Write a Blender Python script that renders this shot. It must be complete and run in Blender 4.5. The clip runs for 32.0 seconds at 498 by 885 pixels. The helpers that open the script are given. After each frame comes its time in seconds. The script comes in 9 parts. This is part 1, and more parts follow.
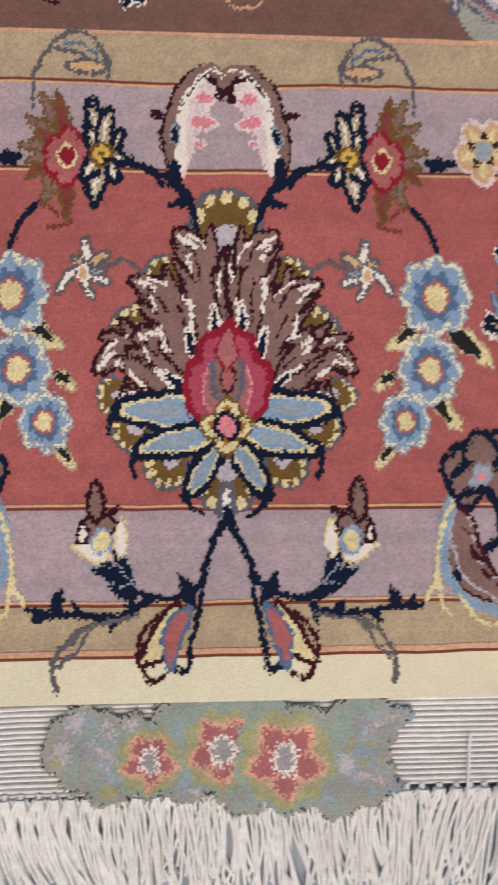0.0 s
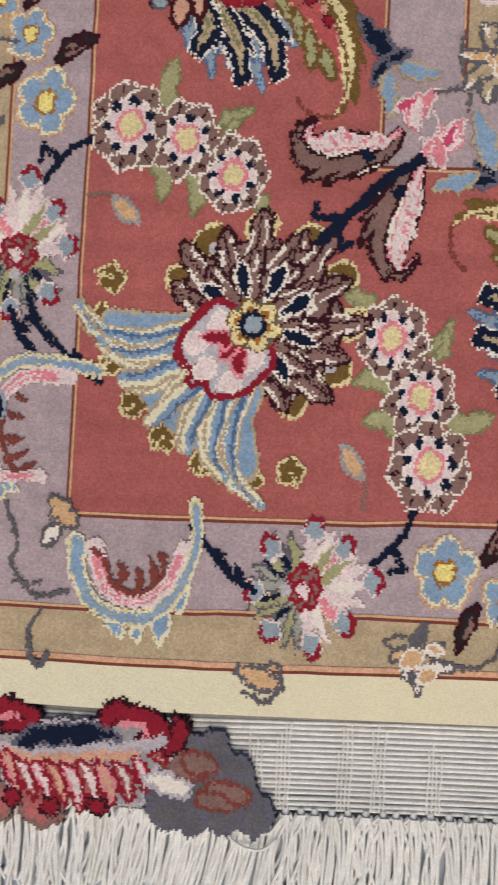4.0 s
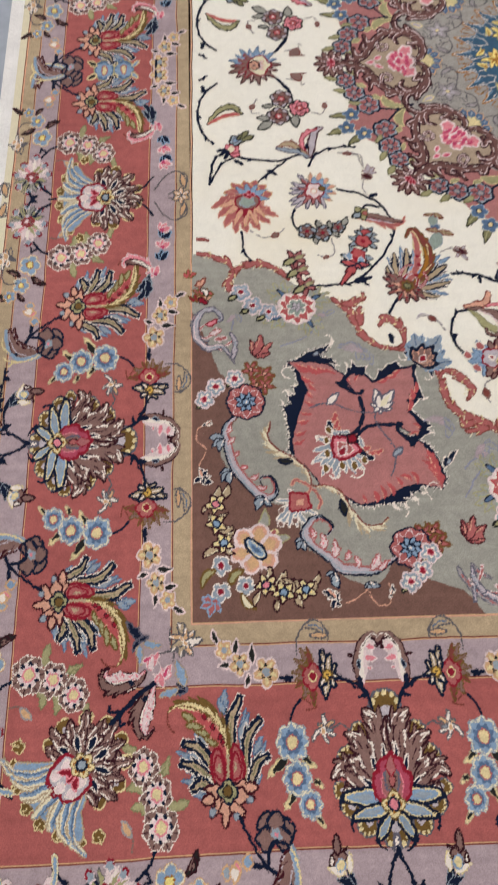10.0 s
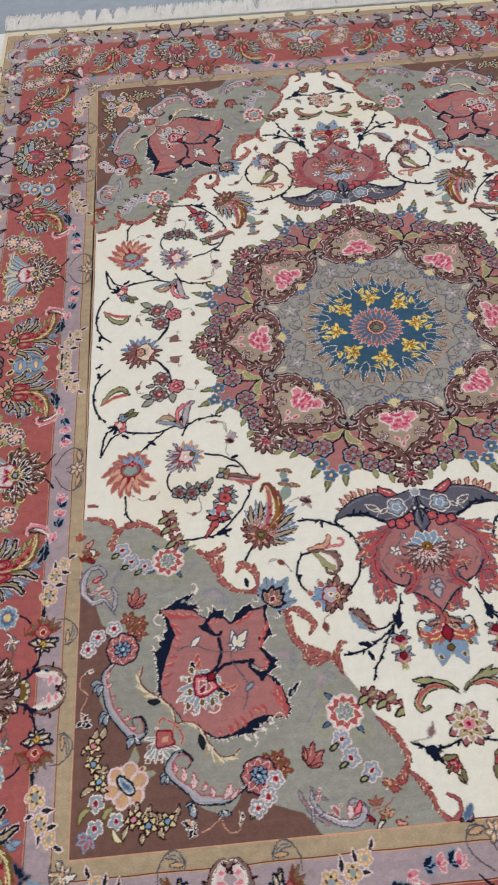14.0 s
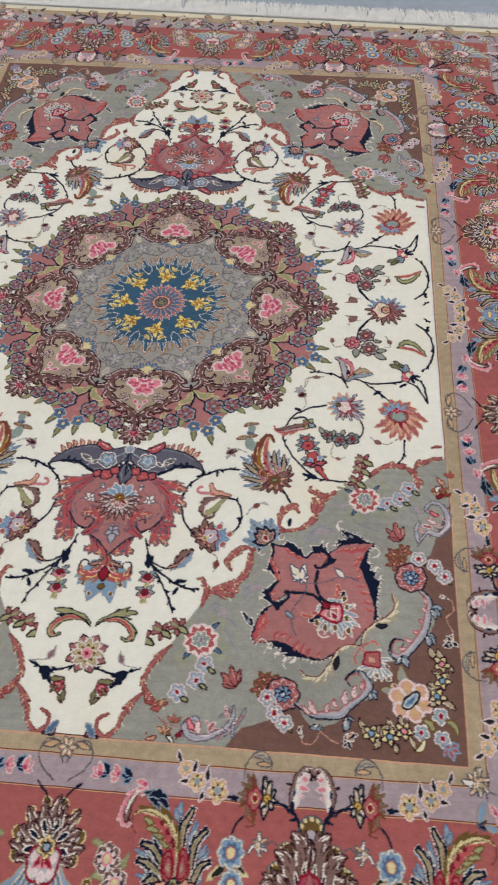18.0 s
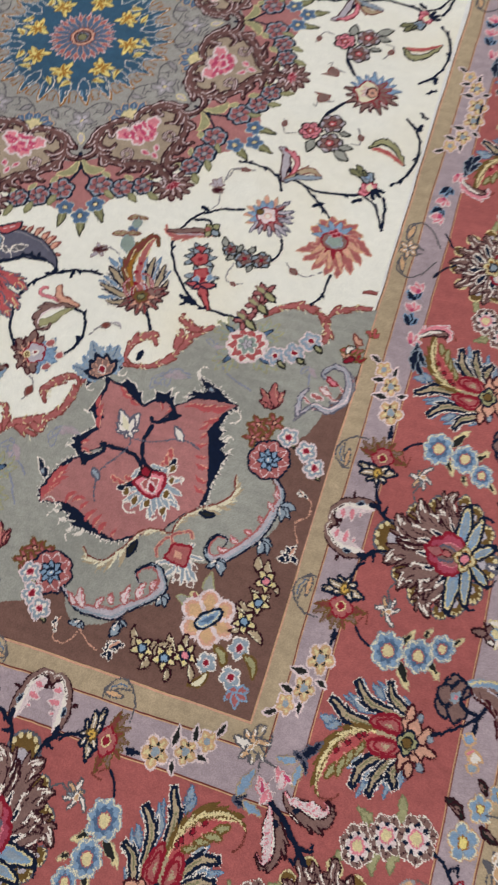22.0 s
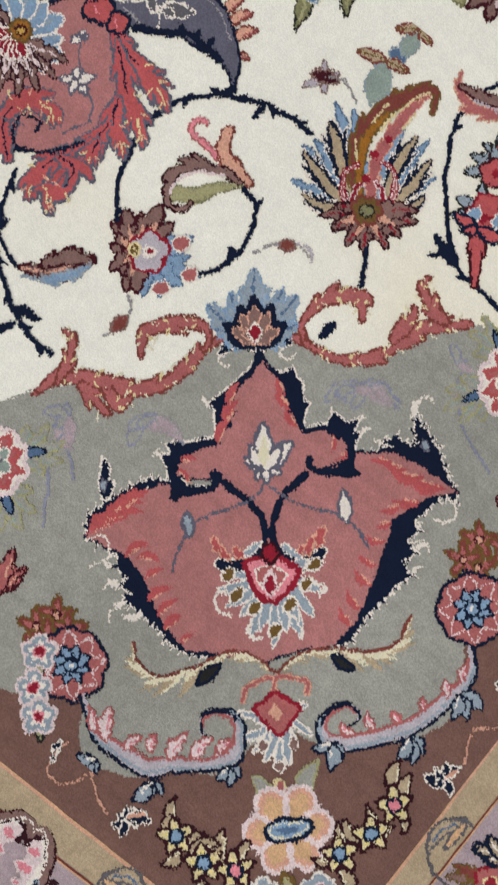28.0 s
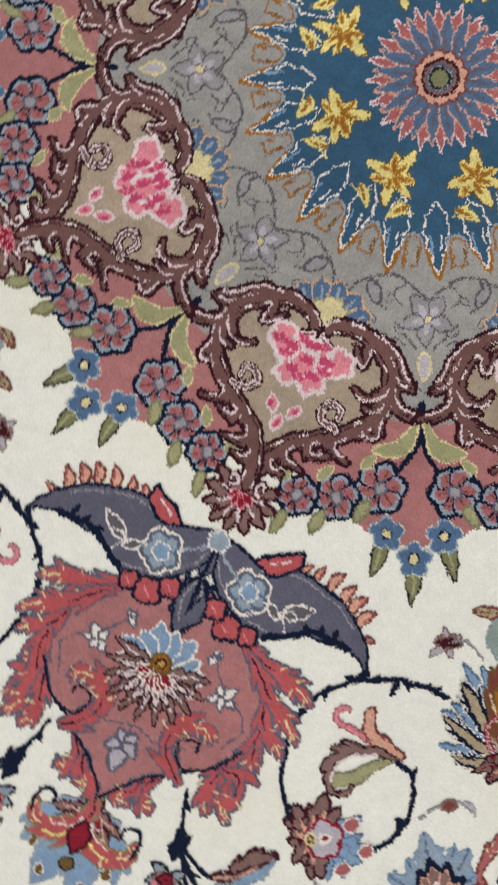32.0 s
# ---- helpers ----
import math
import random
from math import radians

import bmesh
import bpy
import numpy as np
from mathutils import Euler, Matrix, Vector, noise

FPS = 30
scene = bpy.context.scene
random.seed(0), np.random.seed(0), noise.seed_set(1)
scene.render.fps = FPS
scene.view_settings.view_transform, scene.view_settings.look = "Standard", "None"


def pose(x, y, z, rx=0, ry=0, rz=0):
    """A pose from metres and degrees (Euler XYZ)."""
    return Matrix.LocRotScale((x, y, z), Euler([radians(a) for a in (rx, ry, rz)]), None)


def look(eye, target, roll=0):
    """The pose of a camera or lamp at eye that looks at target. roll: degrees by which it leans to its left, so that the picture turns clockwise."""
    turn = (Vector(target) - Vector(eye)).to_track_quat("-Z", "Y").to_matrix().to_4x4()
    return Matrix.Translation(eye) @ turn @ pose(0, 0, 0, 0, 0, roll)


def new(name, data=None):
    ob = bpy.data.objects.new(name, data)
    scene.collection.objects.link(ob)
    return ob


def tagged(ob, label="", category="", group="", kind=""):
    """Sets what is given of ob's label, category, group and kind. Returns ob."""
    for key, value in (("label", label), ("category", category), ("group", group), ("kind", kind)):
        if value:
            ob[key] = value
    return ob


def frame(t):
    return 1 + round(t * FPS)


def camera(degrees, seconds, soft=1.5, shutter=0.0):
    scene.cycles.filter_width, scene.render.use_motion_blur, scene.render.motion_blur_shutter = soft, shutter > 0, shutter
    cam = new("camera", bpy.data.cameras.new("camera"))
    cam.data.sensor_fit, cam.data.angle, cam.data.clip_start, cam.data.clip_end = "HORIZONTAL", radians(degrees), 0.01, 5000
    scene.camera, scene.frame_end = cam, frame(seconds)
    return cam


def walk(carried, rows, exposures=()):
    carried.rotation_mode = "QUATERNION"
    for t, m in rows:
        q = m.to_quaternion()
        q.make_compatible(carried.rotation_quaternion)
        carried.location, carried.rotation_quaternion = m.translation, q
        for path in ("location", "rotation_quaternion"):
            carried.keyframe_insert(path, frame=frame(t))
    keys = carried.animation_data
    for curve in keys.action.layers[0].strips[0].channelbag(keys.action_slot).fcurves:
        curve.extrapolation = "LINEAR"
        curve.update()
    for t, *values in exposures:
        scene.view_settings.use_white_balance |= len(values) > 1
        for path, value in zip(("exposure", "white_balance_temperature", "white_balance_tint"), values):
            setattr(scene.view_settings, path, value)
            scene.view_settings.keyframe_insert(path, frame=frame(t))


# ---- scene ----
cam = camera(35.22, 32.0, 2.0, 0.5)
PATH = [
    (0.0, pose(-0.4484, 0.1767, 0.4736, 2.855, -3.308, -0.315)),
    (0.5, pose(-0.4754, 0.1817, 0.4626, 1.551, -0.428, -0.912)),
    (1.0, pose(-0.5351, 0.1871, 0.4692, 1.508, 1.257, -0.557)),
    (1.5, pose(-0.5844, 0.1984, 0.4532, 1.605, 2.054, 0.175)),
    (2.0, pose(-0.6402, 0.1957, 0.4392, 1.488, 3.189, 1.169)),
    (2.5, pose(-0.7018, 0.2026, 0.4398, 0.590, 2.284, 1.979)),
    (3.0, pose(-0.7425, 0.1919, 0.4492, 1.149, 2.682, 2.522)),
    (3.5, pose(-0.7816, 0.1916, 0.4625, 1.625, 3.362, 2.748)),
    (4.0, pose(-0.8154, 0.1869, 0.4666, 1.721, 3.658, 2.830)),
    (4.5, pose(-0.8281, 0.1913, 0.4806, 2.304, 4.880, 2.742)),
    (6.5, pose(-0.8099, 0.2143, 0.6260, 7.761, 1.150, 0.466)),
    (7.0, pose(-0.7622, 0.2339, 0.7098, 7.939, 1.629, -0.084)),
    (7.5, pose(-0.7156, 0.2304, 0.8037, 10.180, 1.162, -0.229)),
    (8.0, pose(-0.6819, 0.2403, 0.8888, 12.940, 1.045, -0.251)),
    (8.5, pose(-0.6641, 0.2284, 0.9448, 15.931, 1.281, -0.327)),
    (9.0, pose(-0.6617, 0.2497, 1.0113, 17.996, 0.547, -0.696)),
    (9.5, pose(-0.6332, 0.2529, 1.0776, 20.488, 0.688, -1.135)),
    (10.0, pose(-0.6140, 0.2471, 1.1350, 23.153, 0.476, -1.721)),
    (10.5, pose(-0.5907, 0.2500, 1.1800, 25.424, 0.998, -2.349)),
    (11.0, pose(-0.5653, 0.2497, 1.2272, 27.460, 1.736, -3.190)),
    (11.5, pose(-0.5568, 0.2385, 1.2715, 29.180, 2.049, -4.390)),
    (12.0, pose(-0.5535, 0.2279, 1.3237, 30.813, 2.682, -5.466)),
    (12.5, pose(-0.5175, 0.2321, 1.3681, 32.366, 3.226, -6.271)),
    (13.0, pose(-0.4759, 0.2560, 1.3990, 33.379, 3.527, -6.249)),
    (13.5, pose(-0.4034, 0.2671, 1.4188, 33.934, 3.519, -5.572)),
    (15.5, pose(-0.0406, 0.2174, 1.4586, 34.356, 6.888, -3.224)),
    (16.0, pose(0.0222, 0.1700, 1.4323, 34.993, 5.388, -3.713)),
    (16.5, pose(0.1130, 0.1478, 1.4277, 35.253, 4.192, -1.873)),
    (17.0, pose(0.2215, 0.1212, 1.4316, 35.353, 3.105, 1.020)),
    (17.5, pose(0.3230, 0.0874, 1.4281, 35.838, 2.577, 3.247)),
    (18.0, pose(0.3969, 0.0952, 1.4273, 35.665, 1.836, 4.878)),
    (18.5, pose(0.4906, 0.1239, 1.3866, 35.321, 1.270, 6.028)),
    (19.0, pose(0.5534, 0.1387, 1.3380, 34.492, 0.847, 6.941)),
    (19.5, pose(0.6326, 0.1648, 1.3047, 33.120, 0.870, 7.773)),
    (20.0, pose(0.6701, 0.2061, 1.2915, 31.205, 1.122, 8.792)),
    (20.5, pose(0.7167, 0.2445, 1.2257, 29.129, 1.418, 9.704)),
    (21.0, pose(0.7756, 0.2985, 1.1648, 26.818, 2.406, 12.290)),
    (21.5, pose(0.8070, 0.3651, 1.1237, 25.437, 3.265, 15.282)),
    (22.0, pose(0.7710, 0.3961, 1.0550, 23.779, 2.874, 18.185)),
    (22.5, pose(0.7040, 0.4411, 1.0070, 20.595, 1.362, 20.732)),
    (23.0, pose(0.6072, 0.4846, 0.9512, 17.427, -1.118, 22.691)),
    (23.5, pose(0.5419, 0.5274, 0.9138, 14.259, -2.572, 24.448)),
    (24.0, pose(0.5067, 0.5788, 0.8686, 11.449, -2.949, 26.335)),
    (24.5, pose(0.4676, 0.6182, 0.8150, 8.656, -4.294, 28.644)),
    (26.5, pose(0.4496, 0.7284, 0.6979, 2.774, -0.481, 37.081)),
    (27.0, pose(0.4346, 0.7331, 0.6725, 1.772, -0.475, 37.889)),
    (27.5, pose(0.4091, 0.7523, 0.6720, 1.393, -0.817, 38.248)),
    (28.0, pose(0.3735, 0.7787, 0.6714, 1.122, -0.911, 38.549)),
    (28.5, pose(0.3361, 0.8074, 0.6673, 1.038, -0.812, 38.596)),
    (29.0, pose(0.2825, 0.8359, 0.6567, 1.560, -1.741, 38.720)),
    (29.5, pose(0.2316, 0.8583, 0.6710, 2.416, -1.847, 38.779)),
    (30.0, pose(0.1794, 0.8955, 0.7207, 3.880, -1.750, 38.812)),
    (30.5, pose(0.1484, 0.9554, 0.7258, 4.617, -0.957, 38.115)),
    (31.0, pose(0.1445, 1.0790, 0.7577, 2.476, 3.462, 35.597)),
    (31.5, pose(0.0714, 1.1371, 0.7318, 0.692, 3.126, 31.366)),
    (32.0, pose(0.0052, 1.1929, 0.7207, -0.939, 2.203, 25.409)),
]


# ---------------------------------------------------------------- light
world = bpy.data.worlds.new("world")
scene.world = world
world.use_nodes = True
wn = world.node_tree.nodes
sky = wn.new("ShaderNodeTexSky")
sky.sky_type, sky.sun_disc = "NISHITA", False
sky.sun_elevation, sky.sun_rotation = radians(58), radians(160)
sky.air_density, sky.dust_density, sky.ozone_density = 1.0, 4.0, 1.0
world.node_tree.links.new(sky.outputs[0], wn["Background"].inputs[0])
wn["Background"].inputs[1].default_value = 0.10
sun = new("sun", bpy.data.lights.new("sun", "SUN"))
sun.data.energy, sun.data.angle, sun.data.color = 1.3, radians(40), (1.0, 0.90, 0.78)
sun.matrix_world = look((0, 0, 5), (0.6, 1.6, 0))
walk(cam, PATH, [(0, -0.05, 6680, 11), (2, -0.05, 6640, 9), (4, -0.11, 6700, 8), (9, -0.08, 6720, 9), (13, -0.17, 6400, 8), (16, -0.22, 6400, 6), (21, -0.19, 6380, 6), (26, -0.12, 6350, 5), (32, -0.13, 6350, 5)])

KX, KY = 0.00160, 0.00185       # one drawing unit across and along the carpet
FINE = 0.66                      # a knot, in drawing units

# ---------------------------------------------------------------- materials


def srgb(r, g, b):
    def lin(c):
        c /= 255
        return c / 12.92 if c < 0.04045 else ((c + 0.055) / 1.055) ** 2.4
    return (lin(r), lin(g), lin(b), 1)


def material(name, colour, rough=0.9, fine=900.0, fine_amount=0.3, broad=9.0, broad_amount=0.12, bump=0.5, depth=0.0008, sheen=0.0, knots=0.0, streak=0.05, stain=None):
    m = bpy.data.materials.new(name)
    m.use_nodes = True
    n, l = m.node_tree.nodes, m.node_tree.links
    bs = n["Principled BSDF"]
    bs.inputs["Roughness"].default_value = rough
    bs.inputs["Specular IOR Level"].default_value = 0.15
    bs.inputs["Sheen Weight"].default_value = sheen
    bs.inputs["Sheen Roughness"].default_value = 0.55
    geo = n.new("ShaderNodeNewGeometry")
    last = None
    for scale, amount, detail in ((fine, fine_amount, 2.0), (broad * 11, broad_amount, 3.0), (broad, broad_amount, 4.0)):
        tex = n.new("ShaderNodeTexNoise")
        tex.inputs["Scale"].default_value, tex.inputs["Detail"].default_value = scale, detail
        l.new(geo.outputs["Position"], tex.inputs["Vector"])
        ramp = n.new("ShaderNodeMapRange")
        ramp.inputs["From Min"].default_value, ramp.inputs["From Max"].default_value = 0.25, 0.75
        ramp.inputs["To Min"].default_value, ramp.inputs["To Max"].default_value = 1 - amount, 1 + amount
        l.new(tex.outputs["Fac"], ramp.inputs["Value"])
        mul = n.new("ShaderNodeVectorMath")
        mul.operation = "SCALE"
        if last is None:
            mul.inputs[0].default_value = colour[:3]
            first = tex
        else:
            l.new(last.outputs[0], mul.inputs[0])
        l.new(ramp.outputs[0], mul.inputs["Scale"])
        last = mul
    if knots:
        stretch = n.new("ShaderNodeVectorMath")
        stretch.operation = "MULTIPLY"
        stretch.inputs[1].default_value = (3.0, 90.0, 1.0)
        l.new(geo.outputs["Position"], stretch.inputs[0])
        tex = n.new("ShaderNodeTexNoise")
        tex.inputs["Scale"].default_value, tex.inputs["Detail"].default_value = 1.0, 3.0
        l.new(stretch.outputs[0], tex.inputs["Vector"])
        ramp = n.new("ShaderNodeMapRange")
        ramp.inputs["From Min"].default_value, ramp.inputs["From Max"].default_value = 0.25, 0.75
        ramp.inputs["To Min"].default_value, ramp.inputs["To Max"].default_value = 1 - streak, 1 + streak
        l.new(tex.outputs["Fac"], ramp.inputs["Value"])
        mul = n.new("ShaderNodeVectorMath")
        mul.operation = "SCALE"
        l.new(last.outputs[0], mul.inputs[0])
        l.new(ramp.outputs[0], mul.inputs["Scale"])
        last = mul
        cell = n.new("ShaderNodeVectorMath")
        cell.operation = "MULTIPLY"
        cell.inputs[1].default_value = (1 / (KX * FINE), 1 / (KY * FINE), 0)
        l.new(geo.outputs["Position"], cell.inputs[0])
        low = n.new("ShaderNodeVectorMath")
        low.operation = "FLOOR"
        l.new(cell.outputs[0], low.inputs[0])
        dots = n.new("ShaderNodeTexWhiteNoise")
        dots.noise_dimensions = "2D"
        l.new(low.outputs[0], dots.inputs["Vector"])
        ramp = n.new("ShaderNodeMapRange")
        ramp.inputs["To Min"].default_value, ramp.inputs["To Max"].default_value = 1 - knots, 1 + knots
        l.new(dots.outputs["Value"], ramp.inputs["Value"])
        mul = n.new("ShaderNodeVectorMath")
        mul.operation = "SCALE"
        l.new(last.outputs[0], mul.inputs[0])
        l.new(ramp.outputs[0], mul.inputs["Scale"])
        last = mul
    if stain:
        tex = n.new("ShaderNodeTexNoise")
        tex.inputs["Scale"].default_value, tex.inputs["Detail"].default_value = 3.2, 3.0
        l.new(geo.outputs["Position"], tex.inputs["Vector"])
        ramp = n.new("ShaderNodeMapRange")
        ramp.inputs["From Min"].default_value, ramp.inputs["From Max"].default_value, ramp.inputs["To Max"].default_value = 0.5, 0.72, 0.4
        l.new(tex.outputs["Fac"], ramp.inputs["Value"])
        mix = n.new("ShaderNodeMix")
        mix.data_type = "RGBA"
        mix.inputs[7].default_value = stain
        l.new(ramp.outputs[0], mix.inputs[0])
        l.new(last.outputs[0], mix.inputs[6])
        l.new(mix.outputs[2], bs.inputs["Base Color"])
    else:
        l.new(last.outputs[0], bs.inputs["Base Color"])
    b = n.new("ShaderNodeBump")
    b.inputs["Strength"].default_value, b.inputs["Distance"].default_value = bump, depth
    l.new(first.outputs["Fac"], b.inputs["Height"])
    l.new(b.outputs["Normal"], bs.inputs["Normal"])
    return m


WOOL = {
    "red": (172, 96, 92), "lilac": (175, 157, 161), "tan": (182, 162, 132), "cream": (245, 242, 228),
    "brown": (120, 89, 79), "sage": (158, 157, 147), "grey": (162, 158, 151), "pink": (176, 118, 115),
    "beige": (172, 153, 131), "navy": (13, 24, 48), "maroon": (66, 18, 28), "blush": (226, 206, 204),
    "rose": (222, 136, 146), "magenta": (196, 72, 108), "mauve": (134, 104, 97), "sky": (134, 160, 186),
    "blue": (86, 110, 140), "teal": (58, 92, 117), "orange": (210, 170, 128), "gold": (212, 172, 84),
    "olive": (128, 126, 90), "umber": (112, 86, 44), "salmon": (174, 100, 98), "slate": (98, 96, 110),
    "crimson": (142, 28, 46), "straw": (222, 206, 156), "pearl": (188, 179, 185), "coal": (36, 36, 34),
    "moss": (164, 160, 118), "mist": (158, 152, 152), "rust": (126, 64, 56), "ivory": (236, 226, 214),
    "peach": (214, 162, 138), "bark": (116, 82, 77), "coral": (184, 87, 88), "butter": (228, 220, 190), "verdigris": (146, 160, 150), "dusk": (168, 104, 104), "lead": (98, 95, 99), "haze": (150, 162, 172),
    "lemon": (234, 216, 134), "ochre": (158, 104, 38), "raspberry": (172, 74, 94), "lavender": (140, 142, 158), "plum": (52, 16, 26),
}
DARK = {"plum", "navy", "maroon", "coal", "rust", "slate", "umber", "crimson"}
NAMES = list(WOOL)
INDEX = {n: i for i, n in enumerate(NAMES)}
PILE = [material("wool_" + n, srgb(*c), fine=1000, fine_amount=0.12, broad=6, broad_amount=0.035 if n in ("cream", "butter", "ivory") else 0.11, sheen=0.06, knots=0.06 if n in ("cream", "butter", "ivory") else 0.15, streak=0.012 if n in ("cream", "butter", "ivory") else 0.075, stain=srgb(240, 226, 188) if n in ("cream", "butter") else None) for n, c in WOOL.items()]
COTTON = material("cotton", srgb(240, 238, 233), fine=1500, fine_amount=0.18, broad=20, broad_amount=0.08, bump=0.6)
# grey that stands in for the shade between the white cotton cords
GAP_SHADE = material("weave_gap_shade", srgb(150, 147, 142), fine=1500, broad=20)

# ---------------------------------------------------------------- the woven drawing: shapes laid knot by knot
CY = 1.542                      # middle of the carpet


def part(name, mesh, parent, m=None, label=""):
    ob = new(name, mesh)
    ob.parent = parent
    if m is not None:
        ob.matrix_basis = m
    return tagged(ob, label)


def mesh_of(name, verts, faces, mats, index=None):
    me = bpy.data.meshes.new(name)
    me.from_pydata(verts, [], faces)
    for m in mats:
        me.materials.append(m)
    if index is not None:
        me.polygons.foreach_set("material_index", index)
    me.update()
    return me


def curve(points, n=8, closed=False):
    """A smooth line through a few control points."""
    p = np.array(points, float)
    if closed:
        q = np.vstack([p[-1], p, p[0], p[1]])
    else:
        q = np.vstack([2 * p[0] - p[1], p, 2 * p[-1] - p[-2]])
    t = np.linspace(0, 1, n, endpoint=False)[:, None]
    out = []
    for i in range(1, len(q) - 2):
        a, b, c, d = q[i - 1:i + 3]
        out.append(0.5 * (2 * b + (c - a) * t + (2 * a - 5 * b + 4 * c - d) * t * t + (3 * b - a - 3 * c + d) * t ** 3))
    if not closed:
        out.append(q[-2:-1])
    return np.vstack(out)


def M(s, pts):
    return [(s * x, y) for x, y in pts]


def turned(pts, angle=0.0, at=(0, 0), scale=1.0, flip=False):
    p = np.array(pts, float) * scale
    if flip:
        p = p * (-1, 1)
    c, s = math.cos(radians(angle)), math.sin(radians(angle))
    return p @ np.array([[c, s], [-s, c]]) + at


def lens(length, width, bend=0.0, belly=0.45, tip=1.0, n=10):
    """A leaf along +y from the origin, bent sideways."""
    t = np.linspace(0, 1, n)
    w = width / 2 * np.sin(np.pi * t ** (math.log(0.5) / math.log(belly))) ** tip
    mid = np.stack([bend * t * t, length * t], 1)
    return np.vstack([mid + np.stack([w, 0 * t], 1), (mid - np.stack([w, 0 * t], 1))[::-1][1:-1]])


def toothed(length, width, bend=0.0, teeth=5, depth=0.35, belly=0.4, lean=0.5):
    """A leaf along +y with a saw edge."""
    t = np.linspace(0, 1, teeth * 2 + 1)
    w = width / 2 * np.sin(np.pi * t ** (math.log(0.5) / math.log(belly)))
    w = w * np.where(np.arange(len(t)) % 2, 1.0, 1 - depth)
    lift = np.where(np.arange(len(t)) % 2, lean * length / teeth / 2, 0) * (1 - t) * 1.2
    right = np.stack([bend * t * t + w, length * t + lift], 1)
    left = np.stack([bend * t * t - w, length * t + lift], 1)
    return np.vstack([right, left[::-1][1:-1]])


def rosette(r, n=8, dip=0.2, turn=0.0, sharp=1.0):
    a = np.linspace(0, 2 * np.pi, n * 8, endpoint=False)
    k = np.abs(np.cos(n * (a - radians(turn)) / 2)) ** sharp
    rr = r * (1 - dip + dip * k)
    return np.stack([rr * np.sin(a), rr * np.cos(a)], 1)


def oval(rx, ry=None, n=14):
    a = np.linspace(0, 2 * np.pi, n, endpoint=False)
    return np.stack([rx * np.cos(a), (ry or rx) * np.sin(a)], 1)


def spiral(r, turns=1.2, start=0.0, end=0.15, n=18, hand=1):
    t = np.linspace(0, 1, n)
    a = radians(start) + hand * t * turns * 2 * np.pi
    rr = r * (1 - t * (1 - end))
    return np.stack([rr * np.cos(a), rr * np.sin(a)], 1)


FINE_WOBBLE = 1.15


def wobble(rng, h, w, cells):
    """Smooth uneven shifts of the drawing, as a weaver's hand leaves them."""
    gh, gw = h // cells + 3, w // cells + 3
    g = rng.uniform(-1, 1, (2, gh, gw))
    y, x = np.arange(h) / cells, np.arange(w) / cells
    j, i = y.astype(int), x.astype(int)
    fy, fx = (y - j)[None, :, None], (x - i)[None, None, :]
    top = g[:, j][:, :, i] * (1 - fx) + g[:, j][:, :, i + 1] * fx
    low = g[:, j + 1][:, :, i] * (1 - fx) + g[:, j + 1][:, :, i + 1] * fx
    return top * (1 - fy) + low * fy


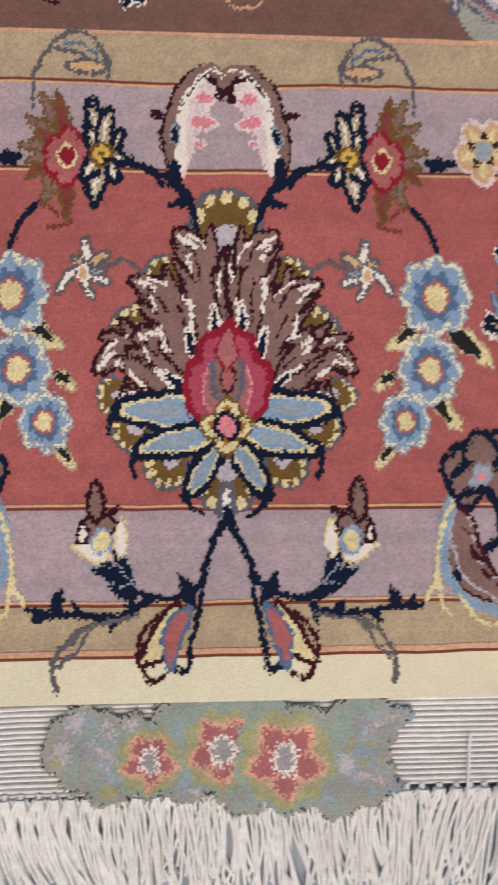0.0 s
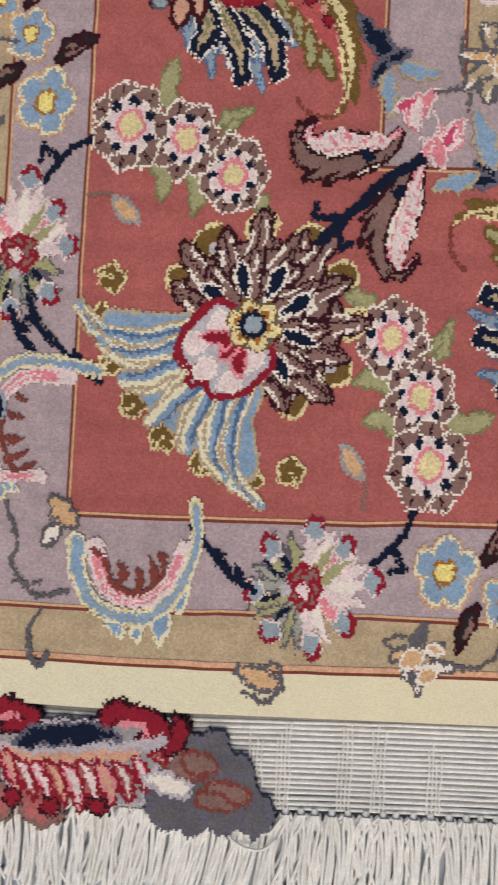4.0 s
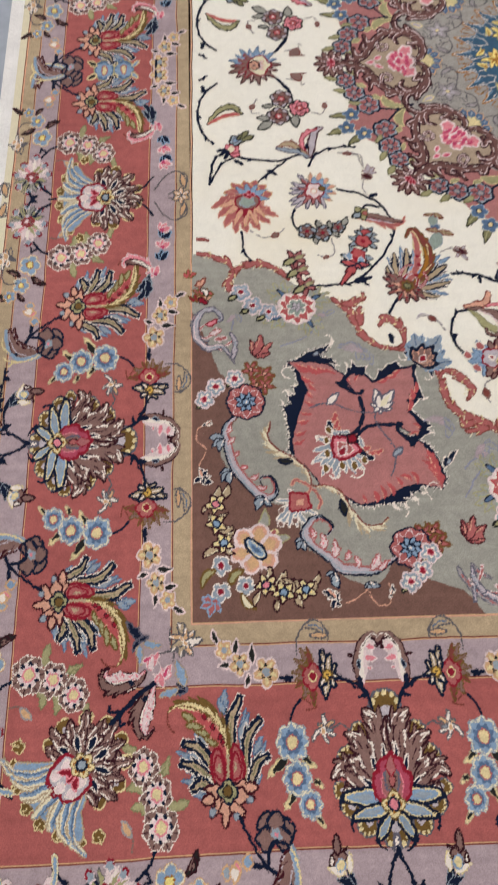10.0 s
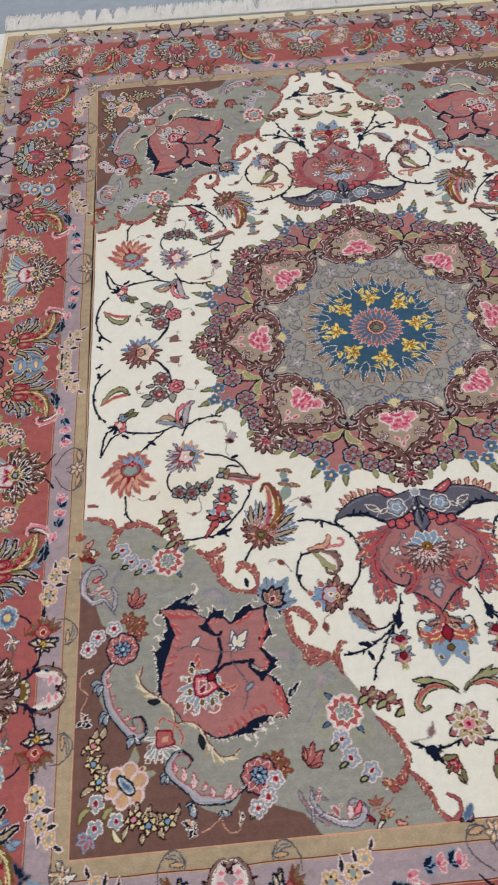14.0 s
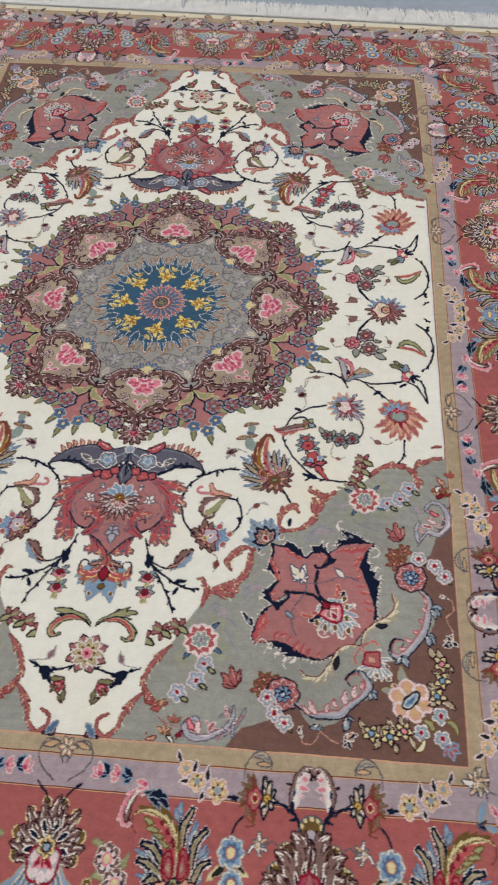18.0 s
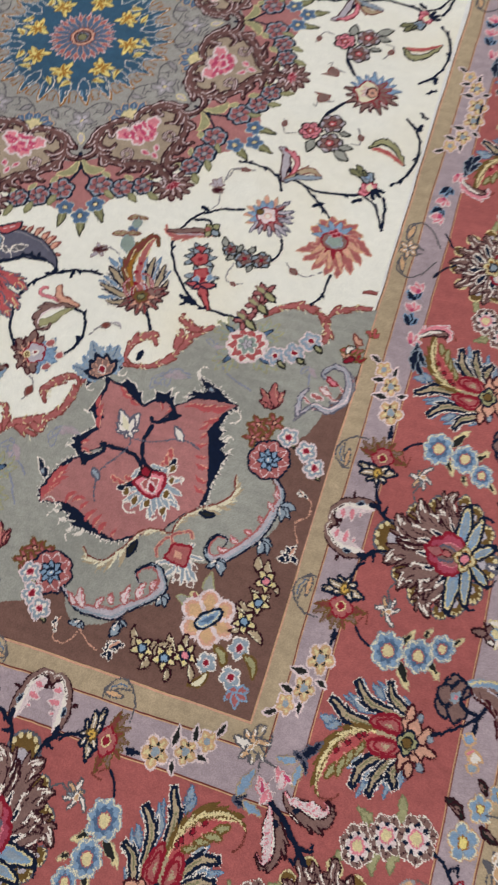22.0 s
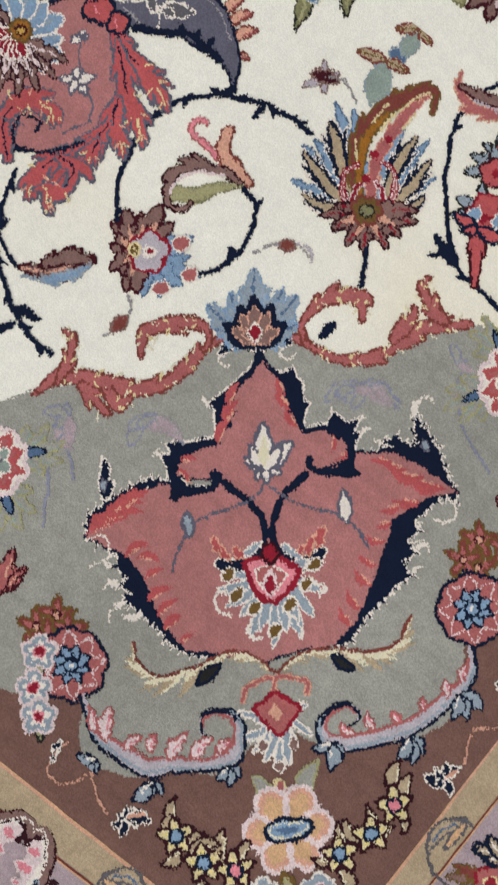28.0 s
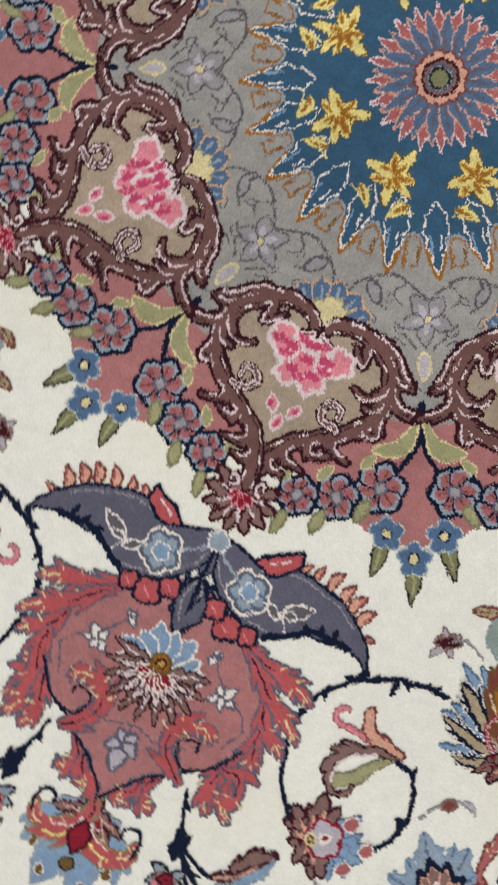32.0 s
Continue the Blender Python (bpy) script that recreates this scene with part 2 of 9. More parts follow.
class Art:
    """A patch of knots. Coordinates are knots times unit, y towards the outer edge."""

    def __init__(self, x0, y0, x1, y1, ux=1.0, uy=1.0, pad=14, fuzz=1.0):
        self.k = ux
        x0, y0, x1, y1 = x0 - pad * ux, y0 - pad * uy, x1 + pad * ux, y1 + pad * uy
        ux, uy = ux * FINE, uy * FINE
        self.ux, self.uy = ux, uy
        self.x0, self.y0 = math.floor(x0 / ux), math.floor(y0 / uy)
        w, h = math.ceil(x1 / ux) - self.x0, math.ceil(y1 / uy) - self.y0
        self.g = np.full((h, w), -1, np.int16)
        rng = np.random.default_rng(h * 7919 + w)
        self.j = rng.uniform(-0.34, 0.34, (2, h, w)) * fuzz
        for cells, amount in ((3, 0.55), (6, 0.75), (13, 0.9)):
            self.j += wobble(rng, h, w, cells) * amount * FINE_WOBBLE
        # knots are tied two cells wide, every other one standing out a little
        blocks = rng.uniform(-0.42, 0.42, (2, h // 2 + 1, w // 2 + 1))
        odd = (np.add.outer(np.arange(h // 2 + 1), np.arange(w // 2 + 1)) % 2) * 0.7 - 0.35
        self.j += np.repeat(np.repeat(blocks + odd, 2, 1), 2, 2)[:, :h, :w] * min(fuzz, 1.2)

    def _box(self, pts, pad):
        lo, hi = pts.min(0) - pad, pts.max(0) + pad
        h, w = self.g.shape
        i0, i1 = max(0, math.floor(lo[0] / self.ux) - self.x0), min(w, math.ceil(hi[0] / self.ux) - self.x0 + 1)
        j0, j1 = max(0, math.floor(lo[1] / self.uy) - self.y0), min(h, math.ceil(hi[1] / self.uy) - self.y0 + 1)
        if i0 >= i1 or j0 >= j1:
            return None
        x = (np.arange(i0, i1)[None, :] + self.x0 + 0.5 + self.j[0, j0:j1, i0:i1]) * self.ux
        y = (np.arange(j0, j1)[:, None] + self.y0 + 0.5 + self.j[1, j0:j1, i0:i1]) * self.uy
        return self.g[j0:j1, i0:i1], x[:, :, None], y[:, :, None]

    def _dist(self, x, y, a, b):
        d = b - a
        t = ((x - a[:, 0]) * d[:, 0] + (y - a[:, 1]) * d[:, 1]) / ((d * d).sum(1) + 1e-12)
        t = t.clip(0, 1)
        return np.hypot(x - a[:, 0] - t * d[:, 0], y - a[:, 1] - t * d[:, 1]), t

    def fill(self, pts, colour, edge=None, w=1.4, only=None):
        pts, w = np.asarray(pts, float), w * self.k * (1.4 if edge in DARK else 1.0)
        got = self._box(pts, w + self.k)
        if got is None:
            return self
        g, x, y = got
        a, b = pts, np.roll(pts, -1, 0)
        cross = ((a[:, 1] > y) != (b[:, 1] > y)) & (x < (b[:, 0] - a[:, 0]) * (y - a[:, 1]) / (b[:, 1] - a[:, 1] + 1e-12) + a[:, 0])
        inside = cross.sum(2) % 2 == 1
        ok = True if only is None else (g == INDEX[only])
        if edge:
            near = self._dist(x, y, a, b)[0].min(2) < w
            g[(near | inside) & ok] = INDEX[edge]
            if colour:
                g[inside & ok] = INDEX[colour]
        elif colour:
            g[inside & ok] = INDEX[colour]
        return self

    def line(self, pts, colour, w=1.3, w1=None, edge=None, ew=1.2):
        pts = np.asarray(pts, float)
        if edge:
            self.line(pts, edge, w + 2 * ew, None if w1 is None else w1 + 2 * ew)
        w1 = (w if w1 is None else w1) * self.k
        w = w * self.k
        got = self._box(pts, max(w, w1))
        if got is None:
            return self
        g, x, y = got
        d, t = self._dist(x, y, pts[:-1], pts[1:])
        k = (np.arange(len(pts) - 1) + t) / (len(pts) - 1)
        g[(d - (w + (w1 - w) * k) / 2).min(2) < 0] = INDEX[colour]
        return self

    def flower(self, at, r, n=8, petal="sky", edge="ivory", heart="gold", core=None, dip=0.25, turn=0.0, ring=None, w=1.2, hr=0.36):
        self.fill(turned(rosette(r, n, dip, turn), 0, at), petal, edge, w)
        if ring:
            for k in range(n):
                a = radians(turn) + 2 * np.pi * k / n
                self.fill(turned(oval(r * 0.14), 0, (at[0] + 0.56 * r * math.sin(a), at[1] + 0.56 * r * math.cos(a))), ring)
        self.fill(turned(oval(r * hr), 0, at), heart, core, w * 0.8)
        return self

    def leaf(self, p0, p1, width, colour, edge=None, bend=0.0, saw=0, mid=None, w=1.4, belly=0.45):
        """A leaf from p0 to p1; width and bend as shares of its length."""
        p0, d = np.array(p0, float), np.subtract(p1, p0)
        ln = math.hypot(*d)
        a = math.degrees(math.atan2(-d[0], d[1]))
        shape = toothed(ln, width * ln, 0, saw, 0.45) if saw else lens(ln, width * ln, 0, belly)
        shape = shape + np.stack([bend * ln * np.sin(np.pi * (shape[:, 1] / ln).clip(0, 1)), 0 * shape[:, 1]], 1)
        self.fill(turned(shape, a, p0), colour, edge, w)
        if mid:
            self.line(turned([(bend * ln * 0.6, ln * 0.2), (bend * ln, ln * 0.5), (bend * ln * 0.6, ln * 0.8)], a, p0), mid, 1.2)
        return self

    def stem(self, pts, colour="navy", w=1.6, w1=None, barbs=0):
        c, w = curve(pts, 7), w * (1.2 if colour == "navy" else 1.0)
        self.line(c, colour, w, w1)
        for k in range(barbs):
            i = int((k + 0.6) / barbs * (len(c) - 2))
            d = c[i + 1] - c[i]
            d = d / (np.hypot(*d) + 1e-9)
            n = np.array([-d[1], d[0]]) * (1 if k % 2 else -1)
            self.fill([c[i] - d * 2.5 * self.k, c[i] + (n * 3.2 + d * 1.5) * self.k, c[i] + (n * 4.6 + d * 4.5) * self.k, c[i] + d * 3.2 * self.k], colour)
        return self

    def union(self, shapes, colour, edge=None, w=1.4):
        """Shapes that grow together inside one outline."""
        if edge:
            for p in shapes:
                self.fill(p, edge, edge, w)
        for p in shapes:
            self.fill(p, colour)
        return self

    def acanthus(self, pts, w0, w1, colour, edge, teeth=6, side=1, size=6.0, curl=0.0, lean=0.8, light=None, ew=1.2, start=0.0):
        """A tapering scroll with leaf teeth along one side (0: both); widths and size in knots."""
        c = curve(pts, 8)
        n = len(c)
        d = np.gradient(c, axis=0)
        d = d / (np.hypot(d[:, 0], d[:, 1])[:, None] + 1e-12)
        nrm = np.stack([-d[:, 1], d[:, 0]], 1)
        hw = np.interp(np.linspace(0, 1, n), [0, .4, .8, 1], [w0 * .45, max(w0, w1), (w0 + w1) / 2, w1 * .35])[:, None] * self.k / 2
        shapes = [np.vstack([c + nrm * hw, (c - nrm * hw)[::-1]])]
        tips = []
        for k in range(teeth):
            i = int((start + (1 - start) * (k + 0.3) / teeth) * (n - 1))
            for sd in ((side,) if side else (1, -1)):
                sz = size * self.k * 1.25 * (1 - 0.45 * k / max(teeth, 1))
                p = c[i] + nrm[i] * sd * hw[i] * 0.6
                nn, dd = nrm[i] * sd * sz, d[i] * sz
                tip = p + nn * 1.1 + dd * (lean + 0.75)
                hook = np.vstack([p - dd * 0.45, p + nn * 0.5 - dd * 0.15, p + nn * 0.95 + dd * 0.45, tip, p + nn * 0.68 + dd * 0.75, p + nn * 0.3 + dd * 0.5, p + dd * 0.6])
                shapes.append(hook)
                tips.append((p + nn * 0.55 - dd * 0.1, p + nn * 0.95 + dd * 0.5))
        self.union(shapes, colour, edge, ew)
        if light:
            for m, t in tips:
                self.line([m * 0.7 + t * 0.3, m * 0.25 + t * 0.75], light, 1.0)
            self.line(c[2:-2] - nrm[2:-2] * hw[2:-2] * 0.4 * (side or 1), light, 0.9)
        return self

    def blade(self, pts, right, left, colour, edge=None, ew=1.0, teeth=(0, 0), depth=0.55, lean=1.0):
        """A leafy band along a curve: half widths in knots on either side, each side with its own teeth."""
        c = curve(pts, 12)
        n = len(c)
        d = np.gradient(c, axis=0)
        d = d / (np.hypot(d[:, 0], d[:, 1])[:, None] + 1e-12)
        nrm, s = np.stack([-d[:, 1], d[:, 0]], 1), np.linspace(0, 1, n)
        rims = []
        for sd, half, cuts in ((1, right, teeth[0]), (-1, left, teeth[1])):
            w = np.interp(s, np.linspace(0, 1, len(half)), half) * self.k
            f = np.zeros(n)
            if cuts:
                f = (s * cuts + 0.25 * np.sin(s * cuts * 2.6)) % 1
                f = f if lean >= 0 else 1 - f
                w = w * (1 - depth + 1.35 * depth * f ** 1.3)
            rims.append(c + nrm * sd * w[:, None] + d * (w * lean * f)[:, None])
        return self.fill(np.vstack([rims[0], rims[1][::-1]]), colour, edge, ew)

    def plume(self, q, n, a0, a1, length, width, saw=4, dark="plum", light="ivory", body="mauve", k=1.0):
        """Feathery petals: a dark saw edge, a brown body, light threads down one flank. q maps knots to this patch."""
        order = sorted(range(n), key=lambda i: -abs(i - (n - 1) / 2))
        for i in order:
            t = a0 + (a1 - a0) * i / (n - 1)
            ln = length(i) if callable(length) else length
            sd = 1 if t < (a0 + a1) / 2 else -1
            self.fill(q(turned(toothed(ln, width, 4 * sd, saw, 0.5, 0.5, 1.3), -t)), body, dark, 0.9)
            for x, y0, y1, c, w in ((.30, .40, .62, light, 1.5), (-.30, .52, .80, light, 1.4), (.16, .70, .90, light, 1.1), (-.08, .55, .95, dark, 1.0), (.38, .66, .80, dark, 1.1), (-.36, .38, .5, dark, 1.0)):
                self.line(q(turned([(x * width + 2 * sd * y0, ln * y0), (x * width * .6 + 4 * sd * y1 * y1, ln * y1)], -t)), c, w)
        return self

    def curl(self, at, r, start=0, hand=1, turns=0.9, colour="mauve", edge="maroon", w=2.0):
        self.line(turned(spiral(r, turns, start, 0.25, 16, hand), 0, at), colour, w, w * .8, edge, 1.0)
        return self

    def fan(self, at, n, a0, a1, length, width, colour, edge, bend=0.0, inner=0.0, saw=0, mid=None, w=1.2, belly=0.5):
        """Petals round a point; angles in degrees from +y, clockwise."""
        for k in range(n):
            a = a0 + (a1 - a0) * (k / (n - 1) if n > 1 else 0.5)
            ln = length(k) if callable(length) else length
            side = -1 if a > (a0 + a1) / 2 + 1e-6 else 1
            leaf = toothed(ln, width, bend * side, saw, 0.45) if saw else lens(ln, width, bend * side, belly)
            leaf = leaf + (0, inner)
            self.fill(turned(leaf, -a, at), colour, edge, w)
            if mid:
                self.line(turned([(0, inner + ln * 0.2), (bend * side * 0.5, inner + ln * 0.75)], -a, at), mid, 1.2)
        return self

    def trimmed(self):
        rows, cols = np.flatnonzero((self.g >= 0).any(1)), np.flatnonzero((self.g >= 0).any(0))
        small = Art(0, 0, 1, 1, pad=0)
        small.ux, small.uy, small.x0, small.y0 = self.ux, self.uy, self.x0 + int(cols[0]), self.y0 + int(rows[0])
        small.g = self.g[rows[0]:rows[-1] + 1, cols[0]:cols[-1] + 1]
        return small

    def mesh(self, name, z=0.0, drop=0.0006):
        return self.trimmed()._mesh(name, z, drop)

    def _mesh(self, name, z, drop):
        """Runs of like knots become quads at height z, with their outer sides."""
        g, h, w = self.g, *self.g.shape
        verts, faces, mats = [], [], []
        used = sorted(set(np.unique(g)) - {-1})
        slot = {int(c): k for k, c in enumerate(used)}

        def quad(p, c):
            k = len(verts)
            verts.extend(p)
            faces.append((k, k + 1, k + 2, k + 3))
            mats.append(slot[c])

        def px(i):
            return (i + self.x0) * self.ux

        def py(j):
            return (j + self.y0) * self.uy

        def close(run, j):
            (i0, i1, c), j0 = run
            quad([(px(i0), py(j0), z), (px(i1), py(j0), z), (px(i1), py(j), z), (px(i0), py(j), z)], c)

        live = {}
        for j in range(h):
            row = g[j]
            cut = np.flatnonzero(np.diff(row)) + 1
            ends = np.r_[0, cut, w]
            runs = {(int(a), int(b), int(row[a])) for a, b in zip(ends[:-1], ends[1:]) if row[a] >= 0}
            for key in [k for k in live if k not in runs]:
                close((key, live.pop(key)), j)
            for key in runs:
                live.setdefault(key, j)
        for key, j0 in live.items():
            close((key, j0), h)
        full = np.pad(g >= 0, 1)
        for axis in (0, 1):
            f = full if axis == 0 else full.T
            gg = np.pad(g, 1, constant_values=-1)
            gg = gg if axis == 0 else gg.T
            for j in range(f.shape[0] - 1):
                edge = f[j] != f[j + 1]
                cut = np.flatnonzero(np.diff(np.r_[0, edge.astype(np.int8), 0]))
                for a, b in zip(cut[::2], cut[1::2]):
                    c = int(max(gg[j][a], gg[j + 1][a]))
                    if axis == 0:
                        p = [(px(a - 1), py(j), z), (px(b - 1), py(j), z), (px(b - 1), py(j), z - drop), (px(a - 1), py(j), z - drop)]
                    else:
                        p = [(px(j), py(a - 1), z), (px(j), py(b - 1), z), (px(j), py(b - 1), z - drop), (px(j), py(a - 1), z - drop)]
                    quad(p, c)
        return mesh_of(name, verts, faces, [PILE[c] for c in used], mats)


carpet = tagged(new("carpet"), "hand-knotted floral wool carpet with red border on a grey floor", "carpet")
carpet.location = (0, CY, 0)


def quarter(sx, sy):
    """Places a drawing of the near right quarter in any quarter."""
    return Matrix.Diagonal((sx, -sy, 1, 1))


FOUR = ((1, 1), (-1, 1), (1, -1), (-1, -1))


raised = 0.0


def field_part(name, art, signs=FOUR, z=0.0006, label="", under=None):
    """under: the grounds that carry the drawing, one for each quarter or one for all."""
    global raised
    raised += 0.000006
    me, made = art.mesh(name, z + raised), []
    for i, s in enumerate(signs):
        base = carpet if under is None else under[i % len(under)]
        m = quarter(*s) if under is None else base.matrix_basis.inverted() @ quarter(*s)
        m = Matrix.Translation((0, 0, 0.000004 * i)) @ m
        made.append(part(name, me, base, m, label))
    return made


def cut(name, art, *args, **tags):
    """Takes what is drawn so far off the patch as a part of its own, and goes on above it."""
    made = (border_part if args and isinstance(args[0], list) and isinstance(args[0][0][0], str) else field_part)(name, art, *args, **tags)
    art.g[:] = -1
    return made


# ---------------------------------------------------------------- floor, body and bands
def slab(name, x0, y0, x1, y1, z0, z1, mat):
    v = [(x, y, z) for z in (z0, z1) for x, y in ((x0, y0), (x1, y0), (x1, y1), (x0, y1))]
    return mesh_of(name, v, [(3, 2, 1, 0), (4, 5, 6, 7), (0, 1, 5, 4), (1, 2, 6, 5), (2, 3, 7, 6), (3, 0, 4, 7)], [mat])


FLOOR = material("floor_paint", srgb(168, 176, 186), rough=0.5, fine=60, fine_amount=0.04, broad=3, broad_amount=0.08, bump=0.1)
tagged(new("floor", slab("floor", -30, -30, 30, 30, -0.2, -0.012, FLOOR)), "plain pale blue-grey floor under the carpet", "floor", "", "structure")

# half sizes of the nested bands, across and along
HALF = [(0.697, 1.087), (0.728, 1.120), (0.775, 1.175), (0.954, 1.382), (1.003, 1.438), (1.030, 1.469), (1.044, 1.496)]
BANDS = [("inner_tan_band", "tan"), ("inner_lilac_band", "lilac"), ("main_border_band", "red"), ("outer_lilac_band", "lilac"),
         ("outer_tan_band", "tan"), ("cream_edge_band", "butter")]


def wavy_ring(name, a, b, z, mat, seed, wander=1.0):
    """A thin thread round the carpet that wanders a little, as woven lines do."""
    rng, corners, n = np.random.default_rng(seed), ((-1, -1), (1, -1), (1, 1), (-1, 1)), 140
    rows = [[], []]
    t = np.linspace(0, 1, n)[:-1]
    for k in range(4):
        (x0, y0), (x1, y1) = corners[k], corners[(k + 1) % 4]
        off = np.interp(t, np.linspace(0, 1, 45), rng.normal(0, .0006, 45)) + np.interp(t, np.linspace(0, 1, 9), rng.normal(0, .0008, 9)) + rng.normal(0, .0002, n - 1)
        off *= wander * np.minimum(1, 12 * np.minimum(t, 1 - t))
        for row, (hx, hy) in zip(rows, (a, b)):
            for d, f in zip(off, t):
                x, y = hx * (x0 + (x1 - x0) * f), hy * (y0 + (y1 - y0) * f)
                row.append((x, y + d, z) if y0 == y1 else (x + d, y, z))
    m = len(rows[0])
    return mesh_of(name, rows[0] + rows[1], [(i, (i + 1) % m, m + (i + 1) % m, m + i) for i in range(m)], [mat])


part("backing", slab("backing", -1.064, -1.4955, 1.064, 1.4955, -0.012, -0.0008, COTTON), carpet)
hx, hy = HALF[0]
part("field_ground", mesh_of("field_ground", [(-hx, -hy, 0), (hx, -hy, 0), (hx, hy, 0), (-hx, hy, 0)], [(0, 1, 2, 3)], [PILE[INDEX["cream"]]]), carpet)
band = {}
for (name, colour), a, b in zip(BANDS, HALF, HALF[1:]):
    band[name] = part(name, wavy_ring(name, a, b, 0, PILE[INDEX[colour]], 1, 0), carpet)
for k, (hx, hy) in enumerate(HALF[:6]):
    inward = k in (0, 1, 2)
    for colour, d0, d1 in (("maroon" if k == 0 else "rust", -.55, .45), ("orange", .45, 1.25) if inward else ("orange", -1.35, -.55), ("peach", 1.25, 2.2) if inward else ("peach", -2.3, -1.35)):
        if colour == "peach" and k not in (0, 5):
            continue
        part("guard_line", wavy_ring("guard_line", (hx + d0 * KX, hy + d0 * KY), (hx + d1 * KX, hy + d1 * KY), 0.0005, PILE[INDEX[colour]], 40 + k), carpet)

# ---------------------------------------------------------------- border drawings, in knots; u along the band from the large palmette, v outward from the red band's inner line


def near_m(sx, sy, s=1, u0=0.0):
    return quarter(sx, sy) @ Matrix.Translation((0.434 + u0 * KX, 1.175, 0)) @ Matrix.Diagonal((s * KX, KY, 1, 1))


def side_m(sx, sy, s=1, y0=0.80):
    m = Matrix(((0, KX, 0, 0.775), (s * KY, 0, 0, y0), (0, 0, 1, 0), (0, 0, 0, 1)))
    return quarter(sx, sy) @ m


def border_part(name, art, places, z=0.0006, label=""):
    """places: (kind, turn, offset) for each quarter; near offsets in knots, side offsets in metres."""
    global raised
    raised += 0.000006
    me = art.mesh(name, z + raised)
    for sx, sy in FOUR:
        for kind, s, off in places:
            if kind == "n" and off == -271 and sx < 0:
                continue
            step = Matrix.Translation((0, 0, 0.000004 * ((sx < 0) + 2 * (sy < 0) + (s < 0))))
            part(name, me, band["main_border_band"], step @ (near_m(sx, sy, s, off) if kind == "n" else side_m(sx, sy, s, off)), label)


P1 = [("n", 1, 0), ("s", 1, 0.80)]                                     # on the palmette's own axis
BOTH = [("n", 1, 0), ("n", -1, 0), ("s", 1, 0.80), ("s", -1, 0.80)]    # to both sides of it

RUN = BOTH + [("s", 1, -0.169)]                                         # and in the short run at the middle of the long sides

# large palmette
a = Art(-54, 4, 54, 122)


def scale_tuft(s, at, r, top):
    """An ochre scale with a row of yellow beads on its rim; top: degrees of its rim's middle."""
    p = (s * at[0], at[1])
    a.fill(turned(oval(r * 1.12, r), 0, p), "slate", "lead", .6)
    a.fill(turned(oval(r * .98, r * .86), 0, p), "umber")
    for e in (-70, -35, 0, 35, 70):
        w = radians(top + e)
        a.fill(turned(oval(r * .17), 0, (p[0] + s * r * .86 * math.sin(w), p[1] - r * .8 * math.cos(w))), "straw")
    a.fill(turned(oval(r * .4, r * .36), 0, (p[0] - s * r * .3 * math.sin(radians(top)), p[1] + r * .3 * math.cos(radians(top)))), "pearl")


for s in (1, -1):
    for at, r, top in zip([(23.7, 36.2), (34.4, 53), (43.1, 74.6), (35.6, 85.9), (22.5, 97.8)], (7.4, 7.8, 5.6, 7, 7.4), (35, 70, 90, 110, 150)):
        scale_tuft(s, at, r, top)
scale_tuft(1, (0, (-0.6, 18.9)[1]), 13, 0)
scale_tuft(1, (0, (1.3, 102.2)[1]), 11, 180)
a.leaf((0, (1.3, 103.8)[1]), (0, (1.3, 114.1)[1]), .3, "ivory", "slate")


def feather(s, pts, w, teeth):
    p = M(s, pts)
    a.blade(p, w, w, "mauve", "plum", 1.0, teeth, .5, 1.1)
    c = curve(p, 8)
    n = len(c)
    u = np.gradient(c, axis=0)
    u = np.stack([-u[:, 1], u[:, 0]], 1) / (np.hypot(u[:, 0], u[:, 1])[:, None] + 1e-9)
    h = np.interp(np.linspace(0, 1, n), np.linspace(0, 1, len(w)), w)[:, None]
    for d, k0, k1, col, wd in ((.75, .30, .50, "ivory", 1.4), (-.75, .40, .62, "ivory", 1.3), (.7, .62, .80, "ivory", 1.2), (-.6, .72, .90, "ivory", 1.3), (0, .78, .98, "ivory", 1.6), (.25, .55, .85, "plum", 1.0), (-.3, .35, .6, "plum", .9)):
        a.line((c + u * h * d)[int(n * k0):int(n * k1)], col, wd)


for s in (1, -1):
    for pts, w, teeth in (([(15, 80), (23.7, 76.8), (33.1, 76.8), (40, 74.6)], [3, 7, 6, .6], (3, 3)), ([(15, 77.3), (25, 69.2), (34.4, 61.6), (41.9, 61.1), (48.1, 66.5)], [3, 8, 8, 5, .6], (4, 4)), ([(12.5, 74.1), (20, 64.3), (26.9, 58.9), (33.1, 54.6)], [3, 8, 7, .6], (3, 3)),
                          ([(10, 75.1), (15.6, 59.5), (20, 49.2), (26.2, 40.5), (35.6, 37.3)], [3, 8, 9, 5, .6], (4, 4)), ([(3.8, 77.8), (5.6, 58.4), (7.5, 39.5), (11.3, 27), (18.8, 21.6)], [3, 9, 10, 6, .6], (4, 4))):
        feather(s, pts, w, teeth)
feather(1, [(0, (0.6, 77.8)[1]), (0, (0, 56.2)[1]), (0, (0, 39.5)[1]), (0, (-0.6, 27.6)[1])], [2, 4, 5, .6], (3, 3))
a.line([(0, (0, 56.2)[1]), (0, (-0.6, 29.2)[1])], "plum", 1.8)
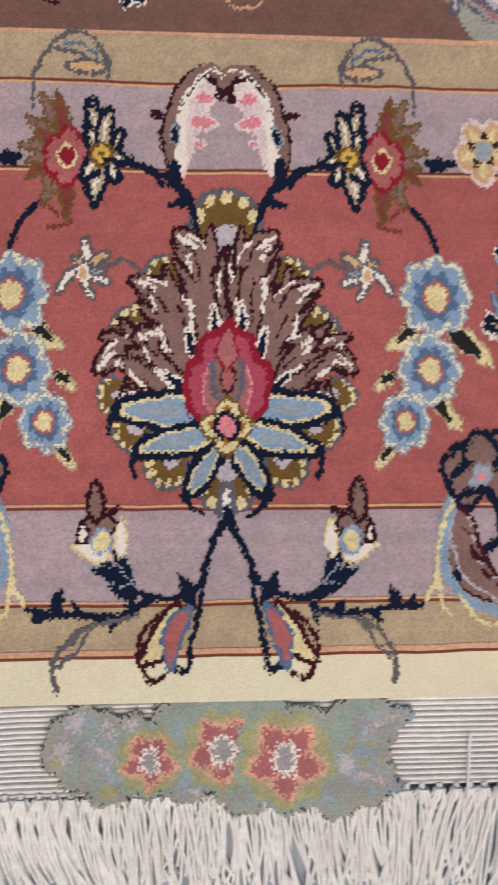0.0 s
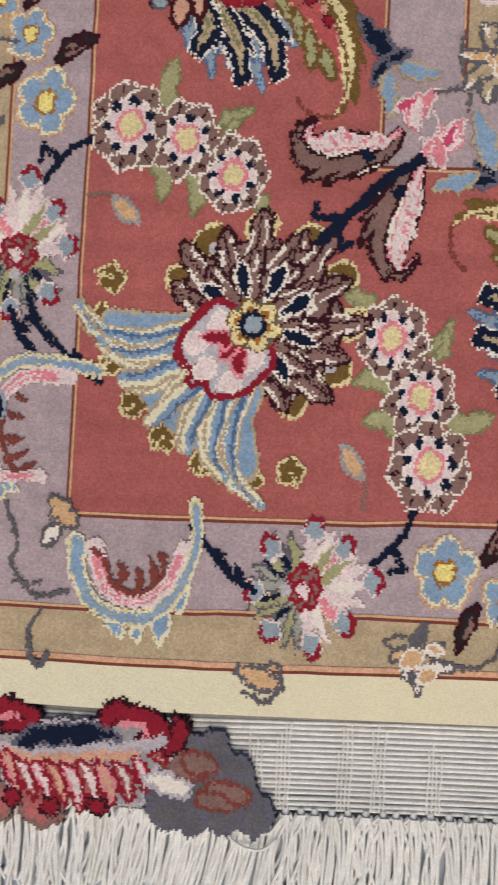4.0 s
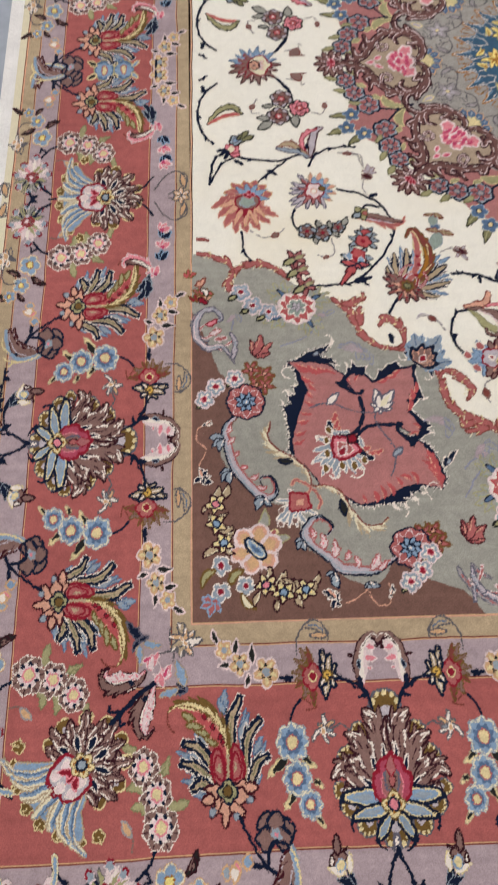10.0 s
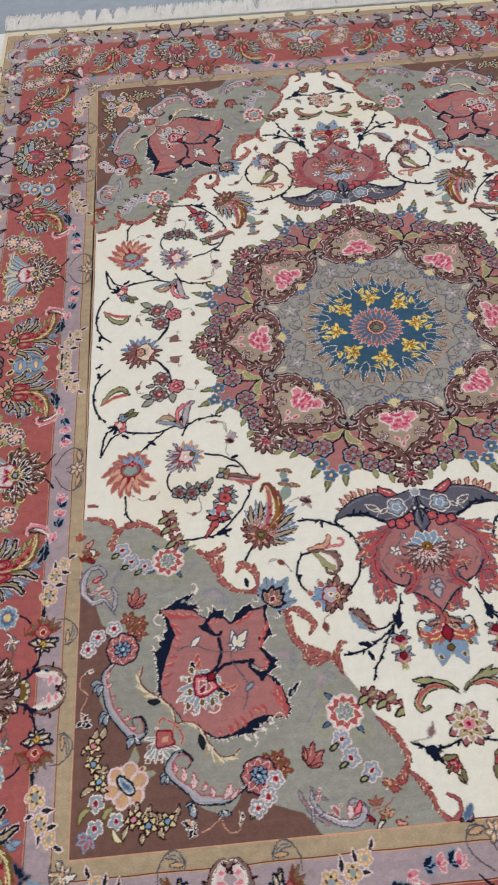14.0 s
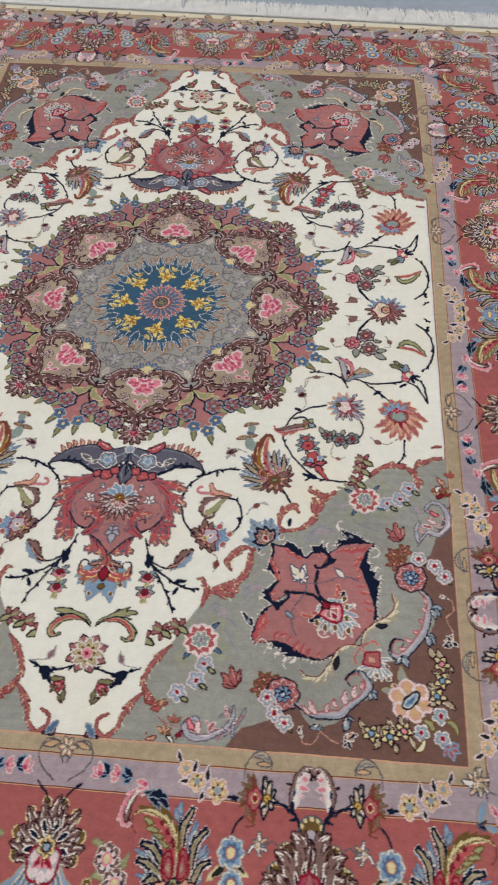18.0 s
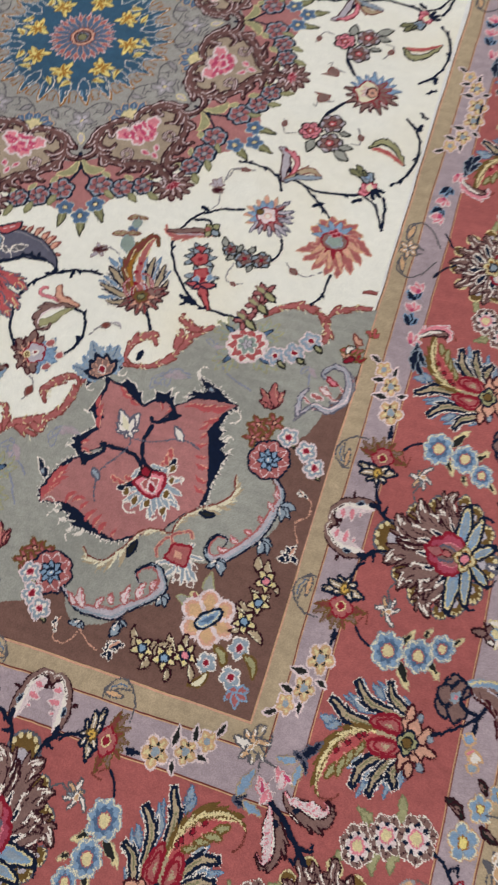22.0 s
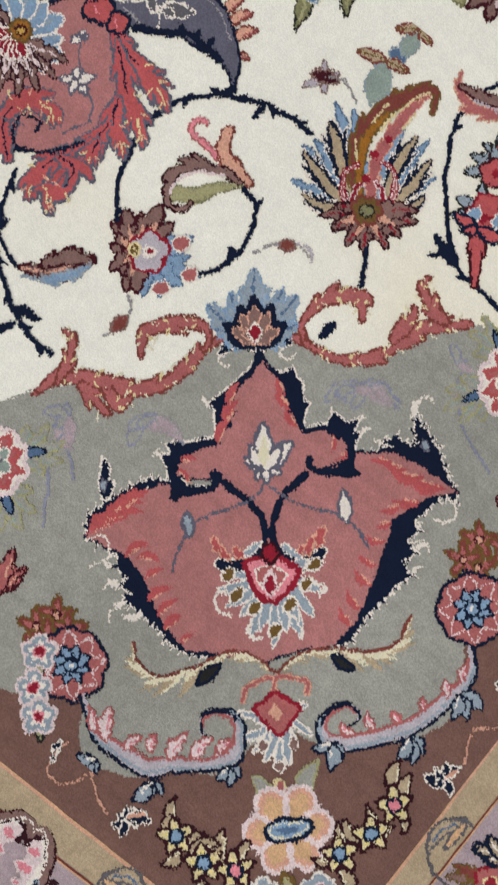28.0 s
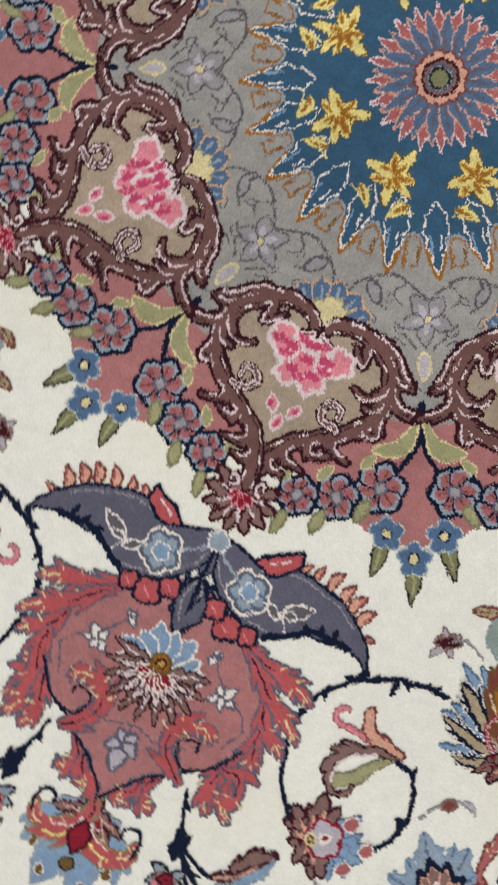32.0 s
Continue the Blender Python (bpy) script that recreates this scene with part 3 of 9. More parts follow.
for s in (1, -1):
    for p0, p1 in zip(M(s, [(5, 56.2), (11.3, 64.3), (15, 75.1)]), M(s, [(5.6, 44.3), (15, 52.4), (24.4, 67)])):
        a.leaf(p0, p1, .22, "navy", "ivory", w=.9)
    for pts, tail in (([(5.6, 82.7), (15.6, 74.6), (26.2, 75.1), (36.2, 76.2), (41.9, 79.5), (33.1, 82.7), (21.3, 84.3)], [(41.2, 79.5), (43.8, 82.2), (44.4, 87)]), ([(3.8, 84.9), (12.5, 84.9), (22.5, 86.5), (30.6, 90.3), (34.4, 93), (26.9, 93.5), (15.6, 93), (7.5, 90.3)], [(34.4, 93), (36.2, 96.2), (35, 101.6)]), ([(1.9, 90.8), (6.3, 91.9), (11.3, 96.8), (15, 103.8), (15.6, 107.6), (9.4, 103.8), (3.8, 96.8)], [(15, 105.9), (13.8, 110.8), (8.8, 113.5)])):
        c = curve(M(s, pts), 4, True)
        m = c.mean(0)
        a.fill(c, "straw", "navy", 1.6)
        a.fill(m + (c - m) * .78, "sky")
        a.fill(m + (c - m) * (.5, .4), "haze")
        a.line(curve(M(s, tail), 5), "navy", 2.6, 1.6)
heart = [(0, 51.4), (2.5, 54.6), (8.1, 56.2), (9.4, 63.8), (13.8, 65.4), (15, 71.4), (13.1, 77.8), (8.1, 82.7), (3.8, 85.4)] + [(0, (0.6, 85.9)[1])]
a.fill(heart + M(-1, heart[1:-1][::-1]), "raspberry", "crimson", 1.9)
a.fill(turned(oval(9.5, 10), 0, (0, (0.6, 72.4)[1])), "dusk", "rose", .8)
a.fill(turned(lens(23, 11, 0, .5), 180, (0, (0.6, 80)[1])), "mauve", "slate", 1.2).fill(turned(lens(11, 4.5), 180, (0, (0.6, 74.6)[1])), "salmon", "maroon", .8)
a.fill([(x, (0, 58.4)[1] + y) for x, y in ((0, -7), (4, 2), (0, 8), (-4, 2))], "dusk", "crimson", .8)
for n in range(4):
    a.fill(turned(oval(4.0, 3.4), 0, turned([(0, 5)], 90 * n, (0, (0.6, 84.9)[1]))[0]), "straw", "umber", .9)
    a.fill(turned(oval(2), 0, turned([(0, 4.6)], 90 * n, (0, (0.6, 84.9)[1]))[0]), "ochre")
a.fill(turned(oval(3.2), 0, (0, (0.6, 84.9)[1])), "rose", "navy", 1.2)
border_part("palmette", a, P1, label="large mauve and blue palmette woven in the red border")

# white twin lobes above it, outlined by dark scrolls
a = Art(-36, -46, 36, 24)
for s in (1, -1):
    rim = [(0.6, -25.4), (0, -28.6), (3.1, -33), (8.1, -35.1), (12.5, -33.5), (17.5, -29.2), (20, -24.3), (21.9, -18.4), (23.7, -10.8), (22.5, -2.2), (20.6, 4.9)]
    a.fill(M(s, [(1.3, -29.2), (3.8, -33), (7.5, -34.1), (11.9, -31.9), (15.6, -28.1), (18.8, -22.7), (20, -12.4), (19.4, -2.2), (16.9, 2.7), (13.8, -2.2), (12.5, -11.4), (6.9, -16.8), (5.6, -22.7), (1.3, -24.3)]), "blush")
    a.line(curve(M(s, [(8.1, -32.4), (13.1, -29.2), (16.3, -22.7), (17.5, -12.4), (17.5, -2.2)]), 6), "ivory", 5.5, 3.5)
    for p0, p1 in zip(M(s, [(11.3, -25.4), (13.8, -17.3), (12.5, -9.2)]), M(s, [(4.4, -23.8), (5, -16.2), (9.4, -9.7)])):
        a.leaf(p0, p1, .5, "rose", "blush", w=1.0)
    c = curve(M(s, rim), 7)
    a.acanthus(M(s, rim), 2.2, 3.0, "plum", None, 8, s, 4.2)
    a.line(c[10:] + (-s * 1.8, .4), "mauve", 4.4, 3.4)
    a.line(c[14:-10] + (-s * 4.0, .8), "ivory", .9)
    a.leaf(M(s, [(20, -9.2)])[0], M(s, [(18.8, -15.7)])[0], .4, "navy", "haze", w=.7)
    a.stem(M(s, [(1.3, -24.3), (3.8, -24.9), (2.5, -26.5)]), "plum", 1.6)
    a.stem(M(s, [(20, -2.2), (19.4, 4.9), (15.6, 8.6), (12.5, 15.1), (10.6, 20)]), "navy", 3.4, 2.2)
    a.stem(M(s, [(16.3, 8.1), (20.6, 4.3), (26.9, 0), (33.7, -1.6)]), "navy", 3.2, 2.0).leaf(M(s, [(14.4, 10.8)])[0], M(s, [(23.7, 11.9)])[0], .45, "navy", saw=2)
    a.leaf(M(s, [(22.5, -18.4)])[0], M(s, [(29.4, -20)])[0], .35, "plum")
border_part("lobed_scroll", a, P1)

# side flower with rust leaves beside the lobes
a = Art(22, -50, 78, 34)
a.stem([(67.5, 19), (58, 17.9), (71.7, 11.5)], "rust", 1.2)
for x, y in ((75, 170), (45, 215), (35, 265), (50, 320), (75, 370), (120, 395), (60, 240), (100, 165), (45, 295), (95, 345)):
    a.leaf(((402 - 115) * .213, (265 - 305) * .187), ((402 - x) * .213, (y - 305) * .187), 0.3, "mauve" if x % 2 else "rust", "umber", saw=4, w=0.7)
a.flower((60.2, -4.1), 8.5, 6, "salmon", "crimson", "crimson", "straw")
for x, y in ((160, 185), (215, 235), (225, 290), (205, 320), (165, 365), (150, 320), (150, 230), (190, 200)):
    a.leaf((47.5, -4.9), ((402 - x) * .213, (y - 305) * .187), 0.34, "tan", "navy", mid="ivory", w=1.5)
a.flower((47.5, -4.9), 3, 6, "gold", "umber", "umber")
a.stem([(46.4, -3), (33.6, -1.3), (21.8, 5.2)], "navy", 1.6)
a.stem([(72.8, 12.5), (78, 18.2), (82.1, 26.6)], "navy", 1.6)
a.stem([(85.5, -1.4), (80.3, -1.1)], "navy", 2)
cut("rust_leaved_bud", a, BOTH)
a.stem([(73.1, -19.6), (72.1, -32), (64.8, -42.7), (50.9, -43), (45.5, -37.4), (45.4, -28.7)], "lead", 1.2)
a.leaf((46.5, -35.4), (65.8, -41.7), 0.3, "tan", "lead", 0.2, mid="blue")
a.leaf((46.5, -34.5), (60.4, -34.2), 0.3, "orange", "lead")
border_part("pale_tan_leaf", a, BOTH)

# small pale bells
a = Art(34, 16, 72, 58)
a.stem(M(-1, [(-31.2, 34.6), (-38.1, 30.8), (-45, 31.9)]), "lead", 1.5)
a.stem(M(-1, [(-53.8, 27), (-53.1, 21.6)]), "lead", 1.5)
for p0, p1, c, k in zip(M(-1, [(-53.1, 33), (-51.9, 30.8), (-54.4, 31.9), (-56.9, 33), (-51.9, 33.5), (-54.4, 34.6), (-51.3, 33.5)]), M(-1, [(-54.4, 23.2), (-45, 28.6), (-58.7, 29.7), (-63.7, 40.5), (-44.4, 37.3), (-50.6, 43.2), (-46.3, 33.5)]), ("ivory", "orange", "orange", "ivory", "ivory", "ivory", "haze"), (.4, .4, .5, .36, .4, .3, .4)):
    a.leaf(p0, p1, k, c, "lead", .08, saw=2, w=1.2)
a.leaf(M(-1, [(-53.8, 31.9)])[0], M(-1, [(-55, 37.8)])[0], .6, "orange", "ivory", w=.8)
border_part("bell_flower", a, BOTH)

# three blue blossoms
a = Art(60, 22, 104, 104)
for p0, p1 in (((74.7, 47.6), (61.4, 60.2)), ((85.3, 52.8), (102.6, 64.9)), ((64.8, 67.8), (56.1, 72.8)), ((78.2, 74.8), (89.2, 86.8)), ((64.5, 88.1), (56.7, 98))):
    a.leaf(p0, p1, 0.4, "straw", "tan", 0.08, saw=2, w=.8).leaf(p0, (p1[0] * .75 + p0[0] * .25, p1[1] * .75 + p0[1] * .25), 0.34, "coal", None, 0.06)
    cut("blossom_leaf", a, BOTH)
for p, r in (((80.7, 41.3), 13.2), ((77.9, 66), 11.8), ((68, 83.6), 9.4)):
    a.fill(turned(rosette(r * 1.02, 8, 0.22, 0, .6), 0, p), "butter", "haze", .7)
    for e in range(8):
        a.fill(turned(lens(r * .98, r * .56, 0, .6), 45 * e, p), "sky", "butter", .6)
        a.line(turned([(0, r * .7), (0, r * .9)], 45 * e + 12, p), "haze", 1.2)
    a.flower(p, r * 0.66, 8, "blue", "sky", "straw", "salmon", 0.25, 22, hr=0.5, w=1.3)
    cut("blue_blossom", a, BOTH)

# bud pair with dark leaves on the outer lilac band
a = Art(-84, 100, 84, 176)
for s in (1, -1):
    def q(x, y):
        return (s * (402 - x) * .213, (y - 305) * .187)
    a.stem([q(402, 905), q(370, 980), q(340, 1040), q(265, 1055), q(190, 1000), q(165, 950)], "navy", 1.8)
    a.stem([q(400, 925), q(365, 1000), q(350, 1080), q(330, 1175), q(300, 1170)], "navy", 1.6)
    a.stem([q(265, 1055), q(235, 1080), q(180, 1085), q(110, 1080), q(55, 1072)], "navy", 1.8, barbs=4)
    a.leaf(q(345, 1075), q(310, 1010), 0.35, "navy").leaf(q(250, 1060), q(175, 1010), 0.3, "navy").leaf(q(240, 1050), q(200, 970), 0.3, "navy")
    a.leaf(q(100, 1085), q(112, 1035), 0.5, "navy")
    a.leaf(M(s, [(36.2, 135.7)])[0], M(s, [(40, 124.9)])[0], .36, "navy", "haze", w=.5).leaf(M(s, [(35.6, 136.2)])[0], M(s, [(50.6, 130.8)])[0], .3, "navy", "haze", w=.5)
    a.leaf(M(s, [(39.4, 127)])[0], M(s, [(39.4, 115.1)])[0], .36, "ivory", "straw", w=.9).leaf(M(s, [(43.8, 127.6)])[0], M(s, [(56.9, 123.2)])[0], .36, "ivory", "straw", w=.9)
    a.fill(M(s, [(55, 121.1), (53.8, 116.8), (51.3, 114.6), (44.4, 114.1), (41.9, 116.8), (45, 121.6), (50, 122.2)]), "mauve", "plum", 1.0)
    a.fill(turned(oval(3, 3.4), 0, M(s, [(46.9, 122.2)])[0]), "straw", "sky", 1.2).leaf(M(s, [(53.8, 121.6)])[0], M(s, [(54.4, 116.2)])[0], .4, "ivory", "plum", w=.9)
    a.leaf(M(s, [(48.8, 115.1)])[0], M(s, [(49.4, 103.2)])[0], .4, "mauve", "plum", w=1.3).line(M(s, [(44.4, 113.5), (40.6, 111.9)]), "plum", 2.4)
    a.stem([q(318, 1075), q(265, 1100), q(245, 1150), q(265, 1195), q(290, 1185)], "maroon", 1.6)
    a.leaf(q(315, 1070), q(250, 1165), 0.32, "straw", "maroon", -0.1 * s)
    a.leaf(q(335, 1075), q(300, 1175), 0.28, "salmon", "blue", 0.1 * s)
    a.stem([q(250, 1085), q(160, 1100), q(115, 1140), q(103, 1175), q(108, 1205)], "lead", 1.2, 2.2)
    a.stem([q(160, 1105), q(140, 1140), q(115, 1165)], "lead", 1.2)
border_part("leafy_bud_spray", a, P1)

# flame palmette
a = Art(96, -8, 190, 150)
for p0, p1, k in (((139.1, 20.4), (137.5, 3.1), .5), ((138.1, 20.4), (142.3, 9.2), .5), ((123.6, 48), (119.9, 17.8), .3), ((125.8, 37.7), (116.3, 20.4), .3), ((117.4, 61.7), (103.1, 41), .34), ((113.7, 47.9), (106.1, 37.5), .4), ((115.3, 68.5), (108.5, 63.3), .6), ((153.2, 56.9), (178.5, 45.9), .34), ((155.2, 53.4), (169.4, 48.4), .5),
                  ((152.9, 65.5), (175.2, 55.4), .3), ((152.8, 70.7), (173.4, 64.9), .34), ((150.7, 74.1), (164.7, 75.1), .5), ((148.7, 75.8), (159.6, 76.8), .5), ((153.5, 41.3), (163.7, 34.4), .5), ((112.1, 32.4), (105.3, 29), .4)):
    a.leaf(p0, p1, k * .9, "haze", "blue", saw=5, w=.9)
    a.line([(p0[0] * .5 + p1[0] * .5, p0[1] * .5 + p1[1] * .5), p1], "sky", 1.0)
for pts, w in (([(133.2, 61.8), (133.2, 44.6), (132, 25.6), (124, 9.1)], [2.5, 3.4, 4, .8]), ([(120.7, 70.2), (120.5, 53.1), (117.5, 35.9), (108.3, 25.2)], [2.5, 3, 3.4, .8]), ([(117.2, 68.5), (113.5, 59.9), (109.3, 53.9), (101.5, 50.4)], [2, 3, 2.6, .6]), ([(144.9, 67.1), (150.8, 55.1), (159, 44.8), (172.6, 40.1)], [2.5, 3.2, 3.6, .8]),
               ([(146.9, 68.9), (154, 62.1), (163.2, 56.6), (173.7, 54)], [2.5, 3.2, 3, .8]), ([(146.8, 73.2), (152.9, 68.9), (158.9, 67.6), (165.8, 71.2)], [2, 3, 2.6, .6])):
    big = [x + 2.2 for x in w]
    a.blade(pts, big, big, "navy", "ivory", .5, (4, 4), .3)
    thin = [x * .62 for x in w]
    a.blade(pts, thin, thin, "tan")
    a.line(curve(pts, 6)[4:-5], "olive", 1.2)
a.blade([(135.1, 65.3), (136.2, 48.1), (140.2, 32.6), (150, 20.5), (164.2, 14.4), (178.4, 13.2), (186.8, 19.2)], [2, 4, 4.5, 4, 3, 2, .4], [3, 5, 7, 8, 6, 3, .4], "umber", None, 1, (8, 7), .45)
a.blade([(137.3, 55), (141.2, 41.2), (149.8, 30), (160, 22.3), (172.2, 17.4)], [2.4, 4.2, 4.4, 3.6, .4], [1.8, 3.6, 4, 3.4, .4], "coral", "peach", .7, (5, 5), .4)
a.blade([(138.1, 37.8), (146, 23.9), (160.2, 15.3), (176.4, 12.9), (186, 18.8)], [.8, 1.3, 1.6, 1.2, .3], [.8, 1.4, 1.4, 1, .3], "straw", None, 1, (9, 6), .7, 1.4)
for p0, p1 in (((145.5, 41.3), (155.3, 36.5)), ((151.7, 34.4), (162.8, 32.4)), ((157.8, 29.2), (170.4, 27.2)), ((164, 23.7), (174.2, 20.2))):
    a.leaf(p0, p1, .36, "moss", "umber", saw=2, w=1.0)
for p0, p1 in (((139.8, 32.6), (145, 20.5)), ((145, 23.9), (153.1, 16.1)), ((137.6, 41.2), (138.3, 29.1)), ((154.1, 17.9), (164.2, 14.9)), ((135.3, 55), (136.4, 42.9)), ((164.1, 17.9), (176.3, 15))):
    a.line([p0, p1], "straw", 1.5)
a.line(curve([(186.3, 19.2), (186.6, 26.2), (181.5, 32.5)], 5), "rust", 1.2)
for p in [(155.6, 22.2), (147.8, 29.2), (142.1, 36.4), (140.2, 40.4)]:
    a.fill(turned(oval(1.7), 0, p), "crimson", "maroon", .5)
for pts in ([(138.9, 68.8), (146.6, 63.7), (148.8, 55.1), (145.4, 45.6), (140.9, 51.6), (138.3, 61.9)], [(132, 68.7), (124.2, 63.4), (123, 54.9), (129.6, 42.9), (132.2, 49.8), (133.2, 61.8)]):
    c = curve(pts, 6, True)
    a.fill(c, "salmon", "crimson", 1.7)
    m = c.mean(0)
    a.fill(m + (c - m) * .62, "salmon", "crimson", 1.3).fill(m + (c - m) * .26, "tan")
a.line([(135.5, 70.4), (136, 49.8)], "tan", 2.4)
for p1 in [(157, 79.7), (149.4, 88.7), (138.7, 96.5), (122.7, 89.9), (111.7, 70.1), (153.8, 70.7), (115.1, 78.7)]:
    a.leaf((136.5, 73.5), p1, 0.5, "peach", "maroon", saw=3, w=1.3)
for p in [(148.5, 86.1), (128.6, 90), (118, 78.8)]:
    a.fill(turned(oval(2.2), 0, p), "haze", "slate", .6)
a.flower((135.9, 73), 7.5, 4, "moss", "navy", "umber", "coal", 0.35, hr=.45)
a.stem([(125.6, 90), (120.5, 100.9), (112.4, 114.3), (104.4, 123.4), (94.6, 128.2)], "navy", 2.0)
border_part("flame_palmette", a, RUN, label="flame-shaped palmette in olive, blue and coral wool")

# feather and knot of dark blossoms on the outer lilac band
a = Art(70, 84, 136, 168)
a.stem([(123.1, 118.8), (114.2, 120.3), (104.4, 122.6), (94.7, 127.4)], "navy", 2.6)
a.leaf((110.3, 122.7), (124, 118.8), .3, "navy")
for p, r in (((105, 95.5), 7), ((90.3, 99), 7), ((106.3, 104.6), 6.5), ((97.2, 94), 6), ((92.2, 104.6), 6)):
    a.flower(p, r, 4, "mauve", "navy", "mauve", None, .2, w=1.5)
a.flower((97.5, 101.8), 4.5, 5, "haze", "mauve", "rose")
a.stem([(104.4, 122.6), (104.6, 112.5), (99.9, 107), (93.1, 106.3), (88.2, 109.6), (87.5, 115.5)], "navy", 2.4)
a.acanthus([(86.2, 113.7), (87, 122.2), (92.6, 134.1), (102.1, 141), (112.8, 143.8)], 9, 2, "mauve", "maroon", 5, -1, 5, light="pearl")
a.line(curve([(85.3, 110.4), (81.8, 123.7), (84.9, 135.5), (94.4, 144.2), (111.7, 147.2)], 6), "sky", 3.6, 2, "haze", .8)
a.line(curve([(86.3, 109.5), (80.3, 122), (79.5, 135.4), (75.2, 142)], 6), "straw", 1.6)
a.line(curve([(80.2, 128.7), (80.9, 142.1), (84.7, 147.2)], 6), "straw", 1.4)
a.line(curve([(88.6, 140.7), (96.2, 150.1), (103.9, 149.5)], 6), "straw", 1.4)
a.leaf((88.7, 138.1), (87.6, 130.6), .5, "navy")
for p, c in (((138.2, 120), "haze"), ((129.9, 118.1), "rose"), ((121.2, 113.7), "sky"), ((131.8, 120.7), "ivory")):
    a.leaf(p, (p[0], p[1] + 9), 0.7, c, "orange")
border_part("feather_scroll", a, RUN)

# chain of white-edged blossoms
a = Art(178, 34, 226, 116)
for p0, p1 in (((212, 48.7), (224.5, 41)), ((193.3, 59), (184.5, 48.5)), ((203.1, 71.3), (219.5, 69.8)), ((186.7, 79.8), (168.6, 78.6)), ((199.6, 86), (216, 82)), ((190.2, 62.5), (187.5, 52))):
    a.leaf(p0, p1, 0.46, "moss", "olive", 0.14, saw=2, w=1.0)
    cut("blossom_leaf", a, RUN)
a.stem([(194.9, 108.4), (198.7, 118), (209.6, 126.8)], "navy", 2.2)
a.stem([(202.6, 122.3), (198.4, 128.3), (207.4, 131.9)], "navy", 1.8)
cut("blossom_stem", a, RUN)
for p, r in (((206.3, 55.2), 13), ((194.9, 74.3), 13.5), ((190.9, 95.7), 15)):
    for e in range(7):
        a.fill(turned(toothed(r * 1.02, r * .86, 0, 3, .14, .62), 51.4 * e + 26, p), "mauve", "ivory", .75)
        a.line(turned([(0, r * .72), (0, r * .92)], 51.4 * e + 26, p), "plum", .9)
    a.fill(turned(rosette(r * .62, 7, .3, 26), 0, p), "blush", "ivory", .7)
    for e in range(7):
        a.fill(turned(oval(r * .105, r * .13), 0, turned([(0, r * .56)], 51.4 * e, p)[0]), "navy")
    a.fill(turned(rosette(r * .3, 6, .2), 0, p), "straw", "rose", 1.5)
    cut("white_edged_blossom", a, RUN)

# drooping pale bud
a = Art(222, 82, 246, 124)
a.stem([(213.7, 110.6), (214.2, 100.7), (218.8, 91.9)], "mauve", 1.3)
a.leaf((215.3, 99.8), (223, 91.1), .45, "orange", "mist")
border_part("pale_bud", a, RUN)

# blue lilac-band blossoms with dark leaves
a = Art(130, 108, 200, 182)
for p0, p1 in (((171.4, 125.9), (161.8, 110.3)), ((171, 139.5), (177.6, 151.6)), ((151.2, 138.1), (144.4, 131.2)), ((146.9, 149), (142.6, 165.8)), ((166.4, 124.1), (163.6, 115.5))):
    a.leaf(p0, p1, 0.34, "coal", "plum", 0.12, saw=2, w=1.1)
    a.line([np.array(p0) * .7 + np.array(p1) * .3, np.array(p0) * .3 + np.array(p1) * .7], "mauve", 1.6)
    cut("dark_leaf", a, RUN)
for p, r in (((183.3, 128.7), 11), ((161.1, 135.9), 8.6), ((149, 147.4), 6.4)):
    t = 180 if r > 8 else 150
    for e in range(5):
        a.fill(turned(oval(r * .42, r * .40), 72 * e + t, turned([(0, r * .66)], 72 * e + t, p)[0]), "butter", "orange", .7)
    for e in range(5):
        a.fill(turned(oval(r * .30, r * .30), 72 * e + t, turned([(0, r * .60)], 72 * e + t, p)[0]), "sky", "haze", .7)
    a.fill(turned(rosette(r * .30, 4, .12, 45), 0, p), "lemon", "ochre", 1.0)
    cut("lilac_band_blossom", a, RUN)
a.stem([(164, 141), (162.7, 151.2), (170.5, 157.4), (183.5, 157.8), (194.4, 162.4)], "lead", 1.4)
for p0, p1, c in zip([(193.1, 154.6), (194.4, 154.6), (195, 156.2), (191.9, 162.2), (190, 154.1), (186.2, 157.8), (193.8, 152.4)], [(203.8, 151.4), (201.2, 156.8), (195, 163.2), (191.2, 167.6), (183.7, 151.9), (178.7, 157.8), (190.6, 145.4)], ("tan", "orange", "ivory", "ivory", "orange", "ivory", "lead")):
    a.leaf(p0, p1, .42, c, "lead", .12, saw=2, w=1.3)
for p0, p1 in zip([(197.5, 158.9), (191.9, 163.2), (188.7, 153.5)], [(190, 154.1), (185, 160), (183.7, 153.5)]):
    a.leaf(p0, p1, .6, "orange", "ivory", w=1.0)
border_part("tan_leaf_star", a, RUN)

# crimson peony on the outer lilac band
a = Art(196, 104, 252, 178)
o = (234.9, 136.8)
for p1, c in zip([(250.6, 122.9), (253.3, 130), (253.8, 138.8), (251.3, 146.6), (246.9, 152.5), (245.6, 119.2), (241.6, 155.8), (256.1, 134.6), (254.6, 143.3), (240.6, 118.1), (236.5, 156.4)], ("moss", "sage", "straw", "moss", "sage", "lead", "moss", "sage", "moss", "moss", "sage")):
    a.leaf(o, p1, 0.24, c, "lead", saw=4, w=.7)
for p1 in [(249.3, 128.1), (249.6, 140.4), (246.1, 149), (244.4, 123.5)]:
    a.line([((o[0] + p1[0]) / 2, (o[1] + p1[1]) / 2), p1], "navy", 1.6)
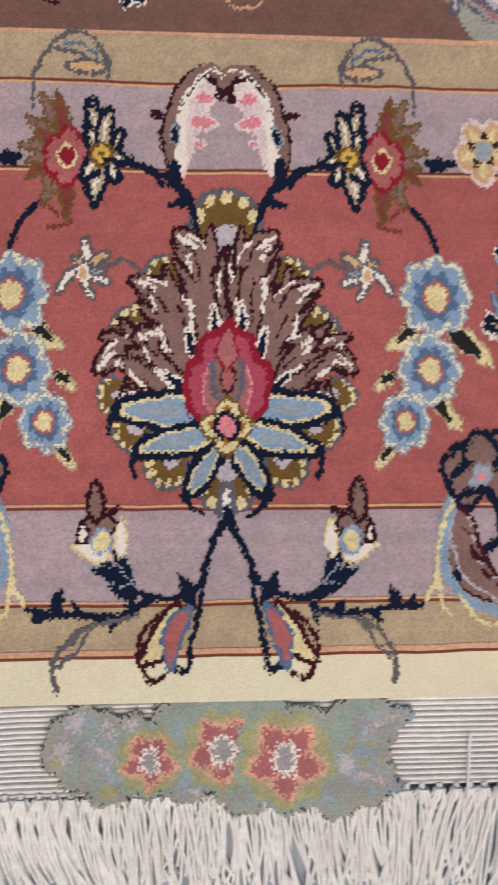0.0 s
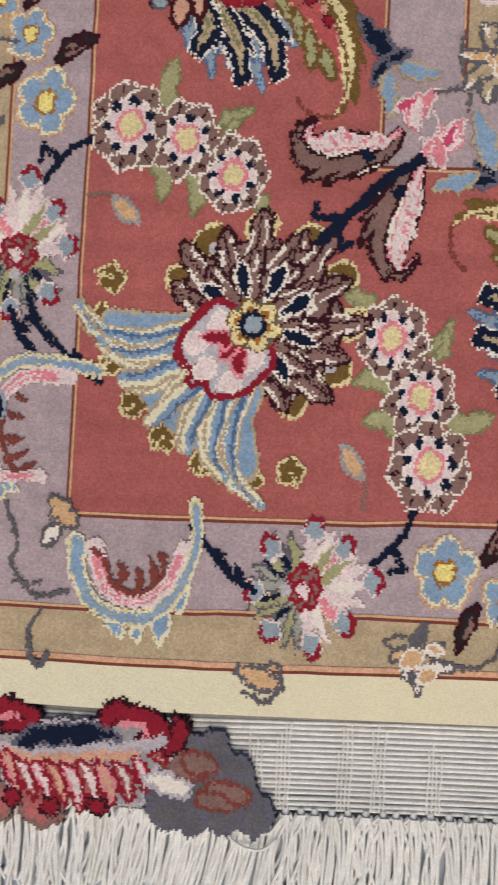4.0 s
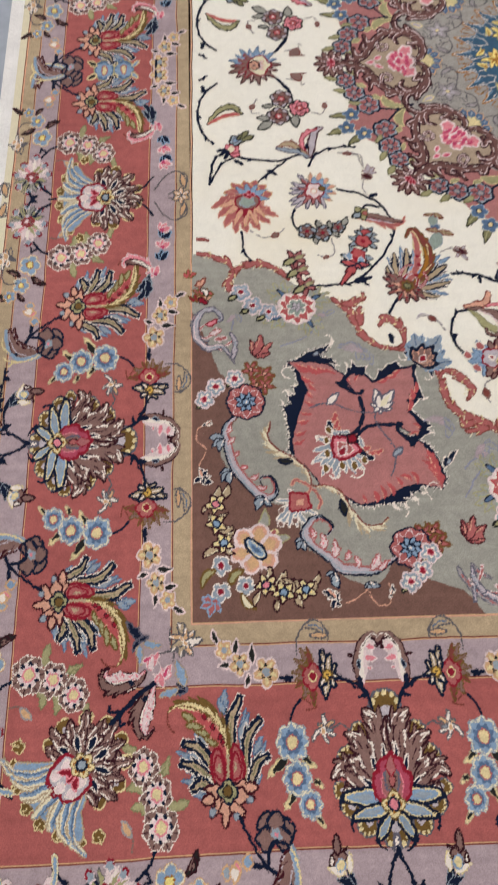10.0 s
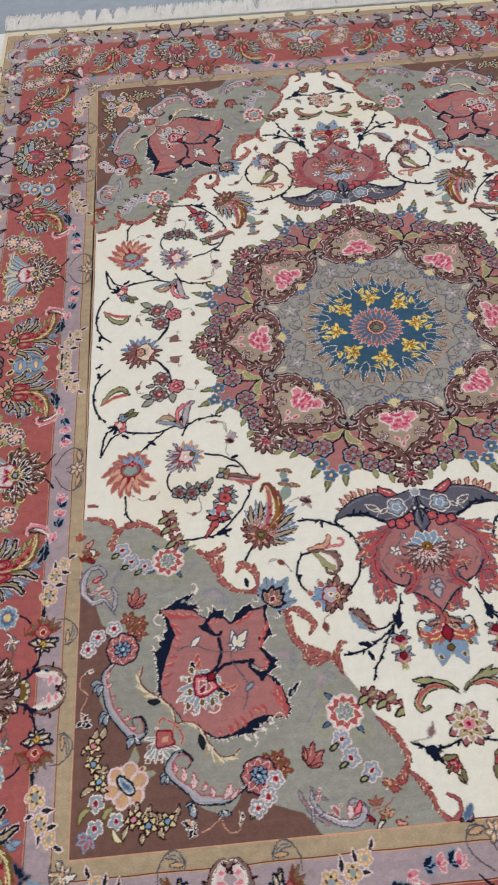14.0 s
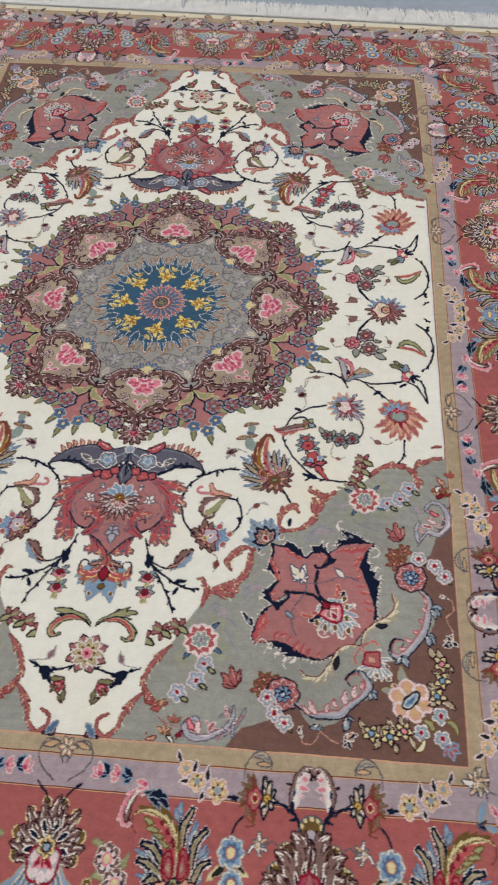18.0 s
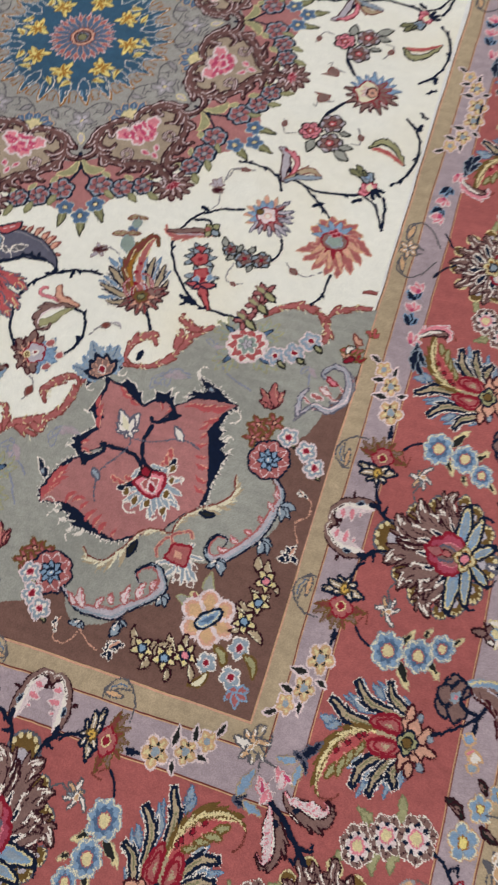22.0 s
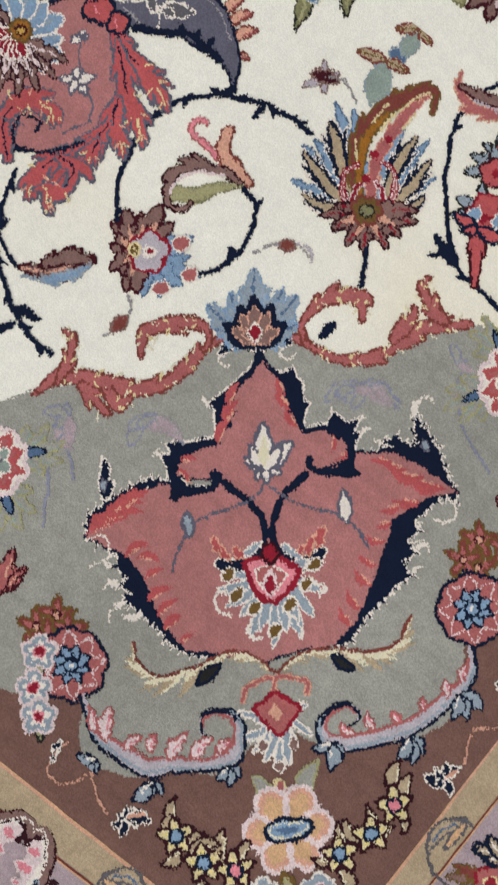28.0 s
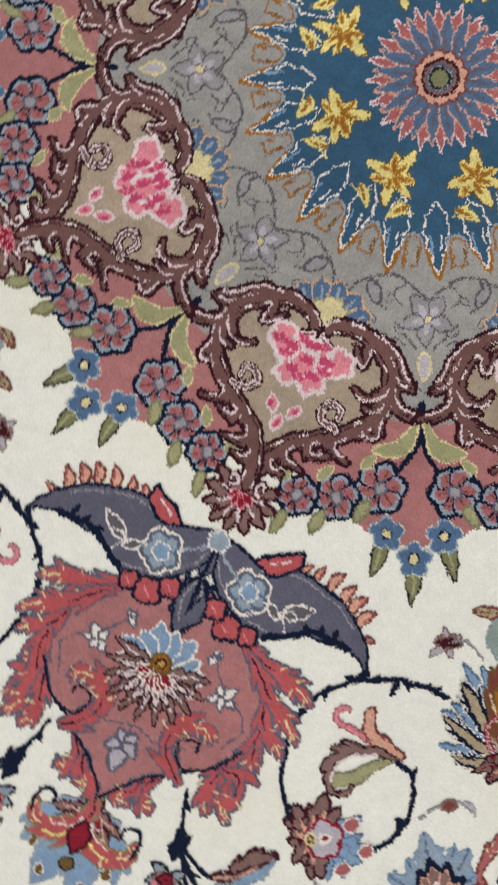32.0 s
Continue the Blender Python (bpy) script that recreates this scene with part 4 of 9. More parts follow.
for p1, c in zip([(231.5, 116), (225.3, 117.5), (218.9, 122.4), (212.5, 128.3), (208.2, 133.3), (211.9, 140.4), (217.7, 146.8), (224.5, 152.3), (230.4, 155.2), (215.7, 125.8), (223.1, 120)], ("blush", "ivory", "rose", "blush", "ivory", "blush", "rose", "ivory", "blush", "moss", "moss")):
    a.leaf(o, p1, 0.22, c, "blush", saw=4, w=.7)
for p in [(231.6, 117.5), (220.3, 122.7), (209.1, 132.6), (219.1, 146.3), (230.3, 154.5), (247.2, 123.8), (245.8, 150.7), (252.8, 137.9)]:
    d = np.subtract(p, o) / np.hypot(*np.subtract(p, o))
    a.fill(turned(rosette(3.6, 5, .25), 0, p), "haze", "blush", .8)
    a.line(turned([(-3, 1), (-1.6, 3.4), (1.2, 3.6), (3, 1.4)], math.degrees(math.atan2(-d[0], d[1])), p), "crimson", 1.6)
for p1 in [(240.4, 132.1), (236, 127.5), (229.8, 129), (227.4, 135.9), (230.1, 143), (236.1, 144.2), (240, 140.8)]:
    a.leaf(o, (o[0] * .2 + p1[0] * .8, o[1] * .2 + p1[1] * .8), 0.66, "mauve", "crimson", w=1.0)
a.fill(turned(oval(2.6), 0, o), "blush", "crimson", .8).fill(turned(oval(2.2), 0, (241, 137)), "pearl")
a.stem([(252.8, 137.7), (263.7, 131.9), (270.6, 122.3), (276.6, 110.7)], "navy", 2.4, barbs=3)
a.stem([(203.5, 129.8), (197.4, 128.6)], "navy", 1.6)
a.stem([(251.4, 162.7), (243.1, 161.4), (240.7, 167.5), (246.7, 172.3), (255.2, 170.1)], "lead", 1.4)
a.leaf((240.7, 167.5), (257.6, 164), .3, "orange", "lead")
border_part("crimson_peony", a, RUN)

# peach blossoms on the inner lilac band
a = Art(88, -50, 142, 4)
for p0, p1 in (((143.2, -30.2), (147.5, -40.7)), ((128, -21.3), (126.3, -33.5)), ((113, -14.3), (112.9, -29.1)), ((130.9, -14.3), (141.9, -14.4)), ((114.9, -7.3), (118.6, 2.2))):
    a.leaf(p0, p1, 0.34, "coal", "blush")
    cut("dark_leaf", a, RUN)
for p, r in (((100.7, -8.7), 11), ((123.5, -14.7), 9), ((137.5, -25.2), 7.6)):
    a.flower(p, r, 5, "orange", "blush", "haze", None, 0.34)
    a.fan(p, 5, 0, 288, r * .9, r * .3, "straw", None)
    if r > 8:
        a.fan(p, 5, 36, 324, r * .7, r * .34, "coal", None)
    a.fill(turned(oval(r * .34), 0, p), "haze", "orange", .8)
    cut("peach_blossom", a, RUN)
a.stem([(89.2, -3.8), (79.4, -3.4)], "navy", 2)
border_part("dark_stem", a, RUN)

# ---------------------------------------------------------------- lotus: on the long sides, the short axis and in the corners


def lotus(a, at, ang, k):
    """Drawn on a at a place; its streaming petals point along ang; k: one knot in the units of a."""
    def q(pts):
        return turned(np.array(pts, float) * k, ang, at)

    for x, y in ((-24, -26), (-9, -35), (9, -35), (24, -26), (33, -10), (-33, -10), (30, 8), (-30, 8)):
        a.fill(q(turned(oval(4.5, 5.5), 0, (x, y))), "umber", "straw", 1.3)
        a.fill(q(turned(oval(2.2, 2.8), 0, (x * .92, y * .92))), "pearl")
    a.fill(q(turned(rosette(24, 12, .12), 0, (0, -4))), "mauve", "plum", .8)
    a.plume(q, 11, 62, 298, lambda k: (33, 39, 36, 42, 38, 43)[min(k, 10 - k)], 17, 4)
    a.plume(q, 6, 88, 272, 27, 13, 3)
    for n in range(6):
        a.fill(q(turned(lens(15, 4.6, 0, .6), -(80 + 40 * n)) + turned([(0, 9)], -(80 + 40 * n))), "navy", "ivory", 1.0)
    for t in (-74, -52, -30, -10, 10, 30, 52, 74):
        x, y = 50 * math.sin(radians(t)), 16 + 36 * math.cos(radians(t))
        a.fill(q(turned(rosette(5, 5, .3, t), 0, (x, y))), "umber", "straw", .9)
        a.line(q([(x, y), (x * 1.12, y * 1.1)]), "straw", 1.2)
    a.fill(q(curve([(-12, 8), (-26, 24), (-40, 36), (-30, 44), (-15, 46), (0, 48), (15, 46), (30, 44), (40, 36), (26, 24), (12, 8)], 4, True)), "sky", "tan", 1.2)
    for t in (-63, 63, -42, 42, -21, 21, 0):
        sd = 1 if t > 0 else -1
        c = curve([(t * .12, 10), (t * .26, 26), (t * .52, 42), (t * .78, 52 - abs(t) * .16)], 6)
        a.line(q(c), "tan", 17, 5)
        a.line(q(c), "butter", 15, 3.4)
        a.line(q(c + (sd * 2.4, 0)), "sky", 6.2, 1.6)
        a.line(q(c[2:16] + (sd * 3.4, 0)), "blue", 1.8, 1.0)
        a.line(q(c[3:] - (sd * 2.2, 0)), "tan", 1.6, 1)
    a.fill(q(curve([(-13, 4), (-15, 14), (-11, 25), (-6, 27), (-3, 24), (0, 30), (3, 24), (6, 27), (11, 25), (15, 14), (13, 4), (0, 0)], 4, True)), "pearl", "crimson", 2.0)
    for x, y in ((-9, 20), (9, 20), (-9, 9), (9, 9), (0, 24)):
        a.fill(q(turned(oval(3.6, 4.2), 0, (x, y))), "blush", "ivory", .8)
    for t, ln in ((-48, 13), (0, 9), (48, 13)):
        a.fill(q(turned(toothed(ln, 6.5, 0, 2), -t, (0, 8))), "crimson", "rose", 1.2)
    a.fill(q(oval(8.5)), "slate", "lead", .6)
    for n in range(6):
        a.fill(q(turned(oval(3.1, 3.6), 60 * n, turned([(0, 6)], 60 * n)[0])), "straw", "umber", .6)
        a.fill(q(turned(oval(1.5, 1.8), 60 * n, turned([(0, 5.4)], 60 * n)[0])), "ochre")
    a.fill(q(oval(3.2)), "haze", "navy", 1.4)


a = Art(-50, 8, 50, 118)
lotus(a, (0, 50), 0, 1)
for s in (1, -1):
    a.stem([(s * 6, 14), (s * 14, 4), (s * 24, -4)], "navy", 1.6)
    a.stem([(s * 6, 112), (s * 12, 122), (s * 22, 128)], "navy", 2.2)
a.stem([(0, 106), (0, 114)], "navy", 2)
LOTUS = [("n", 1, -271), ("s", 1, 0.316)]
border_part("lotus_palmette", a, LOTUS, label="lotus palmette with streaming blue petals in the border")
a = Art(.72, 1.12, .99, 1.42, KX, KY)
lotus(a, (.8464, 1.272), -45, .00166)
a.stem([(0.8765, 1.3798), (0.8704, 1.3997), (0.8559, 1.419)], "navy", 2.2, barbs=2)
a.stem([(0.9387, 1.3096), (0.955, 1.2983), (0.9734, 1.2818), (0.9851, 1.2614)], "navy", 2.2, barbs=2)
field_part("corner_lotus", a, z=0.0012, under=[band["main_border_band"]])

# pink feathers where the inner bands turn the corner
a = Art(.70, 1.08, .86, 1.24, KX, KY)
for p0, p1, c, e in (((0.773, 1.1111), (0.791, 1.0839), "navy", "slate"), ((0.7763, 1.1111), (0.7625, 1.1058), "navy", "slate"), ((0.7763, 1.1111), (0.7824, 1.125), "navy", "slate"), ((0.7064, 1.181), (0.7233, 1.1849), "navy", "slate"), ((0.7056, 1.1776), (0.719, 1.1712), "navy", "slate"),
                     ((0.7695, 1.1145), (0.7409, 1.1191), "sky", "tan"), ((0.7743, 1.118), (0.7715, 1.1436), "sky", "tan"), ((0.709, 1.1744), (0.7202, 1.1408), "sky", "tan"), ((0.717, 1.1796), (0.7447, 1.1871), "sky", "tan")):
    a.leaf(p0, p1, .4, c, e, saw=3, w=.9)
for p0, p1, c, k in (((0.763, 1.1468), (0.7439, 1.1277), "rose", .5), ((0.7521, 1.1687), (0.7266, 1.146), "rose", .5), ((0.7561, 1.1535), (0.7553, 1.133), "blush", .6), ((0.7456, 1.1651), (0.7278, 1.1562), "blush", .5), ((0.7683, 1.1418), (0.7569, 1.1347), "magenta", .6), ((0.7422, 1.1667), (0.733, 1.1496), "magenta", .5),
                     ((0.7525, 1.1585), (0.7449, 1.143), "lilac", .7), ((0.7497, 1.1465), (0.7534, 1.1381), "rose", .6), ((0.7402, 1.1751), (0.7444, 1.1549), "rose", .5)):
    a.leaf(p0, p1, k, c, "blush" if c != "blush" else "rose", saw=3, w=.8)
for pts, sd, fringe in (([(0.765, 1.155), (0.775, 1.165), (0.789, 1.17), (0.804, 1.172), (0.817, 1.169), (0.822, 1.161), (0.821, 1.153), (0.814, 1.149)], 1, [(0.776, 1.163), (0.781, 1.154), (0.785, 1.165), (0.79, 1.157), (0.795, 1.164), (0.799, 1.152), (0.804, 1.166), (0.808, 1.155), (0.811, 1.167), (0.815, 1.163)]), ([(0.752, 1.17), (0.76, 1.181), (0.766, 1.195), (0.771, 1.208), (0.772, 1.222), (0.768, 1.234), (0.76, 1.238), (0.752, 1.23)], -1, [(0.759, 1.191), (0.752, 1.191), (0.762, 1.201), (0.752, 1.204), (0.763, 1.21), (0.753, 1.215), (0.765, 1.22), (0.759, 1.22), (0.765, 1.228), (0.76, 1.228)])):
    w, v = [2, 6, 10, 11, 9, 6, 2, .5], [1, 4, 7, 7, 5, 3, 1.5, .5]
    a.blade(pts, *((v, w) if sd > 0 else (w, v)), "ivory", "plum", .7, (0, 0), .3)
    a.blade(pts, *((v, [0] * 8) if sd > 0 else ([0] * 8, v)), "mauve", "plum", 1.0, (6, 6), .45)
    w = [x * .8 for x in w]
    a.blade(pts, *(([-.42 * x for x in w], w) if sd > 0 else (w, [-.42 * x for x in w])), "blush", "rose", .8)
    for p0, p1 in zip(fringe[::2], fringe[1::2]):
        a.leaf(p0, p1, .5, "rose", "blush", .1, w=.9).line([p0, p1], "blush", 1.2)
    a.line(curve(pts, 6)[-12:], "plum", 1.6)
a.fill(turned(oval(2.6 * KX), 0, (0.7831, 1.1694)), "navy").fill(turned(oval(2.6 * KX), 0, (0.7651, 1.19)), "navy")
a.stem([(0.752, 1.1704), (0.7731, 1.1845), (0.7923, 1.2037), (0.8099, 1.2212)], "navy", 3.2)
a.stem([(0.7989, 1.2056), (0.8122, 1.2077), (0.8126, 1.1992)], "navy", 2.2).stem([(0.797, 1.2089), (0.7963, 1.2242), (0.7914, 1.2223)], "navy", 2.2)
a.stem([(0.7455, 1.1294), (0.7257, 1.1273), (0.7251, 1.1409)], "lead", 1.2).stem([(0.7304, 1.0934), (0.7294, 1.1172), (0.7225, 1.1239), (0.7124, 1.1305)], "lead", 1.4)
for p1, c in zip([(0.718, 1.088), (0.697, 1.1), (0.685, 1.112), (0.698, 1.132), (0.714, 1.134), (0.73, 1.106), (0.727, 1.126), (0.708, 1.097)], ("tan", "orange", "ivory", "orange", "tan", "orange", "tan", "orange")):
    a.leaf((0.71, 1.114), p1, .5, c, "lead", .1, saw=2, w=1.4)
    a.line([(0.71 * .3 + p1[0] * .7, 1.114 * .3 + p1[1] * .7), p1], "ivory", 1.2)
for p0, p1 in zip([(0.71, 1.114), (0.712, 1.113)], [(0.706, 1.12), (0.716, 1.108)]):
    a.leaf(p0, p1, .6, "orange", "ivory", w=.8)
field_part("pink_feather_spray", a, z=0.0012, under=[band["main_border_band"]])

# lone feather beside the lotus on straight runs
a = Art(10, -50, 110, 60)
a.blade([(89.4, -5.9), (81.5, 1.5), (76.2, 11), (75.4, 19.9), (79, 26.5), (83, 24.6)], [1, 6, 6, 5, 2, .6], [1, 3, 3, 3, 1, .6], "rose", "blush", .9, (4, 3), .45)
a.blade([(86.6, -2.5), (79.2, 5.6), (75.9, 16.2), (77.8, 24.4)], [0, 0, 0, 0], [1, 5, 5, .6], "mauve", "plum", .9, (0, 4), .5)
a.line(curve([(87.8, -3.6), (80.5, 5.6), (76.4, 16.2)], 6), "ivory", 3.0, 1.6)
for p, c, d in zip([(90.0, -9.2), (71.9, -15.7), (59.4, -15.7), (46.2, -16.8), (38.8, -15.1)], ("rose", "navy", "rose", "navy", "rose"), (-.6, -.2, 0, .2, .5)):
    for e in (-42, 0, 42):
        a.fill(turned(lens(10.5, 5.6), e + 90 + d * 50, (p[0] + 4, p[1])), c, "sky" if c == "navy" else "blush", 1.1)
    a.fill(turned(oval(2.4), 0, (p[0] + 3, p[1])), "magenta" if c == "rose" else "navy")
for p0, p1 in zip([(92.5, -2.2), (96.9, 0.0), (98.8, 2.2)], [(121.2, 10.3), (118.8, 1.6), (111.9, 11.4)]):
    a.leaf(p0, p1, .4, "navy", "haze", .1, saw=3, w=.9)
border_part("white_feather", a, [("n", s, -271) for s in (1, -1)] + [("s", s, .316) for s in (1, -1)])

# lead-coloured tendrils on the inner tan band over each lotus
a = Art(-34, -52, 34, -2)
for s in (1, -1):
    a.stem([(s * 2, -22), (s * 10, -40), (s * 24, -42), (s * 30, -28), (s * 22, -16), (s * 8, -6)], "lead", 1.2)
    a.leaf((s * 10, -40), (s * 26, -36), .3, "orange", "lead")
a.fan((0, -36), 6, 30, 330, 10, 5, "orange", "lead", mid="ivory")
border_part("tendril_flower", a, LOTUS)

# pink and blue crescents in the outer lilac band
a = Art(.82, 1.26, 1.04, 1.5, KX, KY)
for pink, blue, sd, comb, drip in (([(0.935, 1.408), (0.927, 1.433), (0.908, 1.441), (0.89, 1.429), (0.882, 1.405)], [(0.875, 1.381), (0.875, 1.406), (0.884, 1.433), (0.905, 1.451), (0.931, 1.446), (0.944, 1.427), (0.946, 1.407)], 1, [(0.927, 1.426), (0.919, 1.435), (0.908, 1.436), (0.899, 1.432), (0.892, 1.422), (0.931, 1.416), (0.932, 1.412), (0.921, 1.416), (0.911, 1.419), (0.903, 1.412), (0.898, 1.407), (0.939, 1.409)], [(0.925, 1.449), (0.916, 1.462), (0.908, 1.453), (0.906, 1.464), (0.892, 1.444), (0.893, 1.464), (0.882, 1.426), (0.883, 1.445)]),
                                 ([(0.957, 1.308), (0.984, 1.31), (1.002, 1.328), (1.005, 1.348), (0.995, 1.368), (0.971, 1.369)], [(0.938, 1.304), (0.964, 1.3), (0.99, 1.301), (1.01, 1.318), (1.018, 1.341), (1.014, 1.366), (0.997, 1.379)], -1, [(0.997, 1.332), (0.998, 1.345), (0.993, 1.357), (0.986, 1.366), (0.989, 1.319), (0.983, 1.334), (0.983, 1.347), (0.979, 1.354), (0.975, 1.359), (0.981, 1.324)], [(1.012, 1.363), (1.006, 1.377), (0.997, 1.373), (0.985, 1.378), (1.018, 1.328), (1.024, 1.339)])):
    for p0, p1 in zip(drip[::2], drip[1::2]):
        a.leaf(p0, p1, .42, "sky", "butter", w=1.2)
    c = curve(blue, 7)
    a.line(c, "butter", 5.0, 7.5).line(c, "straw", 3.8, 6.0).line(c, "sky", 2.4, 4.6)
    a.line(c[8:-8], "haze", 1.2)
    c = curve(pink, 7)
    a.line(c, "blush", 6.6, 4.2).line(c[2:-2], "rose", 3.6, 2.2).line(c[4:-6], "blush", 1.1)
    for p0, p1 in zip(comb[:len(comb) // 2], comb[len(comb) // 2:]):
        a.leaf(p0, p1, .3, "rust", None, .12)
    a.line(curve(comb[:len(comb) // 2 - 1], 5), "rust", 1.8)
a.leaf((1.006, 1.338), (0.998, 1.32), .5, "navy", "haze")
a.leaf((0.9477, 1.3971), (0.9642, 1.381), .6, "orange", "lead", saw=3).leaf((0.9563, 1.3976), (0.9661, 1.4084), .4, "ivory", "lead")
a.stem([(0.9919, 1.3858), (0.9835, 1.4093), (0.9862, 1.4231), (0.9713, 1.4393), (0.9506, 1.438)], "lead", 1.4).stem([(0.9856, 1.4333), (0.9682, 1.4323)], "lead", 1.2)
a.stem([(0.9656, 1.4474), (0.9736, 1.4597), (0.9709, 1.4765), (0.9653, 1.4829), (0.9623, 1.4759)], "lead", 1.4, 2.5)
field_part("corner_crescent", a, z=0.0012, under=[band["main_border_band"]])

# double blue blossom in the middle of each long side
a = Art(-30, 22, 30, 84)
for v, r in ((36, 11), (60, 12)):
    a.fill(turned(oval(14, r), 0, (0, v)), "blue", "moss", 1.5).fill(turned(rosette(11, 8, .2), 0, (0, v)), "sky", "blue", 1.2)
    a.fill(turned(oval(6, 2.6), 0, (0, v)), "straw", "salmon", 1.5)
for s in (1, -1):
    a.leaf((s * 6, 46), (s * 17, 46), .4, "coal", "straw").leaf((s * 6, 70), (s * 13, 80), .4, "coal", "straw").leaf((s * 5, 26), (s * 12, 18), .4, "sky", "straw")
for sx in (1, -1):
    part("double_blue_blossom", a.mesh("double_blue_blossom", 0.0006), band["main_border_band"], side_m(sx, 1, 1, 0.0))

# ---------------------------------------------------------------- field: spandrel grounds
EDGE = [(.03, 1.10)] + [(0.0502, 1.0885), (0.0658, 1.0838), (0.083, 1.0695), (0.0975, 1.029), (0.119, 1.0011), (0.1155, 0.9809), (0.1301, 0.9426), (0.1548, 0.9129), (0.1975, 0.8332)] + \
    [(0.2032, 0.8286), (0.2185, 0.8078), (0.2401, 0.7887), (0.2657, 0.7744), (0.2865, 0.7541), (0.2932, 0.7276), (0.2956, 0.7052), (0.3026, 0.689), (0.3216, 0.6725), (0.353, 0.6511), (0.3751, 0.6478), (0.4005, 0.6368), (0.4178, 0.6155), (0.4304, 0.5842), (0.4464, 0.5651), (0.4609, 0.5479)] + [(0.5291, 0.511), (0.5513, 0.4862), (0.5777, 0.4751), (0.6071, 0.4781), (0.6246, 0.4894), (0.6391, 0.4647), (0.6658, 0.4548), (0.6949, 0.4469), (0.7186, 0.4375)]
BROWN = [(.27, 1.10), (.30, 1.056), (.35, 1.036), (.396, 1.002), (.415, 1.03), (.439, 1.043), (.475, 1.027), (.50, .998), (.528, .981), (.545, .925), (.59, .905),
         (.605, .885), (.641, .858), (.655, .81), (.625, .768), (.608, .737), (.651, .686), (.675, .62), (.71, .54)]
a = Art(.0, .40, .697, 1.087, KX, KY, pad=0)
a.fill(np.vstack([curve(EDGE), [(.72, 1.12)]]), "sage")
a.fill(np.vstack([curve(BROWN), [(.72, 1.12)]]), "brown")
spandrels = field_part("spandrel_ground", a, z=0.0003, label="grey-green spandrel with a brown corner")

# coral scrollwork along the spandrel's edge


def scroll(g, pts, right, left, teeth=(0, 0), lean=1.0):
    g.blade(pts, [x * .85 for x in right], [x * .85 for x in left], "salmon", "rust", .9, teeth, .65, lean)
    n = len(pts)
    for k in range(1, n - 1):
        p, q = np.array(pts[k]), np.array(pts[k + 1])
        d = (q - p) / (np.hypot(*(q - p)) + 1e-9)
        u = np.array((-d[1], d[0]))
        for sd, w in ((1, right), (-1, left)):
            w = np.interp(k / (n - 1), np.linspace(0, 1, len(w)), w) * KX
            if w > 2.4 * KX:
                g.line([p + u * sd * w * .35, p + u * sd * w * .85 + d * w * .5], "straw", 1.1)
                g.line([p + u * sd * w * .5 + d * w * 1.2, p + u * sd * w * 1.05 + d * w * 1.8], "butter", .9)


a = Art(.0, .40, .69, 1.087, KX, KY, pad=0)
scroll(a, [(0.2032, 0.8286), (0.2139, 0.8021), (0.2377, 0.7856), (0.2651, 0.7736), (0.2853, 0.7526), (0.2926, 0.7269), (0.2939, 0.7053), (0.3026, 0.689), (0.3153, 0.6739)], [1, 3, 5, 5, 3, 3, 2.5, 1.5, 1], [1, 6, 7, 4, 6, 6, 2.5, 1.5, 1], (0, 6))
scroll(a, [(0.2138, 0.8097), (0.2092, 0.7886), (0.2001, 0.7711), (0.1907, 0.7694)], [2, 5, 3, .6], [1, 4, 3, .6], (3, 2))
scroll(a, [(0.2288, 0.7977), (0.2458, 0.7996), (0.2661, 0.8019)], [4, 6, .8], [4, 6, .8], (2, 2))
scroll(a, [(0.2525, 0.7849), (0.2657, 0.7898), (0.2721, 0.7785)], [4, 4, .8], [2, 4, .8])
scroll(a, [(0.2954, 0.7072), (0.2882, 0.6943), (0.2733, 0.695), (0.2572, 0.7098), (0.246, 0.7282), (0.2564, 0.7459)], [1, 1.6, 3, 4, 4, .8], [1, 1.6, 4, 6, 5, .8], (0, 5), -1)
scroll(a, [(0.321, 0.6693), (0.3524, 0.6504), (0.3745, 0.647), (0.398, 0.6375), (0.4163, 0.6136), (0.4286, 0.5819), (0.4452, 0.5635), (0.4603, 0.5471)], [1, 2, 3, 3, 5, 5, 3, .8], [1, 2, 3, 3.5, 3, 6, 5, .8], (4, 5))
scroll(a, [(0.4126, 0.601), (0.4149, 0.5803), (0.4131, 0.5662)], [4, 5, .8], [3, 4, .8], (0, 2))
scroll(a, [(0.4431, 0.5609), (0.4245, 0.557), (0.4082, 0.5482), (0.4065, 0.5382)], [4, 5, 2.5, .6], [4, 5, 3, .6], (2, 3))
scroll(a, [(0.3552, 0.65), (0.3457, 0.6358), (0.345, 0.6176), (0.3547, 0.5986), (0.373, 0.5902), (0.3845, 0.6047)], [1, 1.5, 3, 5, 4, .6], [1, 2, 4, 6, 5, .6], (0, 5))
a.leaf((0.3632, 0.6405), (0.3678, 0.615), .35, "navy")
scroll(a, [(0.5313, 0.507), (0.5491, 0.4854), (0.577, 0.4715), (0.6086, 0.4754), (0.6295, 0.4884)], [1, 5, 6, 3, 2], [1, 3, 5, 5, 2], (4, 4))
scroll(a, [(0.6086, 0.4754), (0.6282, 0.4923), (0.6355, 0.5089), (0.6342, 0.5281)], [2, 5, 6, .6], [2, 4, 6, .6], (3, 3))
